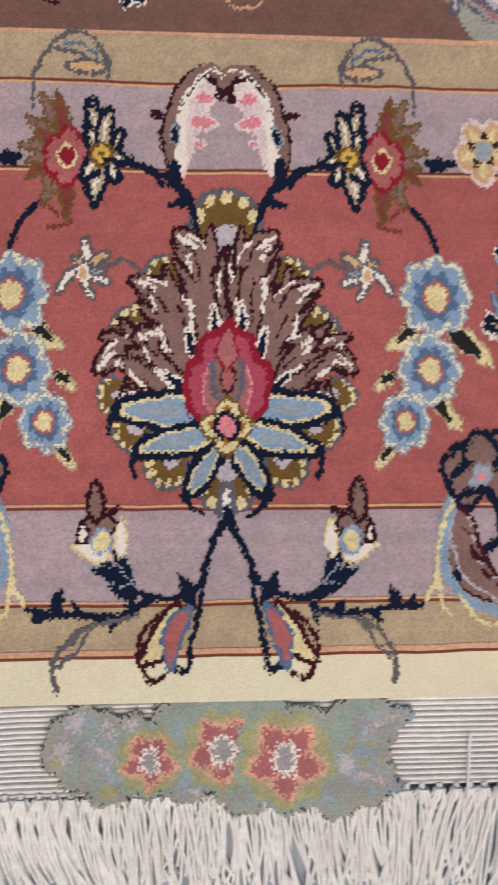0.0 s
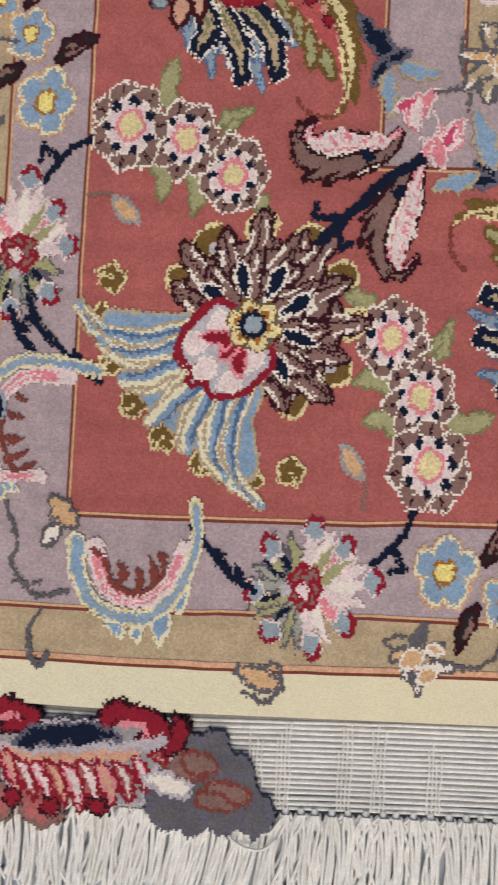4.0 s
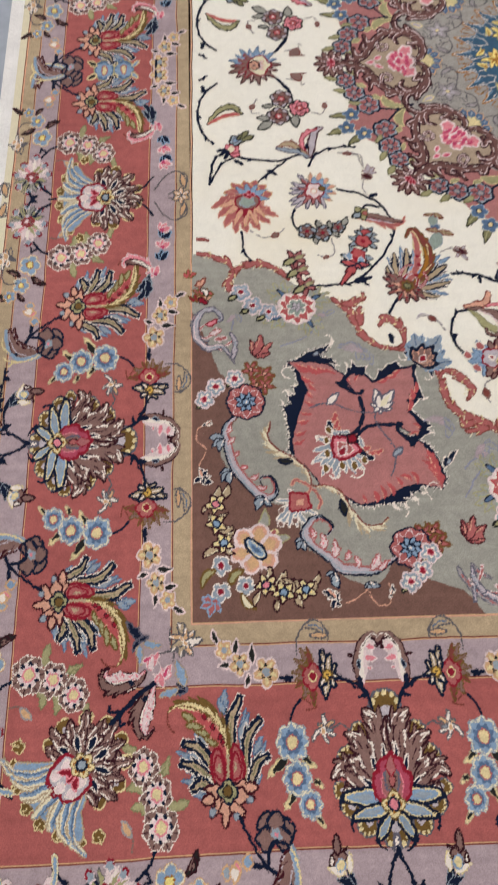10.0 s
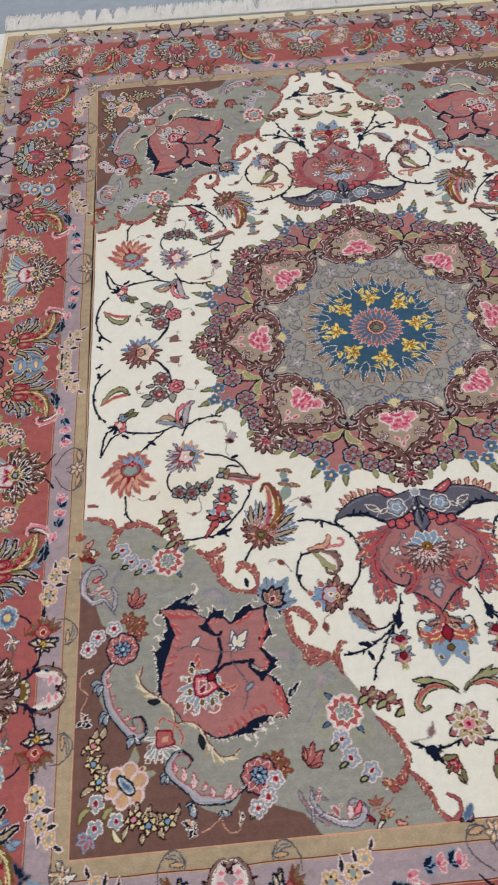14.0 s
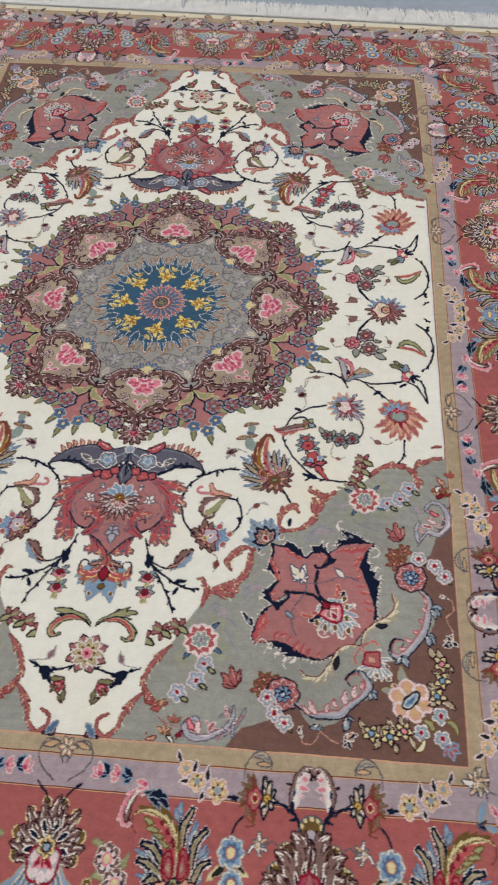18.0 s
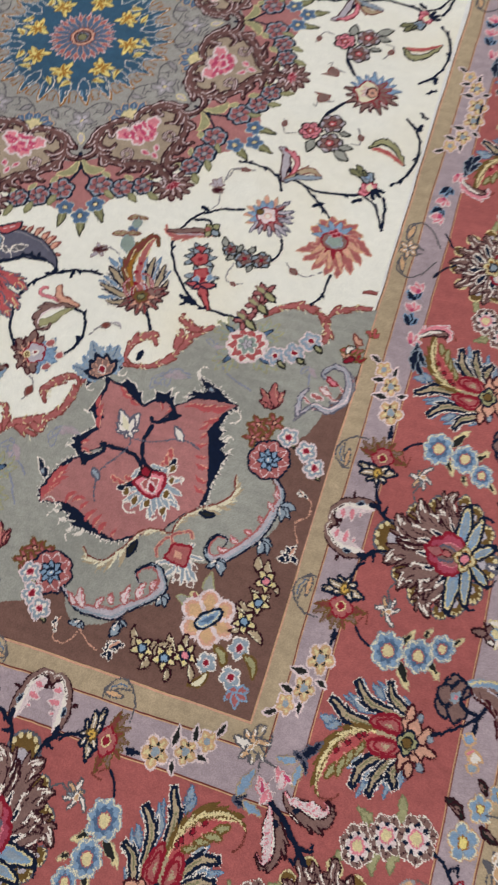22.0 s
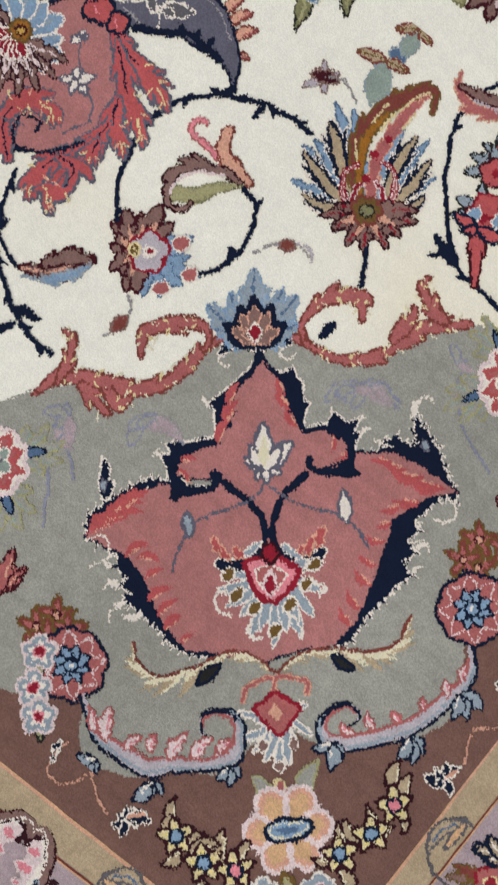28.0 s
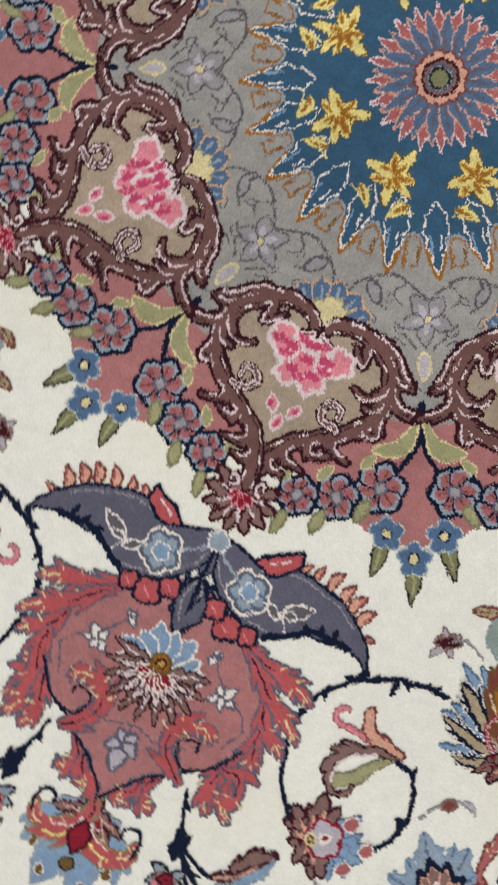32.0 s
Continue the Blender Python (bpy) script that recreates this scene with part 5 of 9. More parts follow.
scroll(a, [(0.6246, 0.4894), (0.6372, 0.4651), (0.6654, 0.4525), (0.6947, 0.4457), (0.7043, 0.4304), (0.6915, 0.4153), (0.6697, 0.4194)], [1, 4, 4, 2, 1.6, 1.6, .8], [1, 4, 5, 2, 1.6, 1.6, .8], (3, 4))
scroll(a, [(0.1569, 0.9107), (0.1383, 0.9321), (0.1221, 0.9562), (0.1144, 0.9809), (0.1252, 1.0041), (0.1438, 1.021), (0.166, 1.0189)], [1, 4, 5, 3, 5, 6, .6], [1, 5, 6, 3, 4, 4, .6], (4, 4))
scroll(a, [(0.1201, 1.0011), (0.1004, 1.024), (0.0882, 1.0484), (0.082, 1.0695), (0.0659, 1.0856), (0.0477, 1.0792), (0.0464, 1.0563), (0.0619, 1.0456)], [1, 4, 4, 3, 2, 1.8, 1.6, .8], [1, 4, 5, 3, 2, 1.8, 1.6, .8], (4, 4))
cut("coral_scroll_edge", a, z=0.0007, under=spandrels)
# blue crown at the inner tip
for p1 in [(0.2738, 0.6778), (0.2924, 0.6879), (0.2802, 0.6571), (0.2845, 0.6274), (0.3147, 0.6263), (0.3272, 0.6225), (0.3435, 0.6407)]:
    a.leaf((0.3253, 0.6771), p1, .62, "haze", "sky", saw=5, w=1.0)
    a.line([(0.3253 * .4 + p1[0] * .6, 0.6771 * .4 + p1[1] * .6), p1], "blue", 1.2)
for p1 in [(0.295, 0.6795), (0.2954, 0.6605), (0.3003, 0.6472), (0.3154, 0.6445), (0.3347, 0.6477)]:
    a.leaf((0.3259, 0.6778), p1, .5, "navy", "navy")
for p1 in [(0.3017, 0.6786), (0.2998, 0.6638), (0.3039, 0.6518), (0.3176, 0.6496), (0.3331, 0.6534)]:
    a.leaf((0.3253, 0.6771), p1, .5, "mauve", "peach", saw=2, w=.8)
a.fill([(0.3147, 0.6638), (0.3238, 0.6658), (0.3247, 0.6763), (0.3153, 0.6739)], "crimson", "ivory", 1)
field_part("blue_crown", a, z=0.0009, under=spandrels)

# great coral leaf
a = Art(.26, .60, .62, .98, KX, KY)
masses = ([(0.333, 0.684), (0.334, 0.699), (0.333, 0.715), (0.33, 0.724), (0.327, 0.733), (0.326, 0.743), (0.333, 0.742), (0.34, 0.752), (0.351, 0.763), (0.356, 0.763), (0.351, 0.754), (0.354, 0.744), (0.348, 0.741), (0.348, 0.732), (0.341, 0.731), (0.339, 0.719), (0.34, 0.703), (0.338, 0.687)],
          [(0.334, 0.682), (0.348, 0.685), (0.359, 0.683), (0.364, 0.674), (0.378, 0.677), (0.386, 0.688), (0.393, 0.688), (0.396, 0.699), (0.404, 0.71), (0.397, 0.709), (0.387, 0.703), (0.384, 0.708), (0.38, 0.698), (0.371, 0.695), (0.37, 0.69), (0.358, 0.689), (0.345, 0.687)],
          [(0.351, 0.762), (0.342, 0.767), (0.335, 0.776), (0.329, 0.782), (0.324, 0.78), (0.323, 0.788), (0.317, 0.793), (0.327, 0.796), (0.32, 0.802), (0.329, 0.805), (0.336, 0.808), (0.344, 0.816), (0.349, 0.825), (0.356, 0.826), (0.36, 0.816), (0.369, 0.807), (0.377, 0.798), (0.377, 0.788), (0.371, 0.781), (0.364, 0.782), (0.362, 0.788), (0.367, 0.791), (0.369, 0.787), (0.371, 0.792), (0.369, 0.799), (0.356, 0.808), (0.344, 0.807), (0.339, 0.8), (0.34, 0.791), (0.345, 0.786), (0.339, 0.784), (0.346, 0.773), (0.355, 0.765)],
          [(0.403, 0.709), (0.409, 0.699), (0.417, 0.692), (0.415, 0.683), (0.423, 0.68), (0.43, 0.681), (0.435, 0.673), (0.439, 0.683), (0.445, 0.68), (0.445, 0.688), (0.45, 0.696), (0.456, 0.705), (0.466, 0.709), (0.459, 0.717), (0.447, 0.725), (0.436, 0.733), (0.426, 0.733), (0.42, 0.729), (0.42, 0.722), (0.426, 0.722), (0.427, 0.727), (0.433, 0.727), (0.445, 0.717), (0.447, 0.705), (0.442, 0.696), (0.434, 0.693), (0.428, 0.7), (0.42, 0.696), (0.412, 0.705), (0.405, 0.712)],
          [(0.343, 0.813), (0.331, 0.821), (0.323, 0.828), (0.319, 0.839), (0.316, 0.85), (0.311, 0.861), (0.309, 0.871), (0.308, 0.883), (0.312, 0.892), (0.314, 0.88), (0.32, 0.871), (0.315, 0.87), (0.325, 0.863), (0.32, 0.86), (0.327, 0.854), (0.328, 0.843), (0.329, 0.83), (0.342, 0.818)],
          [(0.451, 0.698), (0.462, 0.686), (0.468, 0.677), (0.476, 0.67), (0.462, 0.675), (0.472, 0.664), (0.483, 0.661), (0.489, 0.655), (0.479, 0.65), (0.47, 0.637), (0.481, 0.644), (0.488, 0.643), (0.495, 0.647), (0.507, 0.651), (0.516, 0.657), (0.53, 0.666), (0.545, 0.675), (0.528, 0.673), (0.517, 0.675), (0.505, 0.679), (0.498, 0.677), (0.491, 0.679), (0.488, 0.683), (0.481, 0.679), (0.477, 0.685), (0.472, 0.682), (0.462, 0.692)],
          [(0.313, 0.893), (0.326, 0.886), (0.34, 0.883), (0.351, 0.885), (0.361, 0.88), (0.373, 0.884), (0.376, 0.892), (0.387, 0.893), (0.394, 0.904), (0.409, 0.907), (0.417, 0.914), (0.434, 0.916), (0.446, 0.914), (0.458, 0.907), (0.464, 0.895), (0.462, 0.89), (0.457, 0.892), (0.457, 0.887), (0.465, 0.886), (0.469, 0.894), (0.466, 0.905), (0.458, 0.913), (0.443, 0.921), (0.424, 0.921), (0.407, 0.919), (0.393, 0.915), (0.374, 0.918), (0.377, 0.91), (0.362, 0.908), (0.364, 0.9), (0.35, 0.9), (0.351, 0.893), (0.336, 0.889), (0.323, 0.894)],
          [(0.543, 0.674), (0.531, 0.682), (0.527, 0.699), (0.525, 0.712), (0.532, 0.716), (0.531, 0.728), (0.543, 0.73), (0.541, 0.746), (0.552, 0.749), (0.548, 0.766), (0.546, 0.781), (0.544, 0.796), (0.545, 0.813), (0.546, 0.826), (0.54, 0.836), (0.531, 0.841), (0.521, 0.84), (0.516, 0.836), (0.518, 0.83), (0.523, 0.83), (0.522, 0.836), (0.53, 0.836), (0.536, 0.831), (0.538, 0.819), (0.535, 0.809), (0.532, 0.8), (0.538, 0.797), (0.531, 0.787), (0.527, 0.774), (0.521, 0.76), (0.519, 0.749), (0.512, 0.741), (0.512, 0.729), (0.504, 0.72), (0.507, 0.709), (0.515, 0.696), (0.522, 0.682), (0.534, 0.674)],
          [(0.305, 0.861), (0.294, 0.853), (0.284, 0.834), (0.295, 0.838), (0.299, 0.846), (0.306, 0.845), (0.31, 0.857)])
def barbed(p, step, ln, colour, lean=42):
    """Slanting barbs all round an outline."""
    p = np.array(p)
    c = np.vstack([p, p[:1]])
    run = np.r_[0, np.cumsum(np.hypot(*np.diff(c, axis=0).T))]
    at = np.arange(step / 2, run[-1], step)
    q = np.stack([np.interp(at, run, c[:, 0]), np.interp(at, run, c[:, 1])], 1)
    way = np.stack([np.interp(at + .002, run, c[:, 0]), np.interp(at + .002, run, c[:, 1])], 1) - q
    area = np.sum(c[:-1, 0] * c[1:, 1] - c[1:, 0] * c[:-1, 1])
    for n, (o, d) in enumerate(zip(q, way)):
        out = np.array([d[1], -d[0]]) * (1 if area > 0 else -1)
        out = out / (np.hypot(*out) + 1e-9)
        tip = turned([out * ln * (.7 + .3 * (n * 7 % 5) / 4)], lean if o[0] + o[1] < 1.2 else -lean, o)[0]
        a.leaf(o - out * .002, tip, .34, colour, None, .1)


for p in masses:
    a.fill(p, "ivory", "ivory", 1.0)
for p in masses[4:8]:
    barbed(p, .0085, .0085, "ivory")
for p0, p1 in zip([(0.328, 0.742), (0.324, 0.788), (0.322, 0.799), (0.349, 0.825), (0.415, 0.683), (0.435, 0.674), (0.444, 0.681), (0.463, 0.71), (0.473, 0.642), (0.462, 0.674), (0.365, 0.907), (0.351, 0.899), (0.375, 0.918), (0.393, 0.915), (0.531, 0.717), (0.542, 0.73), (0.552, 0.749), (0.549, 0.766)], [(0.316, 0.738), (0.318, 0.78), (0.312, 0.803), (0.358, 0.833), (0.41, 0.679), (0.44, 0.667), (0.45, 0.671), (0.46, 0.721), (0.465, 0.624), (0.455, 0.678), (0.351, 0.912), (0.338, 0.9), (0.368, 0.927), (0.38, 0.929), (0.535, 0.707), (0.55, 0.719), (0.556, 0.737), (0.548, 0.775)]):
    a.leaf(p0, p1, .34, "ivory", None, .2)
body = np.array([(0.337, 0.685), (0.358, 0.689), (0.385, 0.698), (0.404, 0.71), (0.423, 0.695), (0.445, 0.696), (0.447, 0.714), (0.434, 0.731), (0.452, 0.697), (0.474, 0.679), (0.496, 0.673), (0.537, 0.672), (0.516, 0.697), (0.509, 0.725), (0.523, 0.763), (0.537, 0.809), (0.535, 0.835), (0.515, 0.855), (0.499, 0.88), (0.465, 0.899), (0.442, 0.915), (0.412, 0.91), (0.378, 0.89), (0.355, 0.884), (0.317, 0.892), (0.321, 0.869), (0.326, 0.843), (0.343, 0.816), (0.372, 0.8), (0.373, 0.786), (0.345, 0.808), (0.338, 0.794), (0.354, 0.763), (0.348, 0.75), (0.34, 0.721)])
a.fill(body, "pink")
a.line(curve([(0.465, 0.904), (0.479, 0.888), (0.499, 0.88), (0.511, 0.861), (0.528, 0.844)], 6), "rust", 1.5)
tongues = list(zip([(0.353, 0.76), (0.348, 0.744), (0.34, 0.73), (0.396, 0.708), (0.38, 0.7), (0.37, 0.693), (0.317, 0.887), (0.32, 0.874), (0.322, 0.862), (0.326, 0.854), (0.524, 0.674), (0.505, 0.677), (0.491, 0.679), (0.477, 0.683), (0.353, 0.885), (0.363, 0.881), (0.378, 0.89), (0.391, 0.902), (0.406, 0.907), (0.417, 0.914), (0.436, 0.915), (0.516, 0.697), (0.507, 0.709), (0.51, 0.725), (0.514, 0.741), (0.521, 0.76), (0.528, 0.777), (0.534, 0.797), (0.537, 0.812), (0.339, 0.793), (0.343, 0.803), (0.427, 0.699), (0.443, 0.701)], [(0.349, 0.742), (0.345, 0.725), (0.337, 0.714), (0.381, 0.704), (0.364, 0.693), (0.358, 0.688), (0.332, 0.864), (0.337, 0.852), (0.333, 0.843), (0.332, 0.834), (0.501, 0.684), (0.483, 0.687), (0.473, 0.684), (0.465, 0.691), (0.361, 0.869), (0.376, 0.874), (0.385, 0.877), (0.399, 0.886), (0.411, 0.891), (0.421, 0.898), (0.438, 0.903), (0.502, 0.707), (0.499, 0.72), (0.502, 0.733), (0.502, 0.746), (0.508, 0.763), (0.513, 0.776), (0.52, 0.793), (0.523, 0.808), (0.348, 0.787), (0.353, 0.804), (0.433, 0.708), (0.441, 0.71)]))
for p0, p1 in tongues:
    a.leaf(p0, np.array(p1) * 1.15 - np.array(p0) * .15, .5, "coral", "peach", .14, saw=2, w=.7)
    a.line([np.array(p0) * .8 + np.array(p1) * .2, np.array(p0) * .3 + np.array(p1) * .7], "rust", .9)
for p in masses[4:8]:
    a.fill(p, "navy")
    barbed(p, .0085, .0060, "navy")
a.fill((body - (.42, .79)) * 1.028 + (.42, .79), "pink", "navy", .9)
for p in masses[:4] + masses[8:]:
    a.fill(p, "navy")
for p0, p1 in tongues:
    p0, p1 = np.array(p0), np.array(p1)
    a.leaf(p0 * 1.25 - p1 * .25, p1 * 1.15 - p0 * .15, .34, "coral", None, .16)
    a.line([p0, p0 * .45 + p1 * .55], "peach", .9)
a.stem([(0.324, 0.672), (0.33, 0.679), (0.336, 0.687)], "navy", 4.6)
for pts, w in (([(0.328, 0.679), (0.315, 0.682), (0.309, 0.694), (0.306, 0.704)], [2.6, 3.2, 3, .8]), ([(0.33, 0.677), (0.333, 0.664), (0.344, 0.659), (0.35, 0.657)], [2.6, 3.2, 2.6, .8])):
    a.blade(pts, w, w, "navy", "ivory", .7)
a.line(curve([(0.311, 0.698), (0.308, 0.708), (0.319, 0.708), (0.319, 0.705)], 5), "ivory", 1.2).line(curve([(0.346, 0.663), (0.348, 0.669), (0.357, 0.669), (0.358, 0.662)], 5), "ivory", 1.2)
for pts in ([(0.3643, 0.905), (0.3543, 0.9117), (0.3557, 0.9211)], [(0.3794, 0.9224), (0.3718, 0.9297), (0.3759, 0.9386)], [(0.3155, 0.8979), (0.3272, 0.8856), (0.3414, 0.8957), (0.3328, 0.9117)], [(0.5349, 0.6773), (0.5478, 0.6794), (0.5503, 0.6929), (0.5374, 0.7001)], [(0.5342, 0.7273), (0.5431, 0.719), (0.552, 0.7224)], [(0.4659, 0.6331), (0.4681, 0.6201), (0.4761, 0.62)], [(0.3147, 0.8063), (0.3153, 0.7978)]):
    a.line(curve(pts, 5), "ivory", 1.0)
for p0, p1 in zip([(0.296, 0.849), (0.491, 0.652)], [(0.302, 0.855), (0.498, 0.658)]):
    a.leaf(p0, p1, .5, "haze", "slate", w=.7)
cut("great_coral_leaf", a, z=0.0008, under=spandrels)
a.stem([(0.378, 0.786), (0.397, 0.786), (0.417, 0.788), (0.431, 0.796), (0.437, 0.807), (0.437, 0.818)], "navy", 3.4).stem([(0.428, 0.738), (0.425, 0.758), (0.428, 0.777), (0.436, 0.792), (0.449, 0.802), (0.464, 0.8)], "navy", 3.4)
a.stem([(0.407, 0.781), (0.395, 0.803), (0.38, 0.83), (0.385, 0.857), (0.392, 0.873)], "slate", 1.4).stem([(0.412, 0.764), (0.44, 0.761), (0.467, 0.748), (0.49, 0.746), (0.511, 0.753)], "slate", 1.4).stem([(0.407, 0.778), (0.406, 0.766)], "slate", 1.4)
for p1 in [(0.374, 0.727), (0.38, 0.759), (0.398, 0.766), (0.403, 0.724), (0.41, 0.751), (0.406, 0.763), (0.377, 0.749), (0.398, 0.733)]:
    a.leaf((0.398, 0.756), p1, .36, "ivory", "slate")
a.leaf((0.397, 0.755), (0.379, 0.732), .3, "butter")
a.leaf((0.383, 0.839), (0.371, 0.827), .4, "haze", "slate").leaf((0.481, 0.747), (0.464, 0.73), .34, "ivory", "slate")
for pts in ([(0.438, 0.809), (0.436, 0.826), (0.427, 0.838), (0.416, 0.843)], [(0.451, 0.802), (0.469, 0.803), (0.478, 0.791), (0.48, 0.776)]):
    a.blade(pts, [3, 5, 4, .6], [3, 5, 4, .6], "navy", "ivory", .8, (3, 3), .3)
for p0, p1 in zip([(0.433, 0.825), (0.424, 0.834), (0.414, 0.834), (0.469, 0.798), (0.473, 0.79), (0.475, 0.78)], [(0.419, 0.823), (0.41, 0.83), (0.4, 0.828), (0.464, 0.786), (0.466, 0.774), (0.469, 0.762)]):
    a.leaf(p0, p1, .5, "coral", "peach", .1, saw=2, w=.8)
for pts in ([(0.432, 0.821), (0.432, 0.814), (0.434, 0.809)], [(0.454, 0.796), (0.462, 0.796), (0.467, 0.796)]):
    a.line(pts, "haze", 3.0, 2, "ivory", .8)
o = (0.457, 0.823)
for p1 in [(0.432, 0.861), (0.446, 0.866), (0.46, 0.867), (0.471, 0.862), (0.477, 0.876), (0.499, 0.869), (0.512, 0.849), (0.501, 0.84), (0.509, 0.828), (0.504, 0.807), (0.48, 0.792), (0.429, 0.844), (0.48, 0.866), (0.499, 0.852)]:
    a.leaf(o, p1, .26, "haze", "ivory", .06, saw=2, w=1.0)
for pts in ([(0.469, 0.859), (0.47, 0.871), (0.479, 0.876), (0.485, 0.87)], [(0.495, 0.839), (0.507, 0.843), (0.511, 0.85)], [(0.437, 0.858), (0.433, 0.866), (0.442, 0.874), (0.453, 0.871)], [(0.492, 0.806), (0.501, 0.802), (0.504, 0.812)]):
    a.line(curve(pts, 5), "ivory", 1.5)
for p in [(0.43, 0.845), (0.446, 0.854), (0.465, 0.853), (0.491, 0.858), (0.487, 0.833), (0.487, 0.811), (0.481, 0.794)]:
    a.fill(turned(oval(.0042, .006), 0, p), "umber", "ivory", 1.1)
a.fill([(0.438, 0.829), (0.442, 0.821), (0.45, 0.812), (0.461, 0.808), (0.473, 0.807), (0.476, 0.821), (0.473, 0.838), (0.468, 0.841), (0.453, 0.838)], "rose", "crimson", 2.2)
a.fill([(0.446, 0.828), (0.453, 0.818), (0.468, 0.814), (0.469, 0.829), (0.466, 0.836), (0.456, 0.834)], "salmon", "ivory", 1.0).leaf((0.468, 0.837), (0.457, 0.822), .4, "crimson", "blush")
a.fill([(0.439, 0.808), (0.442, 0.803), (0.452, 0.805), (0.452, 0.816), (0.443, 0.815)], "crimson", "plum", 1.2)
field_part("leaf_heart_spray", a, z=0.0009, under=spandrels)

# ochre scrolls and rose diamond under it
a = Art(.36, .70, .70, 1.02, KX, KY)
for sd, pts in ((-1, [(0.5144, 0.8851), (0.4922, 0.8844), (0.4723, 0.894), (0.462, 0.9119), (0.4497, 0.935), (0.4343, 0.9502), (0.4182, 0.9508), (0.4034, 0.94)]), (1, [(0.5144, 0.8851), (0.5158, 0.8676), (0.5246, 0.8515), (0.5473, 0.8335), (0.5671, 0.8197), (0.5788, 0.7994), (0.5741, 0.7755)])):
    w, zero = [1, 7, 4, 9, 10, 8, 6, .6], [0] * 8
    a.blade(pts, *((zero, w) if sd < 0 else (w, zero)), "tan", None, 1, (11, 11), .75, .9)
    w = [x * .7 for x in w]
    a.blade(pts, *((zero, w) if sd < 0 else (w, zero)), "butter", None, 1, (13, 13), .85, 1.2)
    a.line(curve(pts, 7), "rust", 1.5)
a.leaf((0.467, 0.9335), (0.4716, 0.9086), .3, "coal", "navy").leaf((0.5442, 0.8452), (0.5634, 0.8422), .3, "coal", "navy")
a.line(curve([(0.529, 0.9059), (0.513, 0.8911), (0.5024, 0.9086), (0.506, 0.921)], 6), "salmon", 1.8, 2, "peach", .7).line(curve([(0.529, 0.9059), (0.5168, 0.8881), (0.5372, 0.8751), (0.5465, 0.883)], 6), "salmon", 1.8, 2, "peach", .7)
for p1 in [(0.5101, 0.9299), (0.5268, 0.9471), (0.5403, 0.9486), (0.5524, 0.8904), (0.5692, 0.9076), (0.5638, 0.924), (0.5643, 0.9479), (0.5523, 0.9482), (0.5689, 0.9382)]:
    a.leaf((0.5376, 0.9143), p1, .24, "haze", "ivory", .08, saw=2)
a.fill([(0.5238, 0.9008), (0.5482, 0.8968), (0.5484, 0.924), (0.5188, 0.92)], "salmon", "crimson", 1.6).fill([(0.529, 0.9059), (0.539, 0.9083), (0.5413, 0.9174), (0.5284, 0.9167)], "peach")
for p in [(0.543, 0.9404), (0.5623, 0.9222), (0.5647, 0.9445)]:
    a.fill(turned(oval(2.5 * KX), 0, p), "mauve", "ivory", 1)
cut("ochre_scroll", a, z=0.0009, under=spandrels)
# pearl scalloped edging with feet
for sd, pts, w in ((-1, [(0.397, 1.002), (0.413, 1.013), (0.427, 1.02), (0.444, 1.021), (0.463, 1.018), (0.479, 1.016), (0.49, 1.004), (0.507, 0.99), (0.522, 0.975), (0.529, 0.961), (0.523, 0.946), (0.51, 0.937), (0.496, 0.941), (0.489, 0.953), (0.496, 0.964), (0.505, 0.963)], [2, 3, 4, 5.5, 7, 7, 6, 5, 5.5, 6, 4.5, 3, 2.4, 2, 1.6, .8]),
               (1, [(0.63, 0.763), (0.643, 0.78), (0.647, 0.798), (0.642, 0.817), (0.637, 0.839), (0.629, 0.858), (0.612, 0.879), (0.598, 0.896), (0.582, 0.903), (0.57, 0.895), (0.57, 0.88), (0.58, 0.868), (0.593, 0.87), (0.59, 0.882)], [2, 3.5, 5.5, 6, 6.5, 6.5, 6, 6, 5, 3, 2.4, 2, 1.6, .8])):
    w = [x * .66 for x in w]
    a.blade(pts, w, w, "pearl", None, 1, (0, 0))
    c = curve(pts, 7)
    n = np.interp(np.linspace(0, 1, len(c)), np.linspace(0, 1, len(w)), w)[:, None] * KX
    d = np.gradient(c, axis=0)
    u = np.stack([-d[:, 1], d[:, 0]], 1) / np.hypot(d[:, 0], d[:, 1])[:, None]
    u = u * -sd
    a.line((c + u * n)[:-14], "navy", 1.9).line((c - u * n)[4:-10], "salmon", 1.7).line((c + u * n * .4)[6:-24], "haze", 1.6).line(c[-30:], "navy", 1.6)
for p0, p1 in zip([(0.425, 1.018), (0.436, 1.019), (0.452, 1.015), (0.47, 1.004), (0.487, 1), (0.502, 0.987), (0.516, 0.97), (0.643, 0.793), (0.642, 0.81), (0.632, 0.832), (0.623, 0.853), (0.609, 0.871), (0.597, 0.887)], [(0.411, 1.007), (0.422, 0.996), (0.457, 0.999), (0.466, 0.99), (0.486, 0.973), (0.505, 0.963), (0.52, 0.954), (0.636, 0.78), (0.632, 0.8), (0.624, 0.826), (0.614, 0.849), (0.596, 0.864), (0.584, 0.885)]):
    a.leaf(p0, p1, .5, "blush", "salmon", .08, saw=3, w=1.2)
    a.line([np.array(p0) * .7 + np.array(p1) * .3, np.array(p0) * .2 + np.array(p1) * .8], "rose", 1.0)
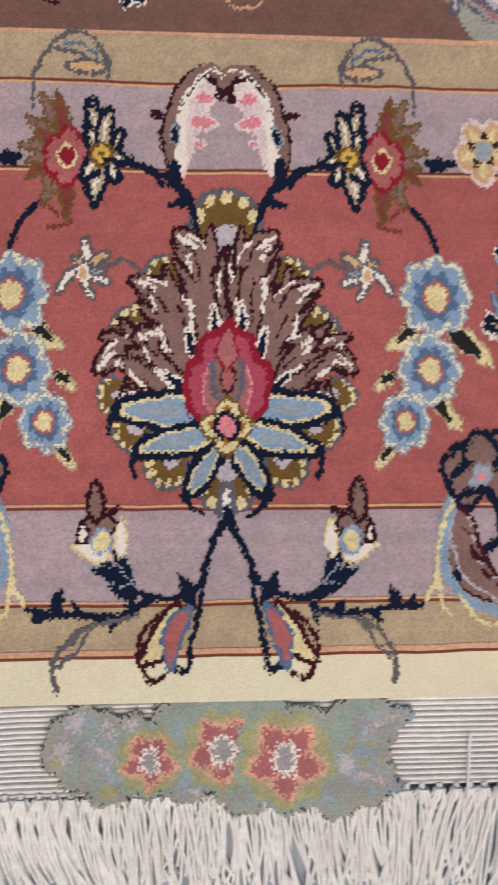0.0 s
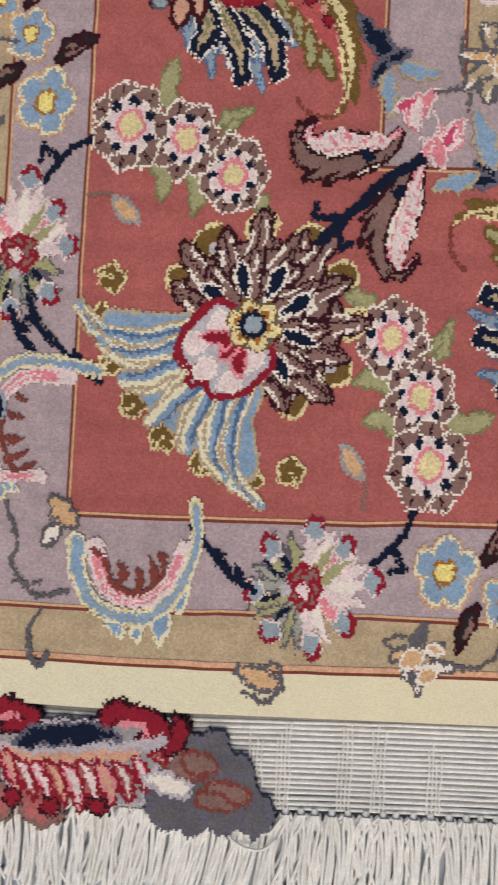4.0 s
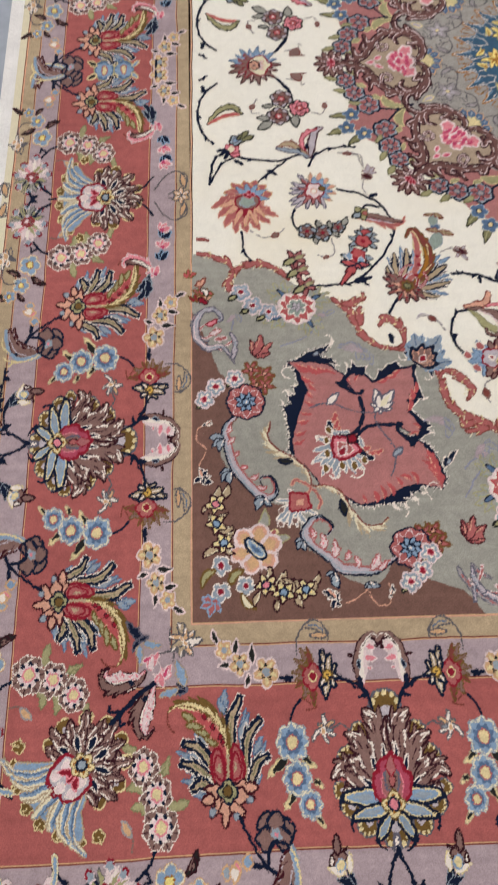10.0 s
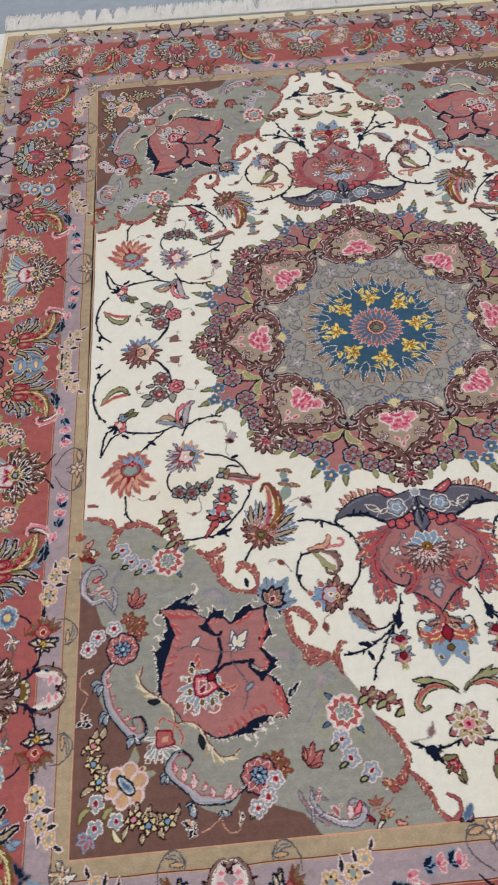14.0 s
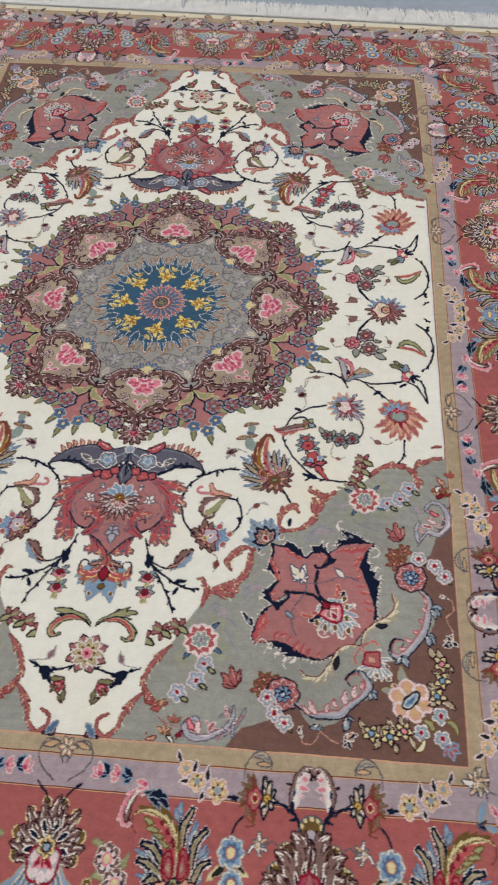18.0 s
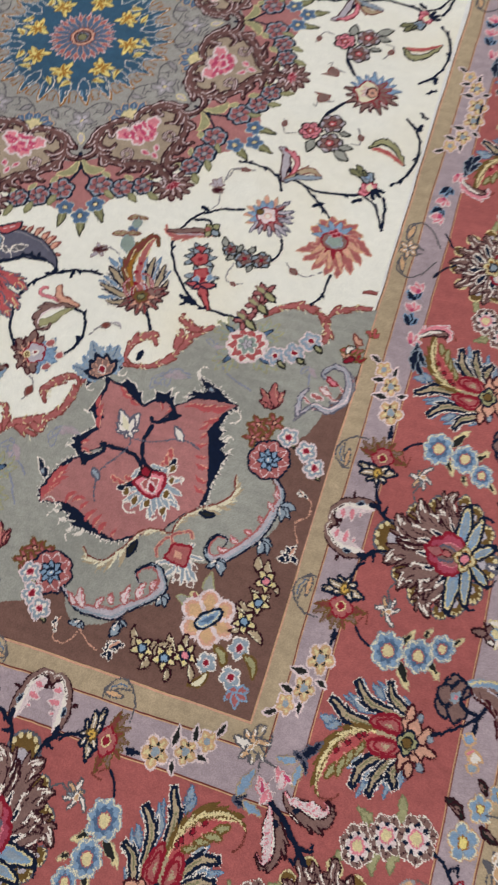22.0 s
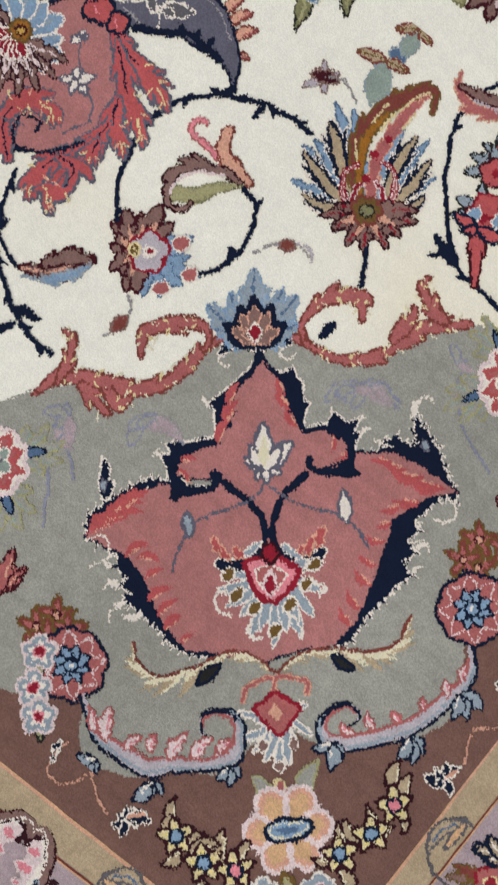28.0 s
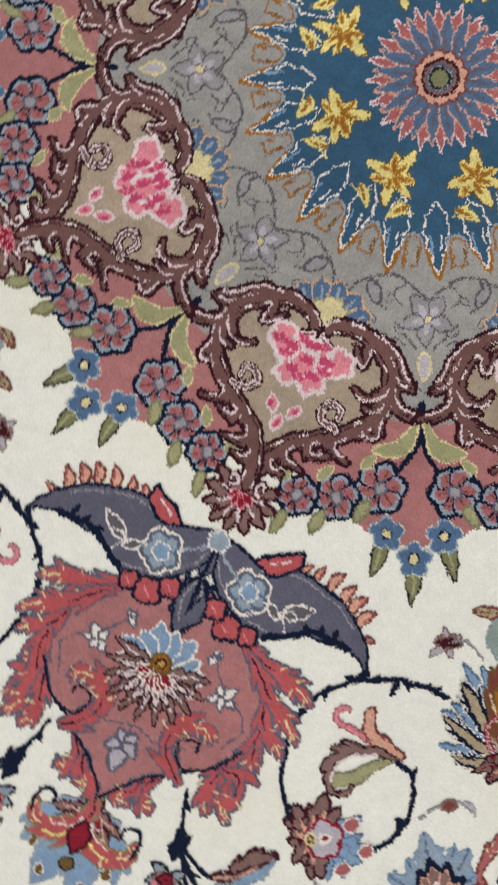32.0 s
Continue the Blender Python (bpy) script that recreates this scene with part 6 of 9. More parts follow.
for o, tips in zip([(0.648, 0.804), (0.638, 0.86), (0.588, 0.904), (0.531, 0.973), (0.489, 1.024), (0.438, 1.037)], ([(0.671, 0.801), (0.665, 0.815), (0.656, 0.822)], [(0.655, 0.861), (0.652, 0.873), (0.641, 0.878)], [(0.602, 0.908), (0.601, 0.922), (0.578, 0.915)], [(0.544, 0.972), (0.542, 0.984), (0.53, 0.986)], [(0.502, 1.024), (0.495, 1.034), (0.484, 1.044)], [(0.444, 1.051), (0.434, 1.056), (0.425, 1.044)])):
    for p1 in tips:
        a.leaf(o, p1, .5, "haze", "navy", .14, w=.9)
        a.line([o, ((o[0] + p1[0]) / 2, (o[1] + p1[1]) / 2)], "ivory", 1.2)
field_part("pearl_scalloped_edging", a, z=0.0009, under=spandrels)

# rosettes beside the leaf, with small white flowers
a = Art(.30, .93, .44, 1.075, KX, KY)
b = Art(.55, .66, .69, .85, KX, KY)
for g, o, fl, cl in ((a, (0.3734, 0.9874), [(0.3455, 0.9961), (0.3611, 1.0231), (0.3798, 1.0387)], [(0.3302, 0.9809), (0.3373, 0.9631), (0.3522, 0.9664), (0.3436, 0.9824)]), (b, (0.6117, 0.7382), [(0.629, 0.6952), (0.6605, 0.71), (0.6771, 0.7324)], [(0.5797, 0.6889), (0.6017, 0.6793), (0.5935, 0.7074), (0.5798, 0.7102)])):
    for p in cl:
        g.fan(p, 5, 0, 288, 10.5 * KX, 6.5 * KX, "rust", "umber", saw=2, w=.8)
        g.fan(p, 5, 0, 288, 8 * KX, 2.6 * KX, "salmon", None)
        g.fill(turned(oval(1.6 * KX), 0, p), "peach", "maroon", .8)
    cut("rust_floret", g, z=0.0008, under=spandrels)
    g.flower(o, .030, 8, "salmon", "navy", "navy", None, .1, w=1.4)
    g.fan(o, 8, 0, 315, .028, .0125, "salmon", "blush", w=.8)
    g.fan(o, 8, 22, 337, .017, .008, "sky", "navy", w=.9)
    g.flower(o, .005, 6, "sky", "navy", "ivory")
    cut("blue_hearted_rosette", g, z=0.0008, under=spandrels)
    for p in fl:
        g.leaf((p[0], p[1]), (p[0] + .012, p[1] + .014), .4, "moss", "coal")
        g.flower(p, .0145, 5, "haze", "blush", "crimson", "rose", .35, hr=.3, w=1.6)
        g.fan(p, 5, 0, 288, .011, .006, "ivory", None)
        g.fill(turned(oval(.0042), 0, p), "crimson", "rose", .8)
        cut("white_floret", g, z=0.0008, under=spandrels)

# peach flower and wheat sprigs in the brown corner
a = Art(.28, .66, .69, 1.08, KX, KY)
o = (0.6006, 0.9858)
a.leaf((0.5802, 0.9717), (0.5537, 0.9653), .4, "sage", "moss").leaf((0.598, 0.953), (0.588, 0.922), .4, "sage", "moss", .15).leaf((0.5888, 0.971), (0.5721, 0.9538), .6, "salmon", "straw", saw=3)
o = (0.604, 0.982)
a.fill(turned(rosette(.0365, 6, .3, 15), 0, o), "peach", "blush", 2.6)
a.fan(o, 6, 15, 315, .033, .022, "orange", "peach", w=1.0)
a.fan(o, 6, 45, 345, .037, .006, "blush", None)
a.fill(turned(oval(.0195, .008), 45, o) * (1, -1) + (0, 2 * o[1]), "sky", "navy", 1.8).fill(turned(oval(.0165, .0055), 45, o) * (1, -1) + (0, 2 * o[1]), "sky", "butter", 1.0).fill(turned(oval(.010, .003), 45, o) * (1, -1) + (0, 2 * o[1]), "blue")
for p, r in (((0.5847, 0.9184), 0), ((0.6204, 1.0369), .012), ((0.6564, 1.0458), .0125), ((0.6559, 1.0061), .0125), ((0.6336, 1.0564), 0)):
    if r:
        a.flower(p, r * 1.1, 5, "haze", "ivory", "crimson", "blush", .34, hr=.34, w=1.3)
a.leaf((0.625, 1.013), (0.643, 1.035), .34, "moss", "umber", .15).leaf((0.6659, 1.0124), (0.6839, 1.036), .26, "moss", "umber", .15).leaf((0.625, 1.048), (0.607, 1.07), .3, "butter", "umber", .2)
for p1 in [(0.6581, 1.0714), (0.6721, 1.0781), (0.6836, 1.0661), (0.6834, 1.054), (0.6595, 1.0591)]:
    a.leaf((0.6691, 1.057), p1, .4, "salmon", "sky")
cut("peach_flower", a, z=0.0009, under=spandrels)
for stars, leaves in (([(0.533, 1.045), (0.565, 1.048), (0.59, 1.037)], [(0.526, 1.038), (0.515, 1.026), (0.544, 1.042), (0.551, 1.033), (0.544, 1.053), (0.54, 1.067), (0.571, 1.059), (0.575, 1.072), (0.579, 1.038), (0.565, 1.022), (0.6, 1.048), (0.605, 1.062), (0.551, 1.048), (0.562, 1.034), (0.588, 1.025), (0.585, 1.014), (0.524, 1.047), (0.52, 1.037)]),
                      ([(0.652, 0.971), (0.662, 0.941), (0.663, 0.91)], [(0.657, 0.901), (0.646, 0.884), (0.673, 0.913), (0.681, 0.921), (0.658, 0.929), (0.648, 0.926), (0.66, 0.949), (0.643, 0.947), (0.659, 0.984), (0.677, 0.99), (0.672, 0.94), (0.673, 0.929), (0.649, 0.981), (0.639, 0.986), (0.668, 0.903), (0.66, 0.888), (0.649, 0.96), (0.639, 0.954)])):
    for p0, p1 in zip(leaves[::2], leaves[1::2]):
        d = (np.array(p1) - p0) * .15
        a.leaf(p0, np.array(p1) + d * 2, .36, "tan", "plum", .2, w=1.1)
        a.line([p0, p1], "butter", 1.0)
    for k, p in enumerate(stars):
        a.fan(p, 5, 10, 298, .0155, .0078, "straw", "plum", w=1.2)
        a.fan(p, 5, 10, 298, .0115, .003, "lemon", None)
        a.fill(turned(oval(.0048), 0, p), "sky" if k != 2 else "rose", "navy", 1.2)
    cut("wheat_sprig", a, z=0.0009, under=spandrels)
for pts in ([(0.413, 1.036), (0.409, 1.055), (0.413, 1.069), (0.426, 1.072), (0.439, 1.061), (0.443, 1.048), (0.454, 1.057), (0.476, 1.068)], [(0.68, 0.776), (0.691, 0.785), (0.69, 0.805), (0.677, 0.817), (0.679, 0.831), (0.687, 0.845)]):
    a.line(curve(pts, 6), "peach", .9)
    cut("thread_tendril", a, z=0.0009, under=spandrels)
for o, tips in (((0.491, 1.06), [(0.484, 1.071), (0.496, 1.075), (0.5, 1.046), (0.501, 1.06), (0.487, 1.05), (0.482, 1.06), (0.508, 1.05)]), ((0.682, 0.866), [(0.666, 0.877), (0.695, 0.875), (0.687, 0.851), (0.679, 0.877), (0.676, 0.855), (0.671, 0.866)]), ((0.41, 1.056), [(0.407, 1.043), (0.41, 1.062), (0.408, 1.05)]), ((0.676, 0.776), [(0.668, 0.776), (0.683, 0.779), (0.669, 0.772)])):
    for p1 in tips:
        a.leaf(o, p1, .42, "navy", "ivory", .1, w=.8)
    a.leaf(o, tips[2], .25, "peach")
    cut("navy_leaflet", a, z=0.0009, under=spandrels)

# ring flowers on the spandrel's edge
a = Art(.13, .84, .31, 1.03, KX, KY)
b = Art(.42, .45, .64, .64, KX, KY)
for g, o, sm, tr in ((a, (0.2116, 0.8959), [(0.2247, 0.9426), (0.2119, 0.9737), (0.1811, 0.999)], [(0.1651, 0.8725), (0.1332, 0.8834), (0.1016, 0.8998)]), (b, (0.521, 0.5637), [(0.5681, 0.571), (0.5952, 0.5577), (0.6146, 0.5306)], [(0.5138, 0.4895), (0.5183, 0.464), (0.5039, 0.5218)])):
    for t in (-140, -60, 35, 120):
        base = np.array(turned([(0, .028)], t, o)[0])
        for e, ln in ((-62, .024), (-30, .032), (0, .036), (30, .032), (62, .024)):
            g.fill(turned(toothed(ln, .013, .004, 3, .4), t + e, base), "sage", "moss", 1.0)
            g.line(turned([(0, ln * .3), (0, ln * .8)], t + e, base), "verdigris", 1.2)
        g.fill(turned(lens(.02, .006), t, base), "blue", "navy", .8)
    g.fill(turned(rosette(.0305, 10, .14), 0, o), "ivory", "blush", 2.2)
    g.fan(o, 10, 0, 324, .0305, .0165, "coral", "ivory", w=.5)
    g.fan(o, 10, 0, 324, .026, .007, "salmon", None)
    g.flower(o, .0165, 7, "verdigris", "ivory", "haze", None, .35, w=1.2)
    g.fan(o, 5, 0, 288, .010, .005, "pearl", "lead", w=.6)
    cut("ring_flower", g, z=0.0009, under=spandrels)
    for p in sm:
        g.flower(p, .0165, 5, "haze", "blush", "crimson", "rose", .34, hr=.3, w=1.4)
        g.fan(p, 5, 0, 288, .0125, .0065, "pearl", "sky", w=.6)
        g.fill(turned(oval(.0042), 0, p), "crimson", "ivory", .9)
        g.leaf((p[0] + .008, p[1] + .008), (p[0] + .02, p[1] + .014), .4, "moss", "coal")
        cut("blue_floret", g, z=0.0009, under=spandrels)
    for p in tr:
        g.fan(p, 5, 0, 288, .019, .0115, "dusk", "maroon", saw=2, w=1.0)
        g.fan(p, 5, 0, 288, .010, .004, "rust", None)
        g.fill(turned(oval(.003), 0, p), "straw", "navy", .8)
        g.leaf(p, (p[0] + .02, p[1] + .012), .4, "moss", "coal")
        g.leaf(p, (p[0] - .016, p[1] - .008), .4, "moss", "mauve")
        cut("rose_floret", g, z=0.0009, under=spandrels)

# pale tendrils, coral tufts on the grey-green ground
a = Art(.15, .5, .69, 1.05, KX, KY)
for pts in ([(0.2321, 0.8186), (0.2379, 0.8411), (0.2584, 0.8482), (0.2764, 0.8645)], [(0.2952, 0.8127), (0.2938, 0.7878), (0.3108, 0.7767)], [(0.2215, 0.8344), (0.2405, 0.8257), (0.2506, 0.862), (0.2821, 0.9122)], [(0.2865, 0.802), (0.3001, 0.7785), (0.3286, 0.7814)], [(0.4032, 0.6776), (0.4182, 0.6464), (0.4549, 0.6431)],
            [(0.4171, 0.6682), (0.423, 0.6424), (0.4471, 0.6423)], [(0.6165, 0.5881), (0.6247, 0.5751), (0.6321, 0.602)], [(0.426, 0.668), (0.424, 0.647), (0.432, 0.634), (0.454, 0.639)], [(0.48, 0.582), (0.485, 0.602), (0.503, 0.617), (0.527, 0.63), (0.552, 0.639)], [(0.458, 0.572), (0.473, 0.582), (0.477, 0.574)], [(0.291, 0.795), (0.3, 0.78), (0.317, 0.775)], [(0.406, 0.668), (0.416, 0.654), (0.423, 0.636)]):
    a.stem(pts, "lavender", 1.5)
    a.leaf(pts[0], pts[1], .34, "sage", "lavender", .1, w=1.2)
    a.leaf(pts[1], ((pts[1][0] + pts[2][0]) / 2 + .012, (pts[1][1] + pts[2][1]) / 2), .4, "lilac", "mist", w=.8)
for pts in ([(0.596, 0.6533), (0.5808, 0.6287), (0.5678, 0.6144)], [(0.2945, 0.9703), (0.2704, 0.9646), (0.262, 0.9466)], [(0.2882, 0.9787), (0.2686, 0.9582), (0.2589, 0.9426)]):
    p0, p1 = np.array(pts[0]), np.array(pts[2])
    for e, ln in ((-48, .55), (46, .6), (-16, .8), (18, .85)):
        tip = p0 + turned([p1 - p0], e, (0, 0), ln)[0]
        a.leaf(p0, tip, .42, "salmon", "maroon", .08, saw=3, w=.8).line([p0 * .6 + tip * .4, p0 * .2 + tip * .8], "peach", 1.1)
for pts, w in (([(0.6467, 0.5766), (0.6655, 0.5616), (0.6888, 0.5708), (0.6964, 0.5918), (0.69, 0.6153), (0.6713, 0.6233)], [1, 2, 3.4, 4, 3, 1]), ([(0.6278, 0.6666), (0.6388, 0.645), (0.6605, 0.6375), (0.68, 0.6391)], [1, 2.4, 3, 1]), ([(0.196, 1.0557), (0.2076, 1.0812), (0.2397, 1.0857), (0.2767, 1.063), (0.2995, 1.0381), (0.3085, 1.0186)], [1.4, 3, 5, 5, 3, 1]), ([(0.2608, 1.0382), (0.2761, 1.0284), (0.2867, 1.0137)], [1, 2, .6])):
    w = [x * .6 for x in w]
    a.blade(pts, w, w, "mist", "slate", .7, (3, 3), .35)
    a.line(curve(pts, 5)[3:-3], "salmon", 1.2)
for pts in ([(0.2157, 1.0623), (0.2232, 1.0811), (0.2466, 1.0857)], [(0.2407, 1.046), (0.2572, 1.0593), (0.2868, 1.0573)], [(0.2715, 1.0187), (0.2807, 1.0381), (0.2955, 1.0381)], [(0.6606, 0.5875), (0.6759, 0.5913), (0.6887, 0.6078)], [(0.6579, 0.5993), (0.671, 0.6168), (0.686, 0.6194)], [(0.6312, 0.6267), (0.6455, 0.6349), (0.65, 0.6428)]):
    a.line(curve(pts, 5), "salmon", 1.6, 1.0, "blush", .6)
a.line(curve([(0.2077, 1.0718), (0.201, 1.05), (0.22, 1.0412), (0.2277, 1.0537)], 5), "coal", 1.8)
for p, c in (((0.1821, 1.0481), "salmon"), ((0.1663, 1.0673), "peach"), ((0.1762, 1.0823), "crimson"), ((0.1369, 1.0834), "coral"), ((0.6836, 0.5257), "salmon"), ((0.6761, 0.5388), "peach"), ((0.6912, 0.5405), "crimson"), ((0.7044, 0.491), "coral")):
    for e in (-50, 0, 50):
        a.fill(turned(toothed(.016, .007, 0, 2), e + 180, (p[0], p[1] + .006)), c, "umber", .7)
a.line(curve([(0.191, 1.0596), (0.1662, 1.0558), (0.1511, 1.0434)], 5), "salmon", 1.3)
field_part("pale_tendril", a, z=0.0006, under=spandrels)

a = Art(.08, .38, .697, 1.087, KX, KY, pad=0)
for n, (pts, w) in enumerate((([(0.29, 1.071), (0.288, 1.046), (0.275, 1.057), (0.252, 1.07), (0.228, 1.076), (0.209, 1.07), (0.204, 1.053), (0.219, 1.042), (0.23, 1.05)], [1, 2.5, 4, 6, 7, 6, 4, 2.4, 1]), ([(0.275, 1.057), (0.285, 1.039), (0.287, 1.019)], [3, 4, 1]), ([(-0.632, 0.657), (-0.649, 0.636), (-0.671, 0.637), (-0.689, 0.62), (-0.692, 0.592), (-0.68, 0.566), (-0.66, 0.563), (-0.649, 0.58), (-0.659, 0.589)], [1, 3, 5, 7, 6, 4, 3, 2.4, 1]), ([(-0.632, 0.657), (-0.626, 0.632), (-0.634, 0.609)], [3, 4, 1]))):
    pts = [(abs(x), y) for x, y in pts]
    w = [x * .55 for x in w]
    a.blade(pts, w, w, "pearl", "slate", .9, (3, 3), .35)
    c = curve(pts, 5)
    a.line(c[3:-3], "haze", 1.0)
    if len(pts) > 3:
        a.line(c[4:len(c) // 2] + (.002, -.003), "blush", 1.6)
for p0, p1, c, e in zip([(abs(x), y) for x, y in [(0.23, 1.07), (0.246, 1.064), (0.22, 1.062), (0.191, 1.078), (0.179, 1.08), (0.173, 1.077), (0.153, 1.079), (0.155, 1.027), (0.151, 1.025), (0.141, 1.019), (-0.668, 0.611), (-0.66, 0.621), (-0.673, 0.593), (-0.685, 0.539), (-0.688, 0.524), (-0.672, 0.535), (-0.692, 0.514)]], [(abs(x), y) for x, y in [(0.227, 1.046), (0.257, 1.047), (0.208, 1.044), (0.199, 1.065), (0.174, 1.069), (0.185, 1.087), (0.138, 1.085), (0.138, 1.031), (0.161, 1.013), (0.126, 1.019), (-0.65, 0.603), (-0.641, 0.617), (-0.656, 0.584), (-0.672, 0.55), (-0.663, 0.531), (-0.682, 0.52), (-0.676, 0.5)]], ("blush", "salmon", "rose", "crimson", "coral", "ivory", "peach", "coral", "peach", "coral", "blush", "salmon", "rose", "crimson", "coral", "ivory", "peach"), ("salmon", "blush", "crimson", "maroon", "umber", "coal", "rust", "rust", "umber", "rust", "salmon", "blush", "crimson", "maroon", "umber", "coal", "rust")):
    a.leaf(p0, p1, .5, c, e, .1, saw=2, w=1.0)
field_part("scroll_end", a, z=0.0009, under=spandrels)

# ---------------------------------------------------------------- medallion
a = Art(-.47, -.47, .47, .47, KX, KY, pad=0)
a.fill(rosette(.428, 8, .12, 22.5, 3), "pink")
a.fill(rosette(.315, 8, .14, 22.5), "grey")
medallion = field_part("medallion_ground", a, ((1, 1),), z=0.0003, label="round medallion ground in dusty pink and grey")

a = Art(-.19, -.19, .19, .19, KX, KY, pad=0)
for k in range(24):
    t = 15 * k + 6
    ray = turned(lens(.066, .026, .004, .3), t, turned([(0, .114)], t)[0])
    a.fill(ray, "ochre", "ochre", 1.5)
a.fill(oval(.151, .151, 48), "teal")
for k in range(24):
    t = 15 * k + 13.5
    tab = curve([(-.0075, .170), (-.0075, .156), (-.0065, .147), (0, .143), (.0065, .147), (.0075, .156), (.0075, .170)], 4)
    a.fill(turned(tab, t), "grey", "haze", 1.2)
for k in range(24):
    t = 15 * k + 13.5
    tab = curve([(-.006, .170), (-.006, .156), (-.005, .149), (0, .1455), (.005, .149), (.006, .156), (.006, .170)], 4)
    a.fill(turned(tab, t), "grey", "ochre", 1.1)
    a.line(turned([(-.004, .160), (-.006, .168)], t), "ochre", 1.2).line(turned([(.005, .155), (.005, .166)], t), "umber", 1.0)
for k in range(24):
    t = 15 * k + 6
    ray = turned(toothed(.063, .0235, .003, 4, .25, .3), t, turned([(0, .113)], t)[0])
    a.fill(ray, "teal", "ivory", .9)
    a.line(turned([(-.005, .142), (-.003, .158)], t), "sky", 1.2).line(turned([(.005, .142), (.005, .154)], t), "ivory", 1.0)
for k in range(8):
    t = 45 * k
    c = turned([(0, .0965)], t)[0]
    for n, ln in enumerate((.030, .021, .027, .020, .029, .022, .026)):
        a.fill(turned(toothed(ln, .0135, .004 * (-1) ** n, 2, .3), t + n * 51.4, c), "lemon", "umber", .5)
    for n in range(7):
        a.fill(turned(toothed(.019 if n % 2 else .015, .0055, .003, 2, .4), t + n * 51.4 + 12, c), "ochre", "gold", .6)
    a.fill(turned(lens(.012, .007), t + 70, c), "lemon")
    for s in (-1, 1):
        p = turned([(s * .026, .116)], t)[0]
        a.fill(turned(lens(.024, .011, s * .009), t + s * 62, p), "lemon", "olive", .5)
        a.fill(turned(lens(.018, .005, s * .007), t + s * 62, p), "ochre")
        a.line(turned([(s * .012, .116), (s * .022, .124), (s * .032, .120)], t), "lemon", .8)
a.fan((0, 0), 20, 9, 351, .066, .014, "salmon", "blush", w=.9, saw=2)
a.fan((0, 0), 20, 0, 342, .060, .0125, "blue", "peach", w=.9)
a.fan((0, 0), 20, 0, 342, .050, .004, "slate", None)
a.fill(rosette(.023, 12, .12), "peach", "rust", 1.0).fill(oval(.015), "mauve", "maroon", 1.2).fill(oval(.011), "haze", "slate", .8).fill(rosette(.008, 6, .1), "olive", "coal", 1.0)
field_part("star_sunburst", a, ((1, 1),), z=0.0006, label="teal sunburst with gold stars at the centre", under=medallion)


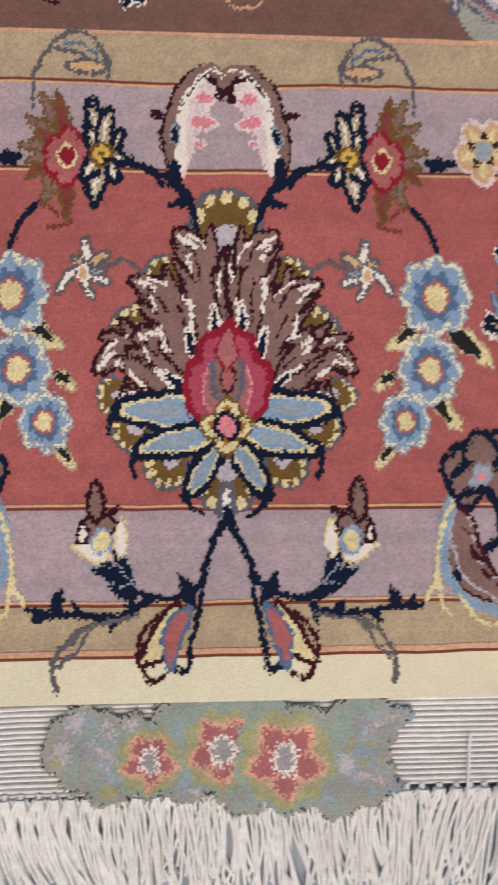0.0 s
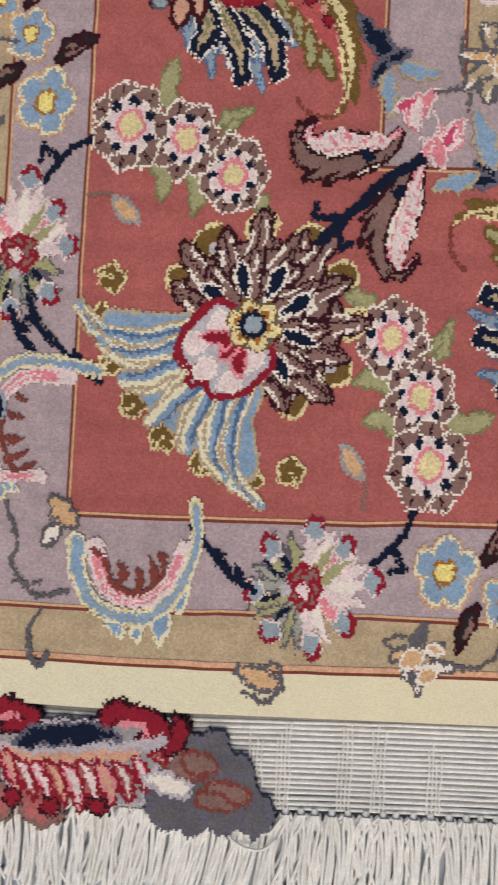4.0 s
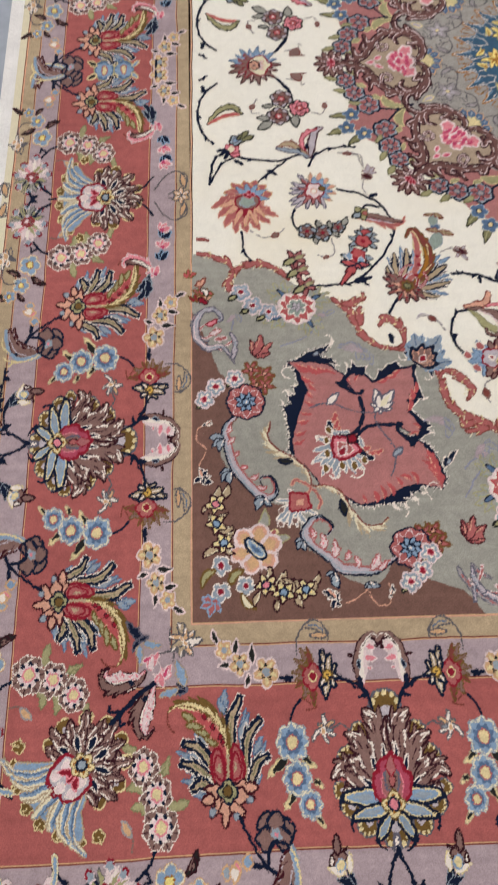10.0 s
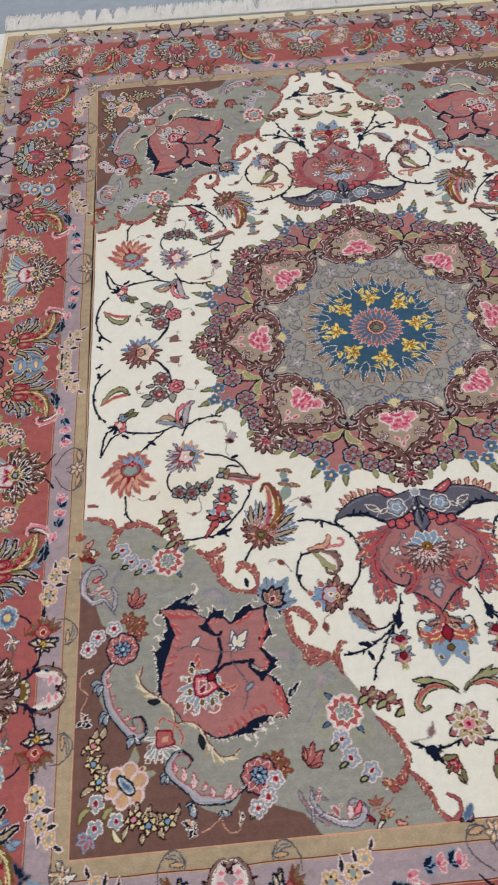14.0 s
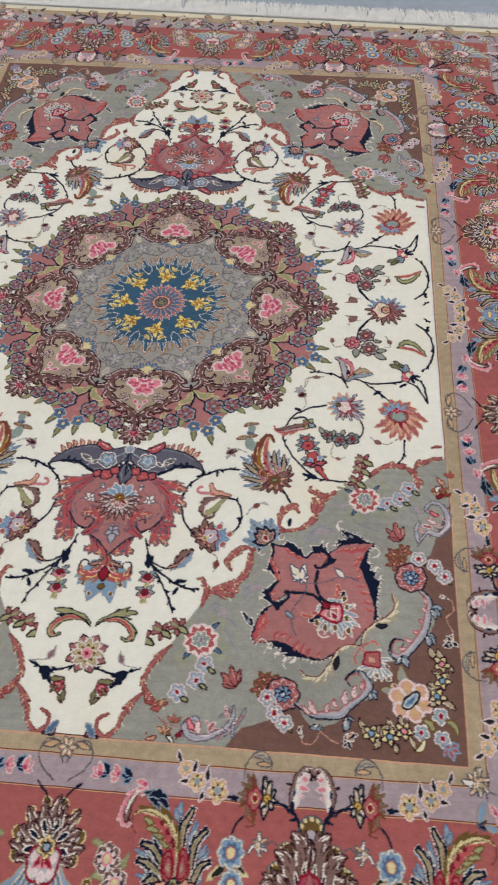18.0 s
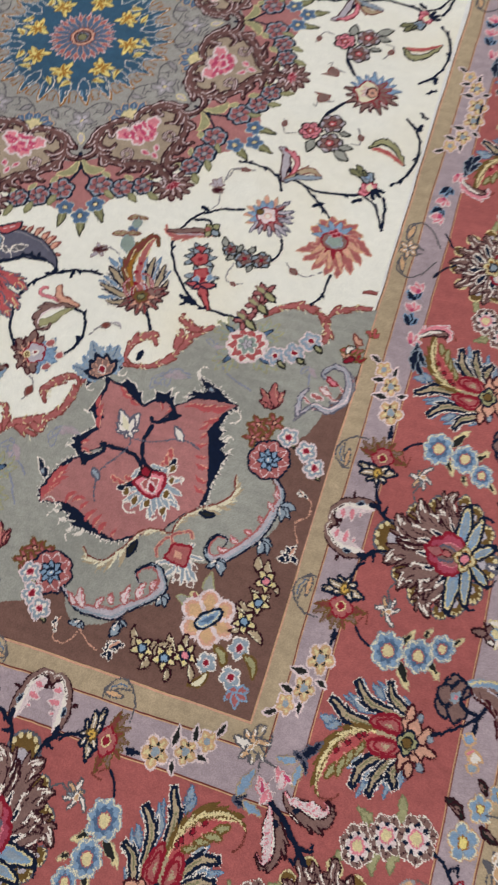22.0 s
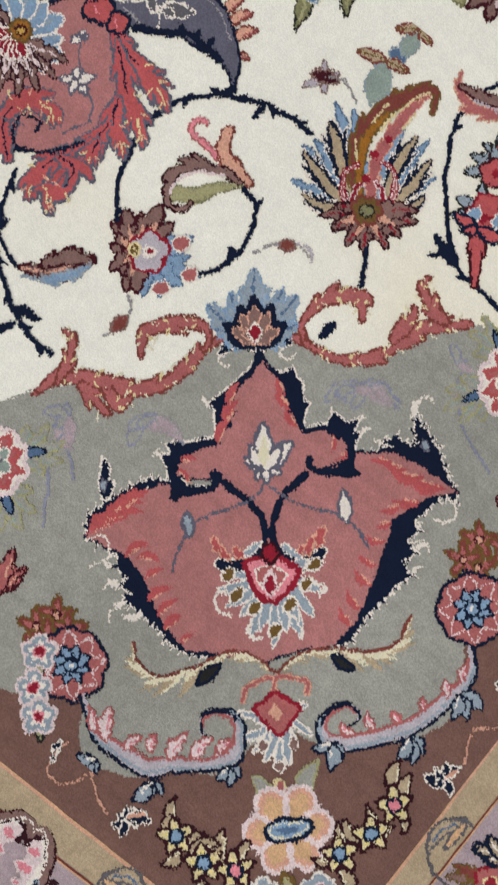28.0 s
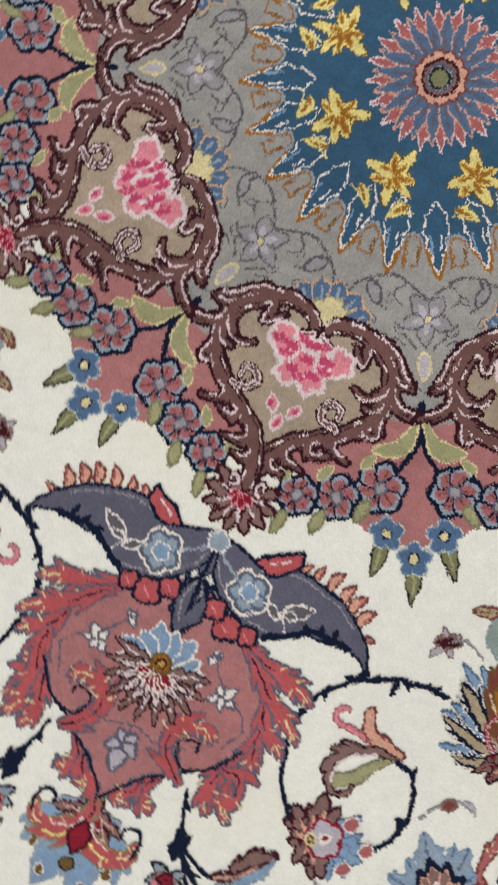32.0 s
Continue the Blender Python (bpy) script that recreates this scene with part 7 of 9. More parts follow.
def heart(t):
    """A beige heart with scrolls, its tip pointing outward along t degrees."""
    a = Art(-.48, -.48, .48, .48, KX, KY, pad=0)

    def q(pts):
        return turned(pts, -t)

    for n in range(9):
        a.fill(q(turned(toothed(.047, .019, 0, 3, .2, .7), (n - 4) * 25 + 180, (0, .250))), "blue", "orange", 1.0)
    for n in range(9):
        a.line(q(turned([(0, .016), (0, .04)], (n - 4) * 25 + 180, (0, .250))), "haze", 1.5)
    a.fill(q(turned(rosette(.017, 9, .2), 0, (0, .236))), "straw", "moss", 1)
    body = curve([(0, .250), (.022, .236), (.05, .24), (.072, .262), (.074, .292), (.058, .318), (.034, .335), (.016, .352), (0, .398),
                  (-.016, .352), (-.034, .335), (-.058, .318), (-.074, .292), (-.072, .262), (-.05, .24), (-.022, .236)], 5, True)
    a.fill(q(body), "beige", "plum", 1.4)
    arms = (([(0.003, 0.254), (0.012, 0.242), (0.031, 0.237), (0.049, 0.24), (0.066, 0.25), (0.078, 0.264), (0.084, 0.281), (0.084, 0.3)], [1.6, 3.2, 3.8, 4.2, 4.6, 5, 4.4, 2.4], 0, 0),
            ([(0.083, 0.298), (0.073, 0.317), (0.054, 0.333), (0.036, 0.345), (0.019, 0.357), (0.007, 0.375), (0.002, 0.392), (0.001, 0.412)], [2.4, 4, 4.2, 4, 4.4, 4.4, 4, 2.4], 0, 0),
            ([(0.043, 0.236), (0.059, 0.237), (0.074, 0.245), (0.086, 0.257), (0.1, 0.262)], [1, 3, 3.6, 3, .5], 3, 1),
            ([(0.081, 0.275), (0.093, 0.284), (0.106, 0.287), (0.122, 0.284)], [3, 3.6, 3, .8], 3, 1),
            ([(0.076, 0.258), (0.086, 0.266), (0.101, 0.265)], [2, 3, .5], 2, 1),
            ([(0.082, 0.297), (0.086, 0.31), (0.087, 0.318), (0.077, 0.318)], [3, 3.4, 2.6, .6], 2, 1),
            ([(0.054, 0.334), (0.056, 0.346), (0.074, 0.351)], [3, 3, .6], 2, 1), ([(0.033, 0.347), (0.041, 0.358), (0.056, 0.353)], [3, 3, .6], 2, 1), ([(0.014, 0.362), (0.023, 0.373), (0.04, 0.376)], [3.4, 3, .6], 2, 1), ([(0.005, 0.375), (0.013, 0.387), (0.025, 0.386)], [3, 3, .6], 2, 1),
            ([(0.05, 0.242), (0.047, 0.251), (0.049, 0.263), (0.034, 0.251)], [2, 2.6, 2, .6], 0, -1), ([(0.079, 0.268), (0.075, 0.281), (0.064, 0.29), (0.05, 0.285)], [2.6, 2.6, 2, .6], 2, -1), ([(0.082, 0.282), (0.077, 0.295), (0.066, 0.299)], [3, 2.6, .6], 2, -1))
    for s in (1, -1):
        for pts, w, cuts, out in arms:
            p = q(M(s, pts))
            a.blade(p, w, w, "bark", "plum", 1.35, (cuts, cuts), .35, .9)
        for pts, w, cuts, out in arms:
            p = q(M(s, pts))
            a.blade(p, w, w, "bark", None, 1, (cuts, cuts), .35, .9)
            c = curve(p, 8)
            u = np.gradient(c, axis=0)
            u = np.stack([-u[:, 1], u[:, 0]], 1) / (np.hypot(u[:, 0], u[:, 1])[:, None] + 1e-9) * KX * s
            if len(pts) > 5:
                a.line((c + u * 2.4)[5:-6], "plum", .9)
                for k in range(4, len(c) - 6, 9):
                    a.line((c - u * 3.0)[k:k + 6], "blush", 1.2)
                    a.line((c + u * 3.2)[k + 3:k + 7], "ivory", .9)
            else:
                a.line((c - u * 1.6)[3:-3], "blush", 1.2)
                a.line((c + u * 1.0)[len(c) // 2:-3], "plum", .8)
        for pts in ([(0.053, 0.327), (0.038, 0.325), (0.032, 0.316), (0.038, 0.308), (0.048, 0.309), (0.049, 0.318)], [(0.004, 0.256), (0.014, 0.262), (0.015, 0.272), (0.005, 0.275), (-0.001, 0.272)]):
            c = curve(q(M(s, pts)), 7)
            a.line(c, "plum", 6.4, 5).line(c, "blush", 3.8, 3).line(c, "bark", 1.8, 1.4)
    for x, y in ((0, .272), (-.018, .278), (.018, .278), (-.01, .296), (.012, .296), (0, .285), (-.028, .27), (.03, .272)):
        a.fill(q(turned(rosette(.0115, 5, .3), 0, (x, y))), "rose", "blush", 2.6)
    for x, y in ((-.008, .268), (.010, .268), (-.02, .286), (.02, .288), (0, .302), (-.03, .276)):
        a.fan(q([(x, y)])[0], 3, 130 - t, 230 - t, .010, .0045, "magenta", "rose", w=.5)
    for x, y in ((0, .270), (-.017, .278), (.018, .279), (-.009, .297), (.012, .296), (.001, .285)):
        a.fan(q([(x, y)])[0], 4, 120 - t, 240 - t, .009, .0045, "magenta", None)
    for x, y, w in ((0, .342, 0), (-.014, .328, -25), (.014, .328, 25)):
        a.fill(q(turned(lens(.016, .008), w, (x, y - .006))), "rose", "blush", 1.3)
        a.fill(q(turned(lens(.009, .004), w, (x, y - .002))), "magenta")
    # dark flower beyond the tip
    f = .428
    for n in range(9):
        a.fill(q(turned(toothed(.035, .016, 0, 3), -120 + 30 * n, (0, f - .008))), "mauve", "maroon", 1.2)
    for n in range(6):
        a.line(q(turned([(0, .01), (0, .022)], -100 + 40 * n, (0, f - .008))), "blush", 1.4)
    a.fan(q([(0, f - .012)])[0], 4, -60 + t, 60 + t, .014, .006, "crimson", "rose", w=.7)
    for s in (1, -1):
        a.curl(q([(s * .014, f - .022)])[0], .007, 90 - t, s, .8, "blush", "maroon", 1.8)
    return a


def chain(t):
    """Leaves, dark rosettes and a blue trio at the junction of two hearts."""
    a = Art(-.50, -.50, .50, .50, KX, KY, pad=0)

    def q(pts):
        return turned(pts, -t)

    a.stem(q([(0, .296), (0, .325), (-.018, .358)]), "navy", 3.4, 2.4)
    a.stem(q([(0, .318), (.006, .338), (.018, .358)]), "navy", 2.8, 2.2)
    for s in (1, -1):
        a.fill(q(curve([(s * .002, .310), (s * .010, .338), (s * .026, .346), (s * .042, .338), (s * .028, .333), (s * .014, .324)], 4, True)), "moss", "straw", 1.0)
        for x, y, r in ((.034, .374, .0235), (.074, .386, .021), (.110, .388, .019)):
            p = q([(s * x, y - .35 * x * x)])[0]
            a.fill(turned(rosette(r * 1.02, 6, .16), 0, p), "navy", "navy", .9)
            for n in range(6):
                a.fill(turned(lens(r * .98, r * .84, 0, .62), 60 * n, p), "haze", "navy", 1.0)
                a.fill(turned(lens(r * .84, r * .66, 0, .62), 60 * n, p), "dusk")
                a.line(turned([(0, r * .35), (0, r * .7)], 60 * n, p), "rust", .9)
            a.fill(turned(oval(r * .22), 0, p), "mist", "slate", .9)
            a.leaf(q([(s * (x + .018), y - .018)])[0], q([(s * (x + .004), y - .03)])[0], .5, "moss", "straw", w=.7)
            a.leaf(q([(s * (x + .010), y + .012)])[0], q([(s * (x + .022), y + .030)])[0], .4, "moss", "olive")
    for x, y in ((-.026, .414), (.026, .414), (0, .437)):
        p = q([(x, y)])[0]
        a.leaf(p, q([(x * 1.5, y + .04)])[0], .3, "olive", "coal", w=.7)
        a.line([p, q([(x * 1.4, y + .032)])[0]], "moss", 1.6)
        a.flower(p, .0165, 5, "butter", "butter", "straw", None, .35, 180 + t, w=.6)
        a.flower(p, .0155, 5, "blue", "sky", "straw", "navy", .4, 180 + t, hr=.26, w=.8)
    # pale flower inside, with its tendrils
    for s in (1, -1):
        a.stem(q([(0, .20), (s * .035, .178), (s * .07, .192), (s * .082, .225)]), "lead", 1.2)
        a.stem(q([(s * .045, .178), (s * .05, .20), (s * .038, .21)]), "lead", 1.1)
        a.leaf(q([(s * .052, .184)])[0], q([(s * .046, .205)])[0], .4, "mist", "lead")
    for s in (1, -1):
        for pts in ([(s * .02, .262), (s * .036, .25), (s * .03, .236), (s * .018, .242)], [(s * .07, .205), (s * .056, .215), (s * .06, .232), (s * .072, .228)], [(0, .285), (s * .012, .275), (s * .02, .262), (s * .03, .266)],
                    [(s * .02, .186), (s * .03, .196), (s * .022, .206)], [(s * .075, .19), (s * .088, .196), (s * .086, .208)], [(s * .008, .245), (s * .02, .232), (s * .028, .222)]):
            a.stem(q(pts), "lead", 1.0)
            p = np.array(q(pts))
            a.leaf(p[1], p[1] + (p[1] - p[0]) * .7, .5, "grey", "lead", w=.7)
    a.fan(q([(0, .217)])[0], 5, t, t + 288, .025, .013, "mist", "lead", w=1.0)
    a.fan(q([(0, .217)])[0], 5, t, t + 288, .015, .006, "pearl", None)
    a.fill(turned(oval(.0035), 0, q([(0, .217)])[0]), "straw", "lead", .6)
    a.leaf(q([(0, .25)])[0], q([(0, .272)])[0], .4, "pearl", "straw")
    return a


field_part("scrolled_heart", heart(0), ((1, 1), (1, -1)), z=0.0009, label="beige heart with mauve scrolls and a pink blossom", under=medallion)
field_part("scrolled_heart", heart(90), ((1, 1), (-1, 1)), z=0.0009, label="beige heart with mauve scrolls and a pink blossom", under=medallion)
field_part("scrolled_heart", heart(45), z=0.0009, label="beige heart with mauve scrolls and a pink blossom", under=medallion)
field_part("rosette_chain", chain(22.5), z=0.0007, under=medallion)
field_part("rosette_chain", chain(67.5), z=0.0007, under=medallion)

# ---------------------------------------------------------------- pendants on the long axis
a = Art(-.22, .44, .22, .78, KX, KY)

body = [(0, .505)] + M(-1, [(-0.052, 0.535), (-0.082, 0.557), (-0.093, 0.571), (-0.102, 0.591), (-0.11, 0.606), (-0.107, 0.622), (-0.098, 0.642), (-0.086, 0.657), (-0.071, 0.667), (-0.053, 0.675), (-0.043, 0.687), (-0.024, 0.701)]) + [(0, .728)]
a.fill(body + M(-1, body[::-1]), "pink", "navy", 1.2)


def flame(s, pts, w, teeth, tips=True, rim="slate"):
    """A coral tongue with a dark rim, hooked edges and yellow tips."""
    p = M(s, pts)
    a.blade(p, [x * 1.15 for x in w], [x * 1.15 for x in w], "coral", rim, .9, teeth, .6, 1.1)
    c = curve(p, 6)
    n = len(c)
    u = np.gradient(c, axis=0)
    u = np.stack([-u[:, 1], u[:, 0]], 1) / (np.hypot(u[:, 0], u[:, 1])[:, None] + 1e-9) * KX
    a.line(c[1:n // 2], "navy", 1.2, .8)
    if tips:
        a.line(c[n * 3 // 4:-1], "straw", 1.4, .8)
        for k in range(n // 2, n - 2, 5):
            h = np.interp(k / n, np.linspace(0, 1, len(w)), w)
            for d in (1, -1):
                a.line([c[k] + u[k] * d * h * .5, c[k + 1] + u[k] * d * h * 1.1], "straw" if (k // 5 + d) % 3 else "peach", 1.0)


for s in (1, -1):
    for pts, w, teeth in (([(0.053, 0.533), (0.075, 0.546), (0.1, 0.553), (0.122, 0.557), (0.14, 0.566)], [2, 6, 7, 5, .5], (3, 4)), ([(0.07, 0.546), (0.09, 0.565), (0.107, 0.579), (0.126, 0.589), (0.144, 0.604)], [2, 6, 7, 5, .5], (4, 3)),
                          ([(0.1, 0.584), (0.109, 0.601), (0.123, 0.611), (0.137, 0.623)], [3, 6, 4, .5], (3, 3)), ([(0.109, 0.606), (0.109, 0.628), (0.102, 0.653), (0.104, 0.681), (0.115, 0.699)], [3, 7, 8, 6, .5], (4, 4)),
                          ([(0.095, 0.645), (0.09, 0.667), (0.089, 0.685), (0.098, 0.702)], [3, 6, 5, .5], (3, 3)), ([(0.062, 0.686), (0.05, 0.676), (0.037, 0.662), (0.035, 0.644), (0.045, 0.633), (0.062, 0.63), (0.074, 0.639)], [3, 6, 7, 7, 6, 5, .6], (4, 3)),
                          ([(0.044, 0.687), (0.034, 0.702), (0.038, 0.716), (0.051, 0.72)], [2, 6, 5, .5], (3, 3)), ([(0.029, 0.699), (0.026, 0.712), (0.013, 0.723), (0.029, 0.725)], [2, 5, 5, .5], (2, 3)),
                          ([(-0.091, 0.658), (-0.11, 0.657), (-0.114, 0.676), (-0.106, 0.689), (-0.119, 0.7)], [2, 6, 6, 4, .5], (3, 3)), ([(-0.112, 0.622), (-0.113, 0.638), (-0.118, 0.645)], [3, 5, .5], (2, 2))):
        flame(s, pts, w, teeth)
    c = curve(M(s, [(0.101, 0.634), (0.086, 0.657), (0.071, 0.667), (0.054, 0.668), (0.046, 0.65), (0.061, 0.643), (0.064, 0.651)]), 6)
    a.line(c, "navy", 1.9)
    a.line(curve(M(s, [(0.045, 0.685), (0.024, 0.701), (0.003, 0.726)]), 6), "navy", 2.0)
    for pts in ([(0.095, 0.616), (0.087, 0.603), (0.072, 0.593), (0.055, 0.58), (0.044, 0.567)], [(0.095, 0.616), (0.084, 0.64)]):
        a.stem(M(s, pts), "slate", 1.2)
    for o, tips in zip([(0.063, 0.597), (0.043, 0.565)], ([(0.077, 0.598), (0.074, 0.584), (0.058, 0.587), (0.053, 0.603), (0.068, 0.606)], [(0.047, 0.56), (0.041, 0.559), (0.039, 0.572)])):
        for p1 in M(s, tips):
            a.leaf(M(s, [o])[0], p1, .5, "ivory", "slate", w=1.0)
    for p, tip in zip(M(s, [(0.159, 0.491), (0.148, 0.482), (0.136, 0.473), (0.125, 0.467), (0.11, 0.462), (0.095, 0.459), (0.082, 0.461), (0.072, 0.463)]), M(s, [(0.167, 0.488), (0.157, 0.465), (0.145, 0.456), (0.132, 0.45), (0.117, 0.445), (0.098, 0.447), (0.085, 0.449), (0.078, 0.455)])):
        a.leaf(p, tip, .42, "peach", "rust", .14 * s, w=.9)
        a.line([np.array(p) * .6 + np.array(tip) * .4, tip], "salmon", 1.0)
    wing = M(s, [(-0, 0.459), (0.019, 0.464), (0.036, 0.469), (0.047, 0.47), (0.064, 0.464), (0.083, 0.459), (0.106, 0.462), (0.126, 0.468), (0.145, 0.479), (0.158, 0.491), (0.167, 0.503), (0.174, 0.516), (0.167, 0.509), (0.152, 0.504), (0.138, 0.505), (0.122, 0.507), (0.11, 0.508), (0.097, 0.515), (0.086, 0.524), (0.072, 0.529), (0.052, 0.525), (0.028, 0.515), (0.015, 0.504), (0.004, 0.487), (-0.001, 0.472)])
    a.fill(wing, "slate", "navy", 1.2)
    a.line(curve(M(s, [(0.148, 0.504), (0.131, 0.504), (0.117, 0.503), (0.105, 0.509), (0.09, 0.519), (0.074, 0.526)]), 6), "navy", 4.2, 3)
    for p0, p1 in zip(M(s, [(0.134, 0.503), (0.122, 0.503), (0.111, 0.506)]), M(s, [(0.131, 0.491), (0.117, 0.494), (0.102, 0.501)])):
        a.leaf(p0, p1, .6, "navy")
    a.line(M(s, [(0.174, 0.516), (0.165, 0.527)]), "navy", 4, 1.5)
    a.line(curve(M(s, [(0.076, 0.522), (0.054, 0.52), (0.031, 0.51), (0.014, 0.495), (0.004, 0.477)]), 6), "mist", .8)
    a.line(curve(M(s, [(0.147, 0.485), (0.124, 0.472), (0.104, 0.466), (0.083, 0.464), (0.064, 0.468), (0.046, 0.474)]), 6), "mist", .8)
    leaf = M(s, [(0.076, 0.456), (0.074, 0.444), (0.063, 0.451), (0.049, 0.459), (0.04, 0.467), (0.052, 0.472), (0.064, 0.468)])
    a.fill(leaf, "coral", "navy", 1.5)
    a.line(M(s, [(0.067, 0.453), (0.051, 0.464)]), "blush", .9)
    o = M(s, [(0.045, 0.497)])[0]
    a.fill(turned(rosette(.0205, 5, .22), 0, o), "lead", "ivory", 1.5)
    for n in range(5):
        a.fill(turned(lens(.0175, .0135, 0, .6), 72 * n, o), "haze", "blue", .8)
    a.fill(turned(rosette(.0075, 5, .2), 0, o), "sky", "ivory", 1.0)
    a.line(M(s, [(0.03, 0.49), (0.012, 0.479), (0.001, 0.464)]), "haze", 1.3).stem(M(s, [(0.061, 0.498), (0.078, 0.501), (0.09, 0.515)]), "ivory", 1.1).stem(M(s, [(0.078, 0.5), (0.086, 0.5), (0.102, 0.489)]), "ivory", 1.1)
    for p0, p1 in ([(0.08, 0.502), (0.106, 0.485)], [(0.065, 0.498), (0.08, 0.507)], [(0.082, 0.5), (0.094, 0.499)]):
        a.leaf(M(s, [p0])[0], M(s, [p1])[0], .4, "lead", "ivory", w=1.1)
    for p, r in zip(M(s, [(0.061, 0.534), (0.04, 0.535), (0.023, 0.524)]), (.0085, .0125, .0095)):
        a.fill(turned(rosette(r, 4, .2), 30, p), "coral", "navy", 1.4)
        a.line(turned([(-r * .4, 0), (r * .3, r * .3)], 20, p), "rose", .9)
    lobe = M(s, [(-0.001, 0.47), (-0.004, 0.484), (-0.006, 0.495), (0.001, 0.505), (0.01, 0.519), (0.013, 0.533), (0.008, 0.55), (-0.001, 0.566), (-0.003, 0.552), (-0.014, 0.542), (-0.014, 0.529), (-0.01, 0.518), (-0.011, 0.51), (-0.013, 0.506)])
    a.fill(lobe + [(0, .545)], "slate", "navy", 1.2)
    a.line(curve(M(s, [(-0.007, 0.498), (0.002, 0.51), (0.008, 0.529), (0.003, 0.548)]), 6), "mist", .9)
a.line([(0, .474), (0, .535)], "navy", 2.0)
a.fill(oval(.009) + (0, .466), "haze", "ivory", 1.0)
for n in range(9):
    t = -96 + 24 * n
    a.fill(turned(lens(.046 if n % 2 else .041, .018, .002, .62), t + 180 + 180, (0, .600)) * (1, -1) + (0, 1.2), "sky", "ivory", 1.1)
    a.line(turned([(0, -.014), (0, -.036)], -t, (0, .600)), "haze", 1.6)
a.fan((0, .60), 11, -105, 105, .050, .014, "mauve", "plum", saw=4, mid="blush", w=.8)
a.fan((0, .60), 9, -80, 80, .034, .011, "blush", "plum", saw=3, mid="mauve", w=.7)
a.fan((0, .597), 7, -60, 60, .021, .008, "crimson", "ivory", w=.9)
a.flower((0, .592), .0085, 6, "ochre", "umber", "gold", "maroon")
a.stem([(0, .655), (0, .665)], "slate", 1.2)
for p1 in ((0, .700), (-.014, .682), (.014, .682), (-.008, .664), (.008, .664)):
    a.leaf((0, .672), p1, .5, "pearl", "slate")
a.line(curve([(-.052, .655), (-.03, .662), (0, .655), (.03, .662), (.052, .655)], 5), "slate", 1.1)
field_part("winged_pendant", a, ((1, 1), (1, -1)), z=0.001, label="pink pendant with slate-grey wings on the cream field")

# finial and sprays below the pendant
a = Art(-.22, .66, .22, 1.08, KX, KY)
for s in (1, -1):
    for p1 in M(s, [(0.0274, 0.8151), (0.0486, 0.7976), (0.0557, 0.7823), (0.0229, 0.8324)]):
        a.leaf((0, .74), p1, .42, "sky", "haze", saw=2)
    for p in M(s, [(0.0219, 0.8151), (0.0373, 0.794)]):
        a.fill(turned(oval(.0042, .005), 0, p), "umber", "ivory", .7)
a.leaf((0, .74), (0, .812), .36, "sky", "haze")
a.fill(turned(oval(.006), 0, (0, .800)), "umber", "coal", .8)
a.fan((0, .745), 7, -75, 75, .036, .013, "mauve", "maroon", saw=2, mid="peach", w=.9)
a.fan((0, .745), 5, -50, 50, .020, .008, "crimson", "blush", w=.7)
a.fill([(0, .722), (.008, .738), (0, .755), (-.008, .738)], "crimson", "maroon", 1)
for s in (1, -1):
    flame(s, [(0.003, 0.729), (-0.001, 0.742), (0.002, 0.757), (0.012, 0.772), (0.031, 0.778), (0.048, 0.771), (0.051, 0.756)], [1.5, 3, 5, 7, 6, 4, 1], (0, 4), rim="olive")
    a.line(curve(M(s, [(0.051, 0.768), (0.054, 0.753), (0.047, 0.743), (0.036, 0.746), (0.036, 0.753)]), 6), "navy", 2.2, 1.4)
    a.line(curve(M(s, [(0.006, 0.77), (0.022, 0.78), (0.034, 0.781)]), 6), "lemon", 1.4).line(curve(M(s, [(0.004, 0.753), (0.014, 0.767), (0.028, 0.772)]), 6), "blush", 1.1)
a.leaf((0, .757), (0, .788), .6, "crimson", "maroon")
cut("drooping_finial", a, ((1, 1), (1, -1)), z=0.0009)
for s in (1, -1):
    main = M(s, [(0.072, 0.6873), (0.0875, 0.7339), (0.118, 0.7827), (0.1408, 0.8215), (0.1498, 0.8444)])
    a.stem(main, "navy", 1.9, barbs=7)
    a.stem(M(s, [(0.0923, 0.7438), (0.129, 0.7732), (0.1647, 0.7901), (0.1955, 0.7938)]), "navy", 2.2, barbs=4)
    for p0, p1 in ((0, 1), (2, 3), (4, 5), (6, 7)):
        q = M(s, [(0.1424, 0.7804), (0.1701, 0.7747), (0.1428, 0.8099), (0.1536, 0.79), (0.0882, 0.756), (0.0823, 0.7165), (0.088, 0.7499), (0.0939, 0.7216)])
        a.leaf(q[p0], q[p1], .45, "navy", saw=2)
    a.stem(M(s, [(0.091, 0.7377), (0.1196, 0.7514), (0.1364, 0.7503)]), "navy", 2)
    q = M(s, [(0.1286, 0.7514), (0.1531, 0.7345), (0.1699, 0.7073)])
    a.blade(q, [1, 5, 1], [1, 4, 1], "mauve", "maroon", 1.1, (4, 4), .5, 1.2)
    a.line(np.array(curve(q, 5)) + (s * .004, .006), "haze", 2.0).line(curve(q, 5), "peach", 1.0)
cut("dark_spray", a, ((1, 1), (1, -1)), z=0.0009)
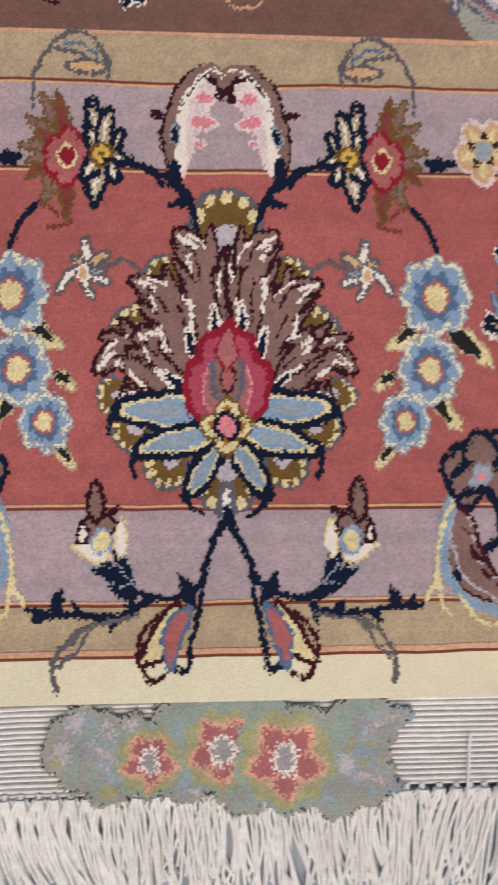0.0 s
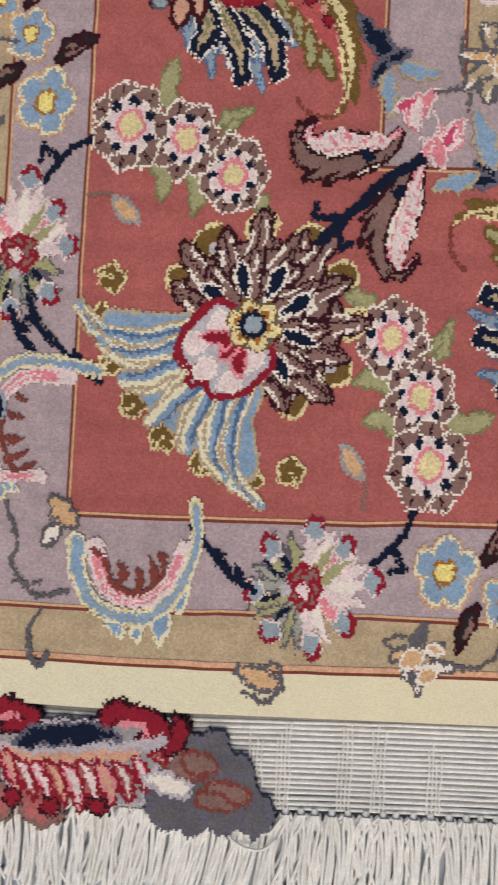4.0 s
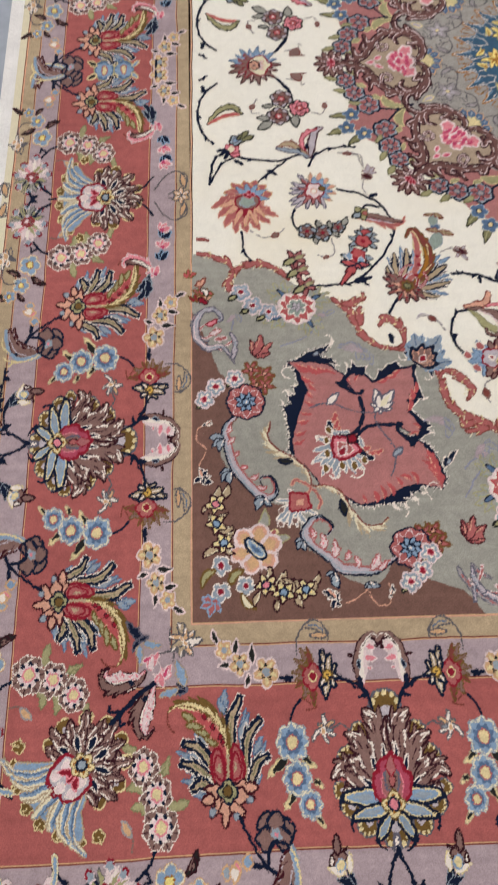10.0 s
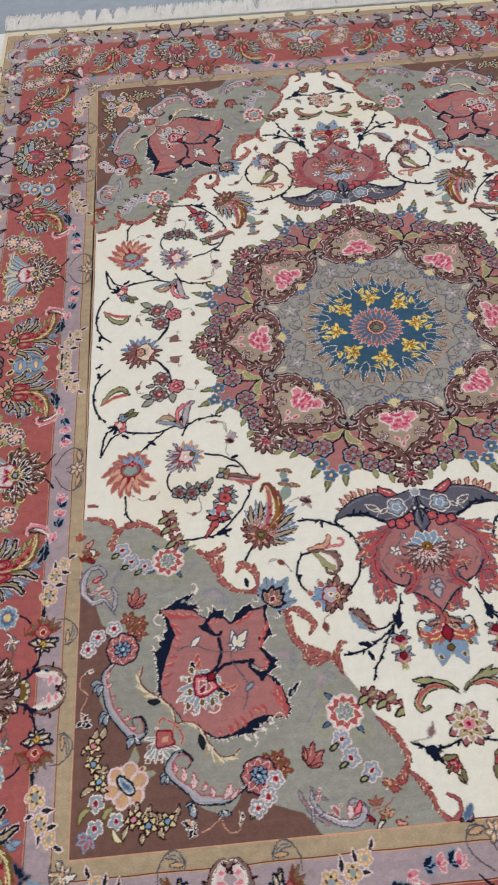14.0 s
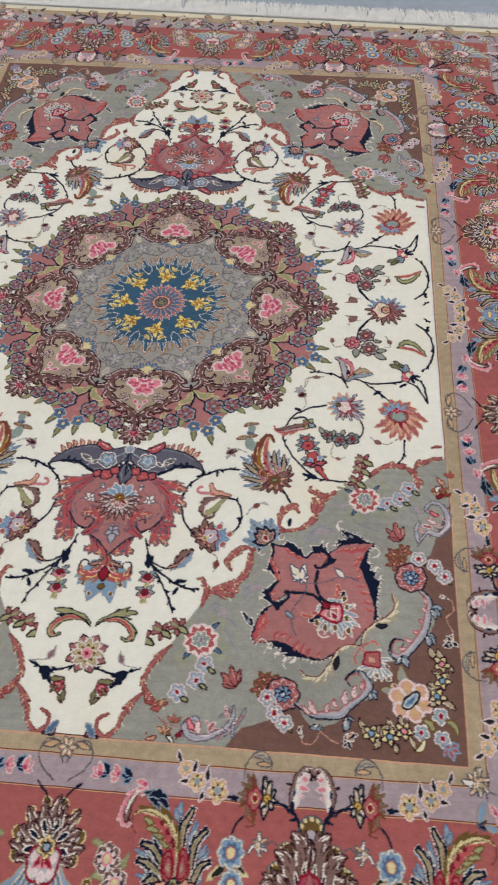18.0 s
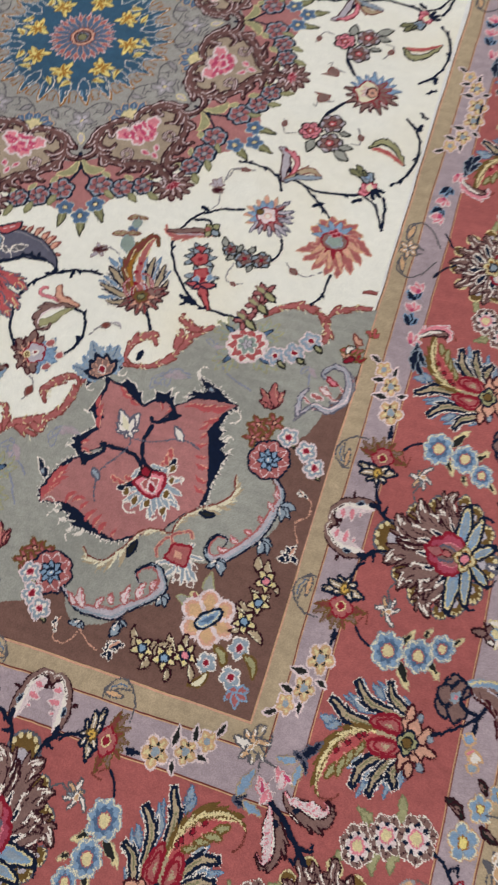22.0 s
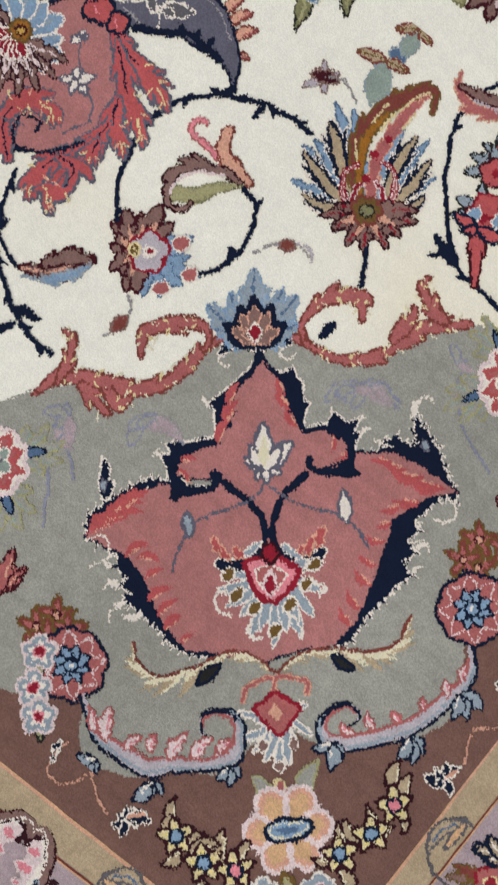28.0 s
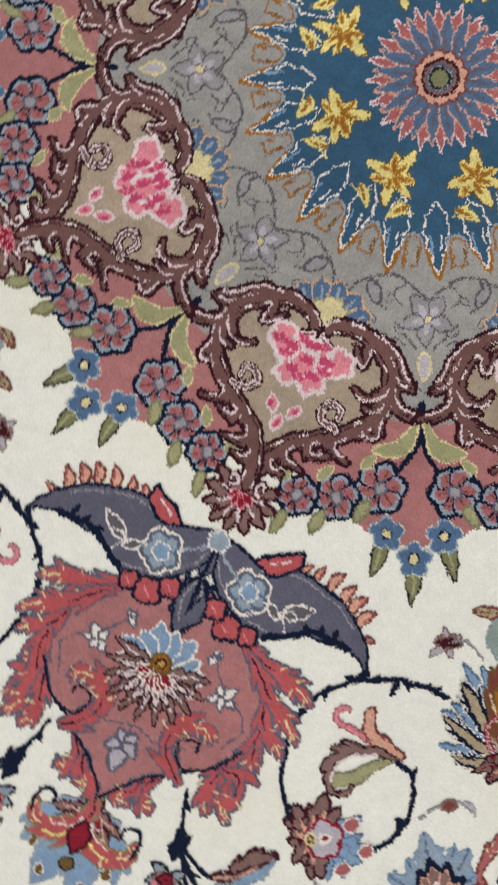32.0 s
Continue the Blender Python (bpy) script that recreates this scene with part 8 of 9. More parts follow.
for s in (1, -1):
    for p in M(s, [(0.0901, 0.7777), (0.089, 0.8108)]):
        for t in (115, 65, -65, -115):
            a.fill(turned(lens(.019, .0075, .004), t, (p[0], p[1] - .008)), "haze", "coal", .8)
        a.fill(turned(rosette(.0115, 5, .25), 0, p), "rose", "mauve", 1.0)
        a.flower((p[0], p[1] - .004), .006, 5, "crimson", "maroon", "maroon")
        for t in (-25, 0, 25):
            a.fill(turned(lens(.013, .005), t, (p[0], p[1] + .008)), "moss", "straw", .6)
        cut("rose_bell", a, ((1, 1), (1, -1)), z=0.0009)
    q = M(s, [(0.0063, 0.8787), (0.0249, 0.8654), (0.0515, 0.8565), (0.0807, 0.852)])
    a.blade(q, [1, 3, 3, .5], [1, 3, 7, .5], "moss", "coal", 1.0, (0, 4), .5, 1.2)
    q = M(s, [(0.023, 0.8698), (0.0489, 0.8677), (0.0687, 0.8778), (0.0801, 0.8943), (0.0722, 0.9073), (0.0592, 0.903)])
    a.blade(q, [1, 3, 4, 4, 1.5, .6], [1, 3, 4, 4, 1.5, .6], "moss", "coal", 1.0, (3, 4), .3)
    a.blade(q[:5], [1, 2, 2.5, 1.5, .5], [.5, 1, 1, .5, .3], "coral", "peach", .6)
    a.line(curve(M(s, [(0.0044, 0.8831), (0.0198, 0.8698), (0.0464, 0.8609), (0.0736, 0.8655)]), 6), "navy", 1.8)
    cut("curled_leaf", a, ((1, 1), (1, -1)), z=0.0009)
    a.stem(M(s, [(0.0118, 0.9604), (0.0396, 0.9707), (0.0729, 0.9728), (0.1055, 0.9593)]), "navy", 2.2, barbs=3)
    q = M(s, [(0.0851, 0.9686), (0.068, 0.9789), (0.0536, 1.0013), (0.0545, 0.9789), (0.0643, 0.9666)])
    a.leaf(q[0], q[2], .4, "navy", saw=3).leaf(q[0], q[3], .4, "navy")
    q = M(s, [(0.0413, 1.0013), (0.0325, 0.9912), (0.0283, 1.0073), (0.0522, 1.0143), (0.0393, 1.0193), (0.0268, 1.0311), (0.0592, 0.9891), (0.0324, 0.9892)])
    a.fan(q[0], 5, 0, 288, .014, .010, "salmon", "maroon", w=.8)
    a.flower(q[0], .006, 5, "rose", "crimson", "crimson")
    for p0, p1 in ((q[6], q[7]), (q[3], q[0]), (q[4], q[5]), (q[2], q[5])):
        a.leaf(p0, p1, .4, "olive", "maroon", saw=2, w=.9)
    cut("drooping_bud", a, ((1, 1), (1, -1)), z=0.0009)
    a.stem(M(s, [(0.1055, 0.9593), (0.072, 0.9531), (0.0624, 0.9267)]), "mist", 1.0).leaf(M(s, [(0.072, 0.9531), (0.0627, 0.9331)])[0], M(s, [(0.072, 0.9531), (0.0627, 0.9331)])[1], .45, "mauve", "pearl")
    cut("loose_bud", a, ((1, 1), (1, -1)), z=0.0009)
    a.fill(M(s, [(0.0284, 1.0886), (0.0324, 1.0726), (0.0431, 1.0848), (0.0502, 1.0885)]), "crimson", "navy", 1.2).leaf(M(s, [(0.0433, 1.0886), (0.027, 1.066)])[0], M(s, [(0.0433, 1.0886), (0.027, 1.066)])[1], .5, "blue", "haze", saw=2)
    cut("edge_bud", a, ((1, 1), (1, -1)), z=0.0009)
o = (0, .938)
a.fan(o, 8, 22.5, 337.5, .039, .024, "dusk", "coal", w=1.1)
a.fan(o, 16, 11, 349, .033, .010, "blush", "mauve", w=.8)
a.fan(o, 8, 0, 315, .031, .014, "tan", "ivory", w=1.0)
a.fan(o, 8, 0, 315, .020, .008, "umber", "straw", w=.8)
a.flower(o, .0105, 6, "rose", "blush", "crimson", "rose")
field_part("many_petalled_rosette", a, ((1, 1), (1, -1)), z=0.0009)

# ---------------------------------------------------------------- vines and blossoms on the cream field
a = Art(.10, .46, .36, .74, KX, KY)
a.stem([(0.17, 0.5264), (0.1459, 0.551), (0.1341, 0.5829), (0.1402, 0.6251), (0.156, 0.6561), (0.1746, 0.6753)], "navy", 2.2, barbs=3)
a.stem([(0.17, 0.5264), (0.1967, 0.5128), (0.2219, 0.505), (0.2498, 0.5045)], "navy", 2.4, barbs=3)
a.leaf((0.204, 0.5101), (0.2022, 0.5274), .5, "navy", saw=2).leaf((0.1747, 0.5244), (0.1568, 0.5295), .5, "navy", saw=2)
a.stem([(0.25, 0.6612), (0.2628, 0.6384), (0.2628, 0.6073), (0.2525, 0.5843), (0.2297, 0.5776)], "navy", 2.2, barbs=2)
a.leaf((0.2654, 0.6301), (0.2542, 0.6254), .8, "navy", saw=2)
cut("curling_vine", a, z=0.0008)
a.line(curve([(0.2068, 0.5724), (0.1856, 0.5693), (0.1674, 0.5684), (0.1653, 0.5581), (0.174, 0.5548)], 6), "rose", 2.6, 1.6, "salmon", .7)
a.blade([(0.2372, 0.5729), (0.2168, 0.5693), (0.1993, 0.5646), (0.1921, 0.5502), (0.1941, 0.5448)], [2, 4, 5, 2, .5], [2, 3, 3, 2, .5], "peach", "rust", .8, (3, 2), .4)
a.blade([(0.2322, 0.5769), (0.2152, 0.5907), (0.2025, 0.606), (0.1887, 0.6159), (0.1881, 0.6251)], [1, 1, 1, 2, .5], [1, 5, 8, 5, .5], "moss", "olive", .7, (0, 6), .4)
a.blade([(0.231, 0.5753), (0.207, 0.5804), (0.1891, 0.5892), (0.1802, 0.6052), (0.1852, 0.6231), (0.1965, 0.6309), (0.2055, 0.6236), (0.2062, 0.6167)], [1, 4, 5, 3.4, 1.6, .8, .8, .5], [1, 1.4, 1.4, 1.4, 1.4, .8, .8, .5], "mauve", "plum", .7, (9, 0), .6, 1.3)
a.line(curve([(0.2138, 0.5811), (0.1937, 0.5911), (0.1851, 0.6075), (0.1871, 0.6216)], 6), "blush", 1.2)
cut("curling_leaf", a, z=0.0008)
for p1 in [(0.2265, 0.6397), (0.2352, 0.6544), (0.2515, 0.663), (0.2447, 0.6778), (0.2357, 0.6973), (0.2239, 0.7056)]:
    a.leaf((0.2055, 0.6752), p1, .5, "sky", "blue", saw=3, w=.8)
for p in [(0.222, 0.6495), (0.2443, 0.6657), (0.2314, 0.6897)]:
    a.fill(turned(oval(.0055, .007), 30, p), "salmon", "ivory", 1.0)
for p1 in [(0.1766, 0.6892), (0.1663, 0.6727), (0.1662, 0.6572), (0.1796, 0.6508), (0.1885, 0.6349), (0.2057, 0.6409), (0.1887, 0.7042), (0.2096, 0.7109), (0.2183, 0.7064)]:
    a.leaf((0.1959, 0.6786), p1, .55, "mauve", "maroon", saw=3, w=1.0)
for p1 in [(0.1777, 0.6791), (0.1772, 0.667), (0.1869, 0.656), (0.1932, 0.6944), (0.2064, 0.6993), (0.1948, 0.6466)]:
    a.leaf((0.1959, 0.6786), p1, .22, "peach", None)
a.flower((0.2051, 0.6724), .0165, 5, "pearl", "crimson", "ivory", None, .25, w=1.3)
a.leaf((0.2029, 0.6743), (0.2074, 0.6675), .6, "crimson").flower((0.1939, 0.6784), .004, 5, "umber", "straw", "straw")
cut("vine_blossom", a, z=0.0008)
a.stem([(0.2128, 0.7126), (0.2234, 0.7226), (0.2227, 0.7385), (0.2194, 0.7534)], "mist", 1.0).leaf((0.2238, 0.7284), (0.2227, 0.7446), .5, "rust", "mauve")
cut("loose_bud", a, z=0.0008)
a.stem([(0.2738, 0.6172), (0.2844, 0.5993), (0.3011, 0.5889), (0.3166, 0.5889)], "mist", 1.0).leaf((0.3007, 0.5924), (0.2882, 0.5962), .6, "rust", "mauve").stem([(0.3012, 0.5875), (0.311, 0.5841), (0.3182, 0.5908)], "pearl", 1.2)
cut("loose_bud", a, z=0.0008)
a.blade([(0.1425, 0.7384), (0.1565, 0.7178), (0.1722, 0.7082)], [1, 3, .5], [4, 5, .5], "mauve", "maroon", 1, (0, 5), .5)
a.blade([(0.1485, 0.7458), (0.1619, 0.732), (0.1715, 0.7119)], [4, 4, .5], [1, 1, .5], "sky", "haze", .8, (4, 0), .5)
field_part("slanting_leaf", a, z=0.0008)

a = Art(.22, .40, .38, .62, KX, KY)
o = (0.3302, 0.531)
for p1 in [(0.2501, 0.4692), (0.2647, 0.4638), (0.2496, 0.5161), (0.2622, 0.5463), (0.2547, 0.5068), (0.2997, 0.5399), (0.3328, 0.4447), (0.3573, 0.468), (0.361, 0.4903), (0.308, 0.4508), (0.3317, 0.457)]:
    a.leaf(o, p1, .2, "sky", "blue", saw=4, w=.8)
for pts, w in (([(0.3184, 0.5279), (0.2929, 0.5139), (0.2731, 0.4983), (0.2569, 0.4873)], [3, 5, 6, 1]), ([(0.3161, 0.5329), (0.2936, 0.5322), (0.27, 0.5261), (0.2546, 0.5209)], [3, 5, 4.5, 1]), ([(0.3186, 0.5385), (0.3033, 0.5445), (0.2883, 0.5491), (0.2761, 0.5496)], [3, 4, 3, 1]), ([(0.336, 0.5105), (0.3277, 0.492), (0.3232, 0.4702), (0.3239, 0.4494)], [3, 5, 5, 1]), ([(0.3442, 0.5089), (0.3453, 0.4904), (0.3454, 0.4744), (0.3449, 0.4577)], [3, 5, 4, 1]), ([(0.3504, 0.5128), (0.3576, 0.4981), (0.3599, 0.4849)], [3, 3.5, 1])):
    a.blade(pts, [x * 1.15 for x in w], [x * 1.15 for x in w], "navy", "ivory", .55, (4, 4), .35)
    a.blade(pts, [x * .46 for x in w], [x * .46 for x in w], "tan")
a.blade([(0.3188, 0.5244), (0.2987, 0.5029), (0.2861, 0.475), (0.2877, 0.445), (0.2993, 0.4195), (0.3101, 0.4075), (0.3208, 0.4244)], [3, 3, 4, 4, 3, 1.5, .5], [4, 5, 6, 5, 4, 2, .5], "rust", "umber", .9, (6, 8), .4)
a.blade([(0.3196, 0.5238), (0.3006, 0.5013), (0.2888, 0.4728), (0.2907, 0.4489)], [2, 2.4, 2.2, .5], [2, 2.6, 2.2, .5], "ochre", "umber", .7, (5, 5), .4)
a.blade([(0.328, 0.5202), (0.3101, 0.4935), (0.303, 0.4644), (0.3027, 0.436), (0.3083, 0.4134)], [3, 4, 4, 3, .6], [3, 3, 3, 2, .6], "salmon", "peach", .6, (5, 5), .4)
for pts in ([(0.2942, 0.4652), (0.2946, 0.4458)], [(0.2955, 0.4469), (0.3004, 0.425)], [(0.2998, 0.5019), (0.2823, 0.4845)], [(0.2838, 0.4641), (0.2861, 0.443)], [(0.308, 0.4508), (0.31, 0.4332)], [(0.2985, 0.4266), (0.3071, 0.4118)]):
    a.line(pts, "straw", 1.2)
for p in [(0.3119, 0.5061), (0.3034, 0.485), (0.3045, 0.4664)]:
    a.fill(turned(oval(.0036), 0, p), "crimson")
for sd, pts in ((1, [(0.3217, 0.5297), (0.3051, 0.5292), (0.2937, 0.5132), (0.2974, 0.4988)]), (-1, [(0.337, 0.5173), (0.3388, 0.502), (0.326, 0.4858), (0.3121, 0.4856)])):
    a.line(curve(pts, 6), "crimson", 4.6, 2.8).line(curve(pts, 6), "blush", 2.2, 1.4).line(curve(pts, 6), "salmon", 1.2, .8)
    q = [(x * .55 + o[0] * .45, y * .6 + o[1] * .4) for x, y in pts]
    a.line(curve(q, 6), "crimson", 2.6, 1.6, "blush", .6)
for p1 in [(0.3004, 0.555), (0.3149, 0.559), (0.3329, 0.5621), (0.3479, 0.5574), (0.3636, 0.5416), (0.3651, 0.526), (0.3679, 0.5087), (0.3624, 0.4986), (0.3059, 0.5399)]:
    a.leaf((0.33, 0.5267), p1, .42, "mauve", "plum", saw=4, w=.9)
    a.line([(0.33 * .5 + p1[0] * .5, 0.5267 * .5 + p1[1] * .5), (0.33 * .15 + p1[0] * .85, 0.5267 * .15 + p1[1] * .85)], "crimson", 1.2)
for p1 in [(0.3156, 0.5521), (0.3338, 0.5513), (0.3528, 0.5398), (0.3573, 0.5216)]:
    a.leaf((0.33, 0.5267), p1, .2, "peach")
a.flower((0.3279, 0.5265), .012, 6, "umber", "rust", "olive", "coal", .3)
a.stem([(0.3491, 0.5534), (0.3581, 0.568), (0.3649, 0.5813)], "navy", 2.4)
cut("flame_flower", a, z=0.0009)
# green cones above it, with a pair of curled lips
for q in ([(0.2735, 0.452), (0.2627, 0.4259), (0.261, 0.4141), (0.2376, 0.4212), (0.2811, 0.4096), (0.2653, 0.4039)], [(0.269, 0.4023), (0.2649, 0.383), (0.2659, 0.3751), (0.2495, 0.3844), (0.2821, 0.3776), (0.2692, 0.3684)]):
    a.leaf(q[0], q[2], .55, "verdigris", "haze", w=.7)
    a.fill(turned(oval(.008, .005), 0, q[5]), "blue", "haze", .8)
    for tip in (q[3], q[4]):
        a.leaf(q[2], tip, .5, "tan", "rust", saw=2, w=.9)
        a.line([q[2], tip], "umber", 1.0)
    cut("green_cone_bud", a, z=0.0009)
for p, tail in (((0.2271, 0.4599), [(0.2421, 0.4504), (0.2626, 0.4568)]), ):
    for e in [(0.2172, 0.4765), (0.2185, 0.4472), (0.2364, 0.4477), (0.2377, 0.4696), (0.2164, 0.4615)]:
        a.leaf(p, e, .35, "pearl", "mauve", w=.6)
    a.leaf((0.2168, 0.4624), (0.2396, 0.4545), .4, "maroon", "mauve").stem([p] + list(tail), "mist", 1.0)
field_part("lilac_bud", a, z=0.0009)

a = Art(.33, .05, .70, .56, KX, KY)
# long stems
a.stem([(0.4955, 0.521), (0.4487, 0.5202), (0.4092, 0.5092), (0.3678, 0.4669), (0.3416, 0.42), (0.3415, 0.4002)], "navy", 2.0, barbs=2)
a.leaf((0.4214, 0.5155), (0.3849, 0.5052), .45, "navy", saw=3).leaf((0.4092, 0.5092), (0.3924, 0.5247), .35, "navy", saw=2)
a.stem([(0.3434, 0.3798), (0.3605, 0.3495), (0.393, 0.3258), (0.4343, 0.3141)], "navy", 2.0).leaf((0.3778, 0.3313), (0.3598, 0.3263), .7, "navy", saw=2).stem([(0.3623, 0.356), (0.3833, 0.3522), (0.3948, 0.3663)], "navy", 2.2)
a.stem([(0.5123, 0.3582), (0.5189, 0.3781), (0.5114, 0.4017)], "navy", 1.8)
a.stem([(0.3932, 0.2161), (0.4269, 0.2145), (0.451, 0.2205), (0.4774, 0.2374)], "navy", 2.0, barbs=3).stem([(0.482, 0.258), (0.4726, 0.2311), (0.5042, 0.2326), (0.5398, 0.2434), (0.5935, 0.2366), (0.6189, 0.2263)], "navy", 2.2, barbs=2)
a.stem([(0.5232, 0.2435), (0.5502, 0.2668), (0.5771, 0.2924)], "navy", 2.0, barbs=2).leaf((0.5607, 0.2649), (0.541, 0.2754), .5, "navy", saw=2).leaf((0.6209, 0.2373), (0.6016, 0.2505), .5, "navy", saw=2)
a.stem([(0.6202, 0.2332), (0.6449, 0.2497), (0.6628, 0.2904)], "navy", 2.0).stem([(0.6519, 0.2275), (0.6618, 0.2536), (0.6645, 0.2942)], "navy", 2.4).stem([(0.6096, 0.4028), (0.6068, 0.4411), (0.5943, 0.4658)], "navy", 2.0, barbs=1)
a.stem([(0.6486, 0.0426), (0.6768, 0.0764), (0.687, 0.1273), (0.6756, 0.1733), (0.6578, 0.198)], "navy", 2.2, barbs=3).leaf((0.6734, 0.0693), (0.6783, 0.0499), .7, "navy", saw=2)
a.stem([(0.5022, 0.1068), (0.5089, 0.0667), (0.5318, 0.0359)], "navy", 2.2).stem([(0.5126, 0.0849), (0.5139, 0.0627), (0.5318, 0.0359)], "navy", 2.0).stem([(0.6466, 0.0046), (0.6672, 0.0209), (0.6824, 0.0349)], "navy", 2.2, barbs=2)
cut("long_stem", a, z=0.0008)
# fan flower: blue and coral petals above, a feathery skirt below
o = (0.5948, 0.3271)
for p1 in [(0.5533, 0.3185), (0.5643, 0.2988), (0.5818, 0.2888), (0.6032, 0.2876), (0.624, 0.2948), (0.6379, 0.3125)]:
    a.leaf(o, p1, .62, "salmon", "orange", w=1.3)
for p1 in [(0.5581, 0.3311), (0.5621, 0.3087), (0.5782, 0.2976), (0.599, 0.2938), (0.6189, 0.3025), (0.636, 0.3195)]:
    a.leaf(o, p1, .3, "sky", "blue", w=.7)
for p1 in [(0.5447, 0.3694), (0.559, 0.3864), (0.5776, 0.3997), (0.5995, 0.4046), (0.6202, 0.4034), (0.6386, 0.391), (0.6504, 0.3695), (0.6622, 0.3478), (0.5626, 0.3529), (0.6395, 0.3388)]:
    a.leaf(o, p1, .44, "salmon", "peach", .1, saw=4, w=1.0)
for p1 in [(0.5666, 0.372), (0.5826, 0.3885), (0.6021, 0.3913), (0.6223, 0.3876), (0.6391, 0.3651), (0.6483, 0.3464)]:
    a.leaf(o, p1, .14, "peach", "orange", w=.7)
for p1 in [(0.5865, 0.3657), (0.6047, 0.3779), (0.6196, 0.3622)]:
    a.leaf(o, p1, .2, "crimson")
a.fill(turned(oval(.021, .017), 0, (0.5976, 0.3359)), "mauve", "crimson", 1.5).fill(turned(rosette(.013, 5, .2), 0, (0.5976, 0.3359)), "verdigris", "haze", 1.2)
for p in [(0.5881, 0.3202), (0.5945, 0.315), (0.601, 0.3206), (0.5943, 0.3245)]:
    a.fill(turned(oval(.0036), 0, p), "crimson", "rose", .8)
cut("fan_flower", a, z=0.0008)
# round blossom: feathery, half blue and half rose
o = (0.4732, 0.3153)
for p1 in [(0.4455, 0.341), (0.4364, 0.324), (0.4364, 0.306), (0.447, 0.2875), (0.4612, 0.2738), (0.482, 0.2754)]:
    a.leaf(o, p1, .4, "peach", "tan", saw=3, w=.6)
for p1 in [(0.4475, 0.3349), (0.4413, 0.3187), (0.4455, 0.302), (0.4578, 0.2881), (0.4735, 0.2834)]:
    a.leaf(o, p1, .34, "sky", "blue", w=.7)
for p1 in [(0.5034, 0.2789), (0.5137, 0.2977), (0.5197, 0.3192), (0.5192, 0.337), (0.5109, 0.354), (0.4916, 0.3552), (0.4719, 0.3534), (0.4565, 0.3539), (0.5166, 0.3463), (0.5179, 0.3095)]:
    a.leaf(o, p1, .22, "pearl", "slate", saw=3, w=.9)
for p1 in [(0.4963, 0.2905), (0.5043, 0.3102), (0.5064, 0.3301), (0.4963, 0.3449), (0.4798, 0.3469), (0.4656, 0.3458)]:
    a.leaf(o, p1, .3, "dusk", "maroon", saw=3, w=.7)
a.flower((0.4754, 0.3165), .0165, 5, "blush", "crimson", "ivory", "peach", .25, w=1.3)
a.fill(turned(oval(.005), 0, (0.4608, 0.3102)), "umber", "coal", .8)
cut("round_blossom", a, z=0.0008)
# garland of dark florets
for p, r in (((0.4378, 0.399), .0115), ((0.4664, 0.4108), .0155), ((0.4939, 0.4049), .0155)):
    a.fill(turned(rosette(r, 5, .3), 20, p), "haze", "coal", 1.2).fan(p, 5, 0, 288, r * .8, r * .5, "mauve", "maroon", w=.6).fill(turned(oval(r * .25), 0, p), "crimson")
    cut("dark_floret", a, z=0.0008)
for p0, p1 in (((0.4292, 0.3946), (0.42, 0.3801)), ((0.4512, 0.4003), (0.4541, 0.3858)), ((0.4712, 0.3966), (0.4746, 0.383)), ((0.4804, 0.4207), (0.4785, 0.4335)), ((0.4462, 0.4095), (0.4387, 0.4188))):
    a.leaf(p0, p1, .55, "sage", "coal", w=1.0)
    cut("dark_leaf", a, z=0.0008)
# red spike of stacked bells
for q, r in (((0.3912, 0.4162), .013), ((0.3957, 0.4314), .017), ((0.4106, 0.4678), .019)):
    for t in (100, 65, -65, -100, 150, -150):
        a.fill(turned(lens(r * 1.5, r * .55, r * .3), t, q), "haze", "coal", .8)
    a.fill(turned(rosette(r * .8, 5, .2), 0, q), "coral", "maroon", 1.0)
    a.fill(turned(oval(r * .25), 0, q), "crimson")
a.fill([(0.3958, 0.4544), (0.4125, 0.4472), (0.4197, 0.4609), (0.3995, 0.4697)], "coral", "crimson", 1)
for q in [(0.4029, 0.478), (0.4231, 0.4693)]:
    a.fill(turned(lens(.016, .010), 180, q), "sky", "ivory", .8)
a.blade([(0.4133, 0.4774), (0.4247, 0.4964), (0.4411, 0.5192)], [5, 3.5, 1], [5, 3.5, 1], "coral", "maroon", 1.1, (2, 2), .3)
for p1 in [(0.3911, 0.4815), (0.4038, 0.4892), (0.4365, 0.473)]:
    a.leaf((0.4139, 0.4797), p1, .35, "coral", "navy")
cut("red_spike_flower", a, z=0.0008)
# curled leaf with a green bud
a.blade([(0.3985, 0.3804), (0.3752, 0.3833), (0.3481, 0.3963), (0.325, 0.3925), (0.3171, 0.3805)], [2, 3, 3, 2, .5], [2, 5, 6, 2, .5], "salmon", "peach", .7, (2, 5), .5)
a.blade([(0.3975, 0.3766), (0.3735, 0.3769), (0.3452, 0.3861), (0.3243, 0.39)], [2, 3, 3, .5], [1, 2, 2, .5], "mauve", "maroon", .9, (4, 0), .4)
a.line(curve([(0.3943, 0.3812), (0.3703, 0.3856), (0.3425, 0.392)], 5), "pearl", 1.4)
a.fan((0.3958, 0.3702), 4, 60, 330, .015, .011, "moss", "coal", w=.9).leaf((0.3958, 0.3702), (0.4085, 0.3772), .7, "haze", "coal").fill(turned(oval(.004), 0, (0.3881, 0.3702)), "salmon", "umber", .7)
cut("curled_leaf_with_bud", a, z=0.0008)
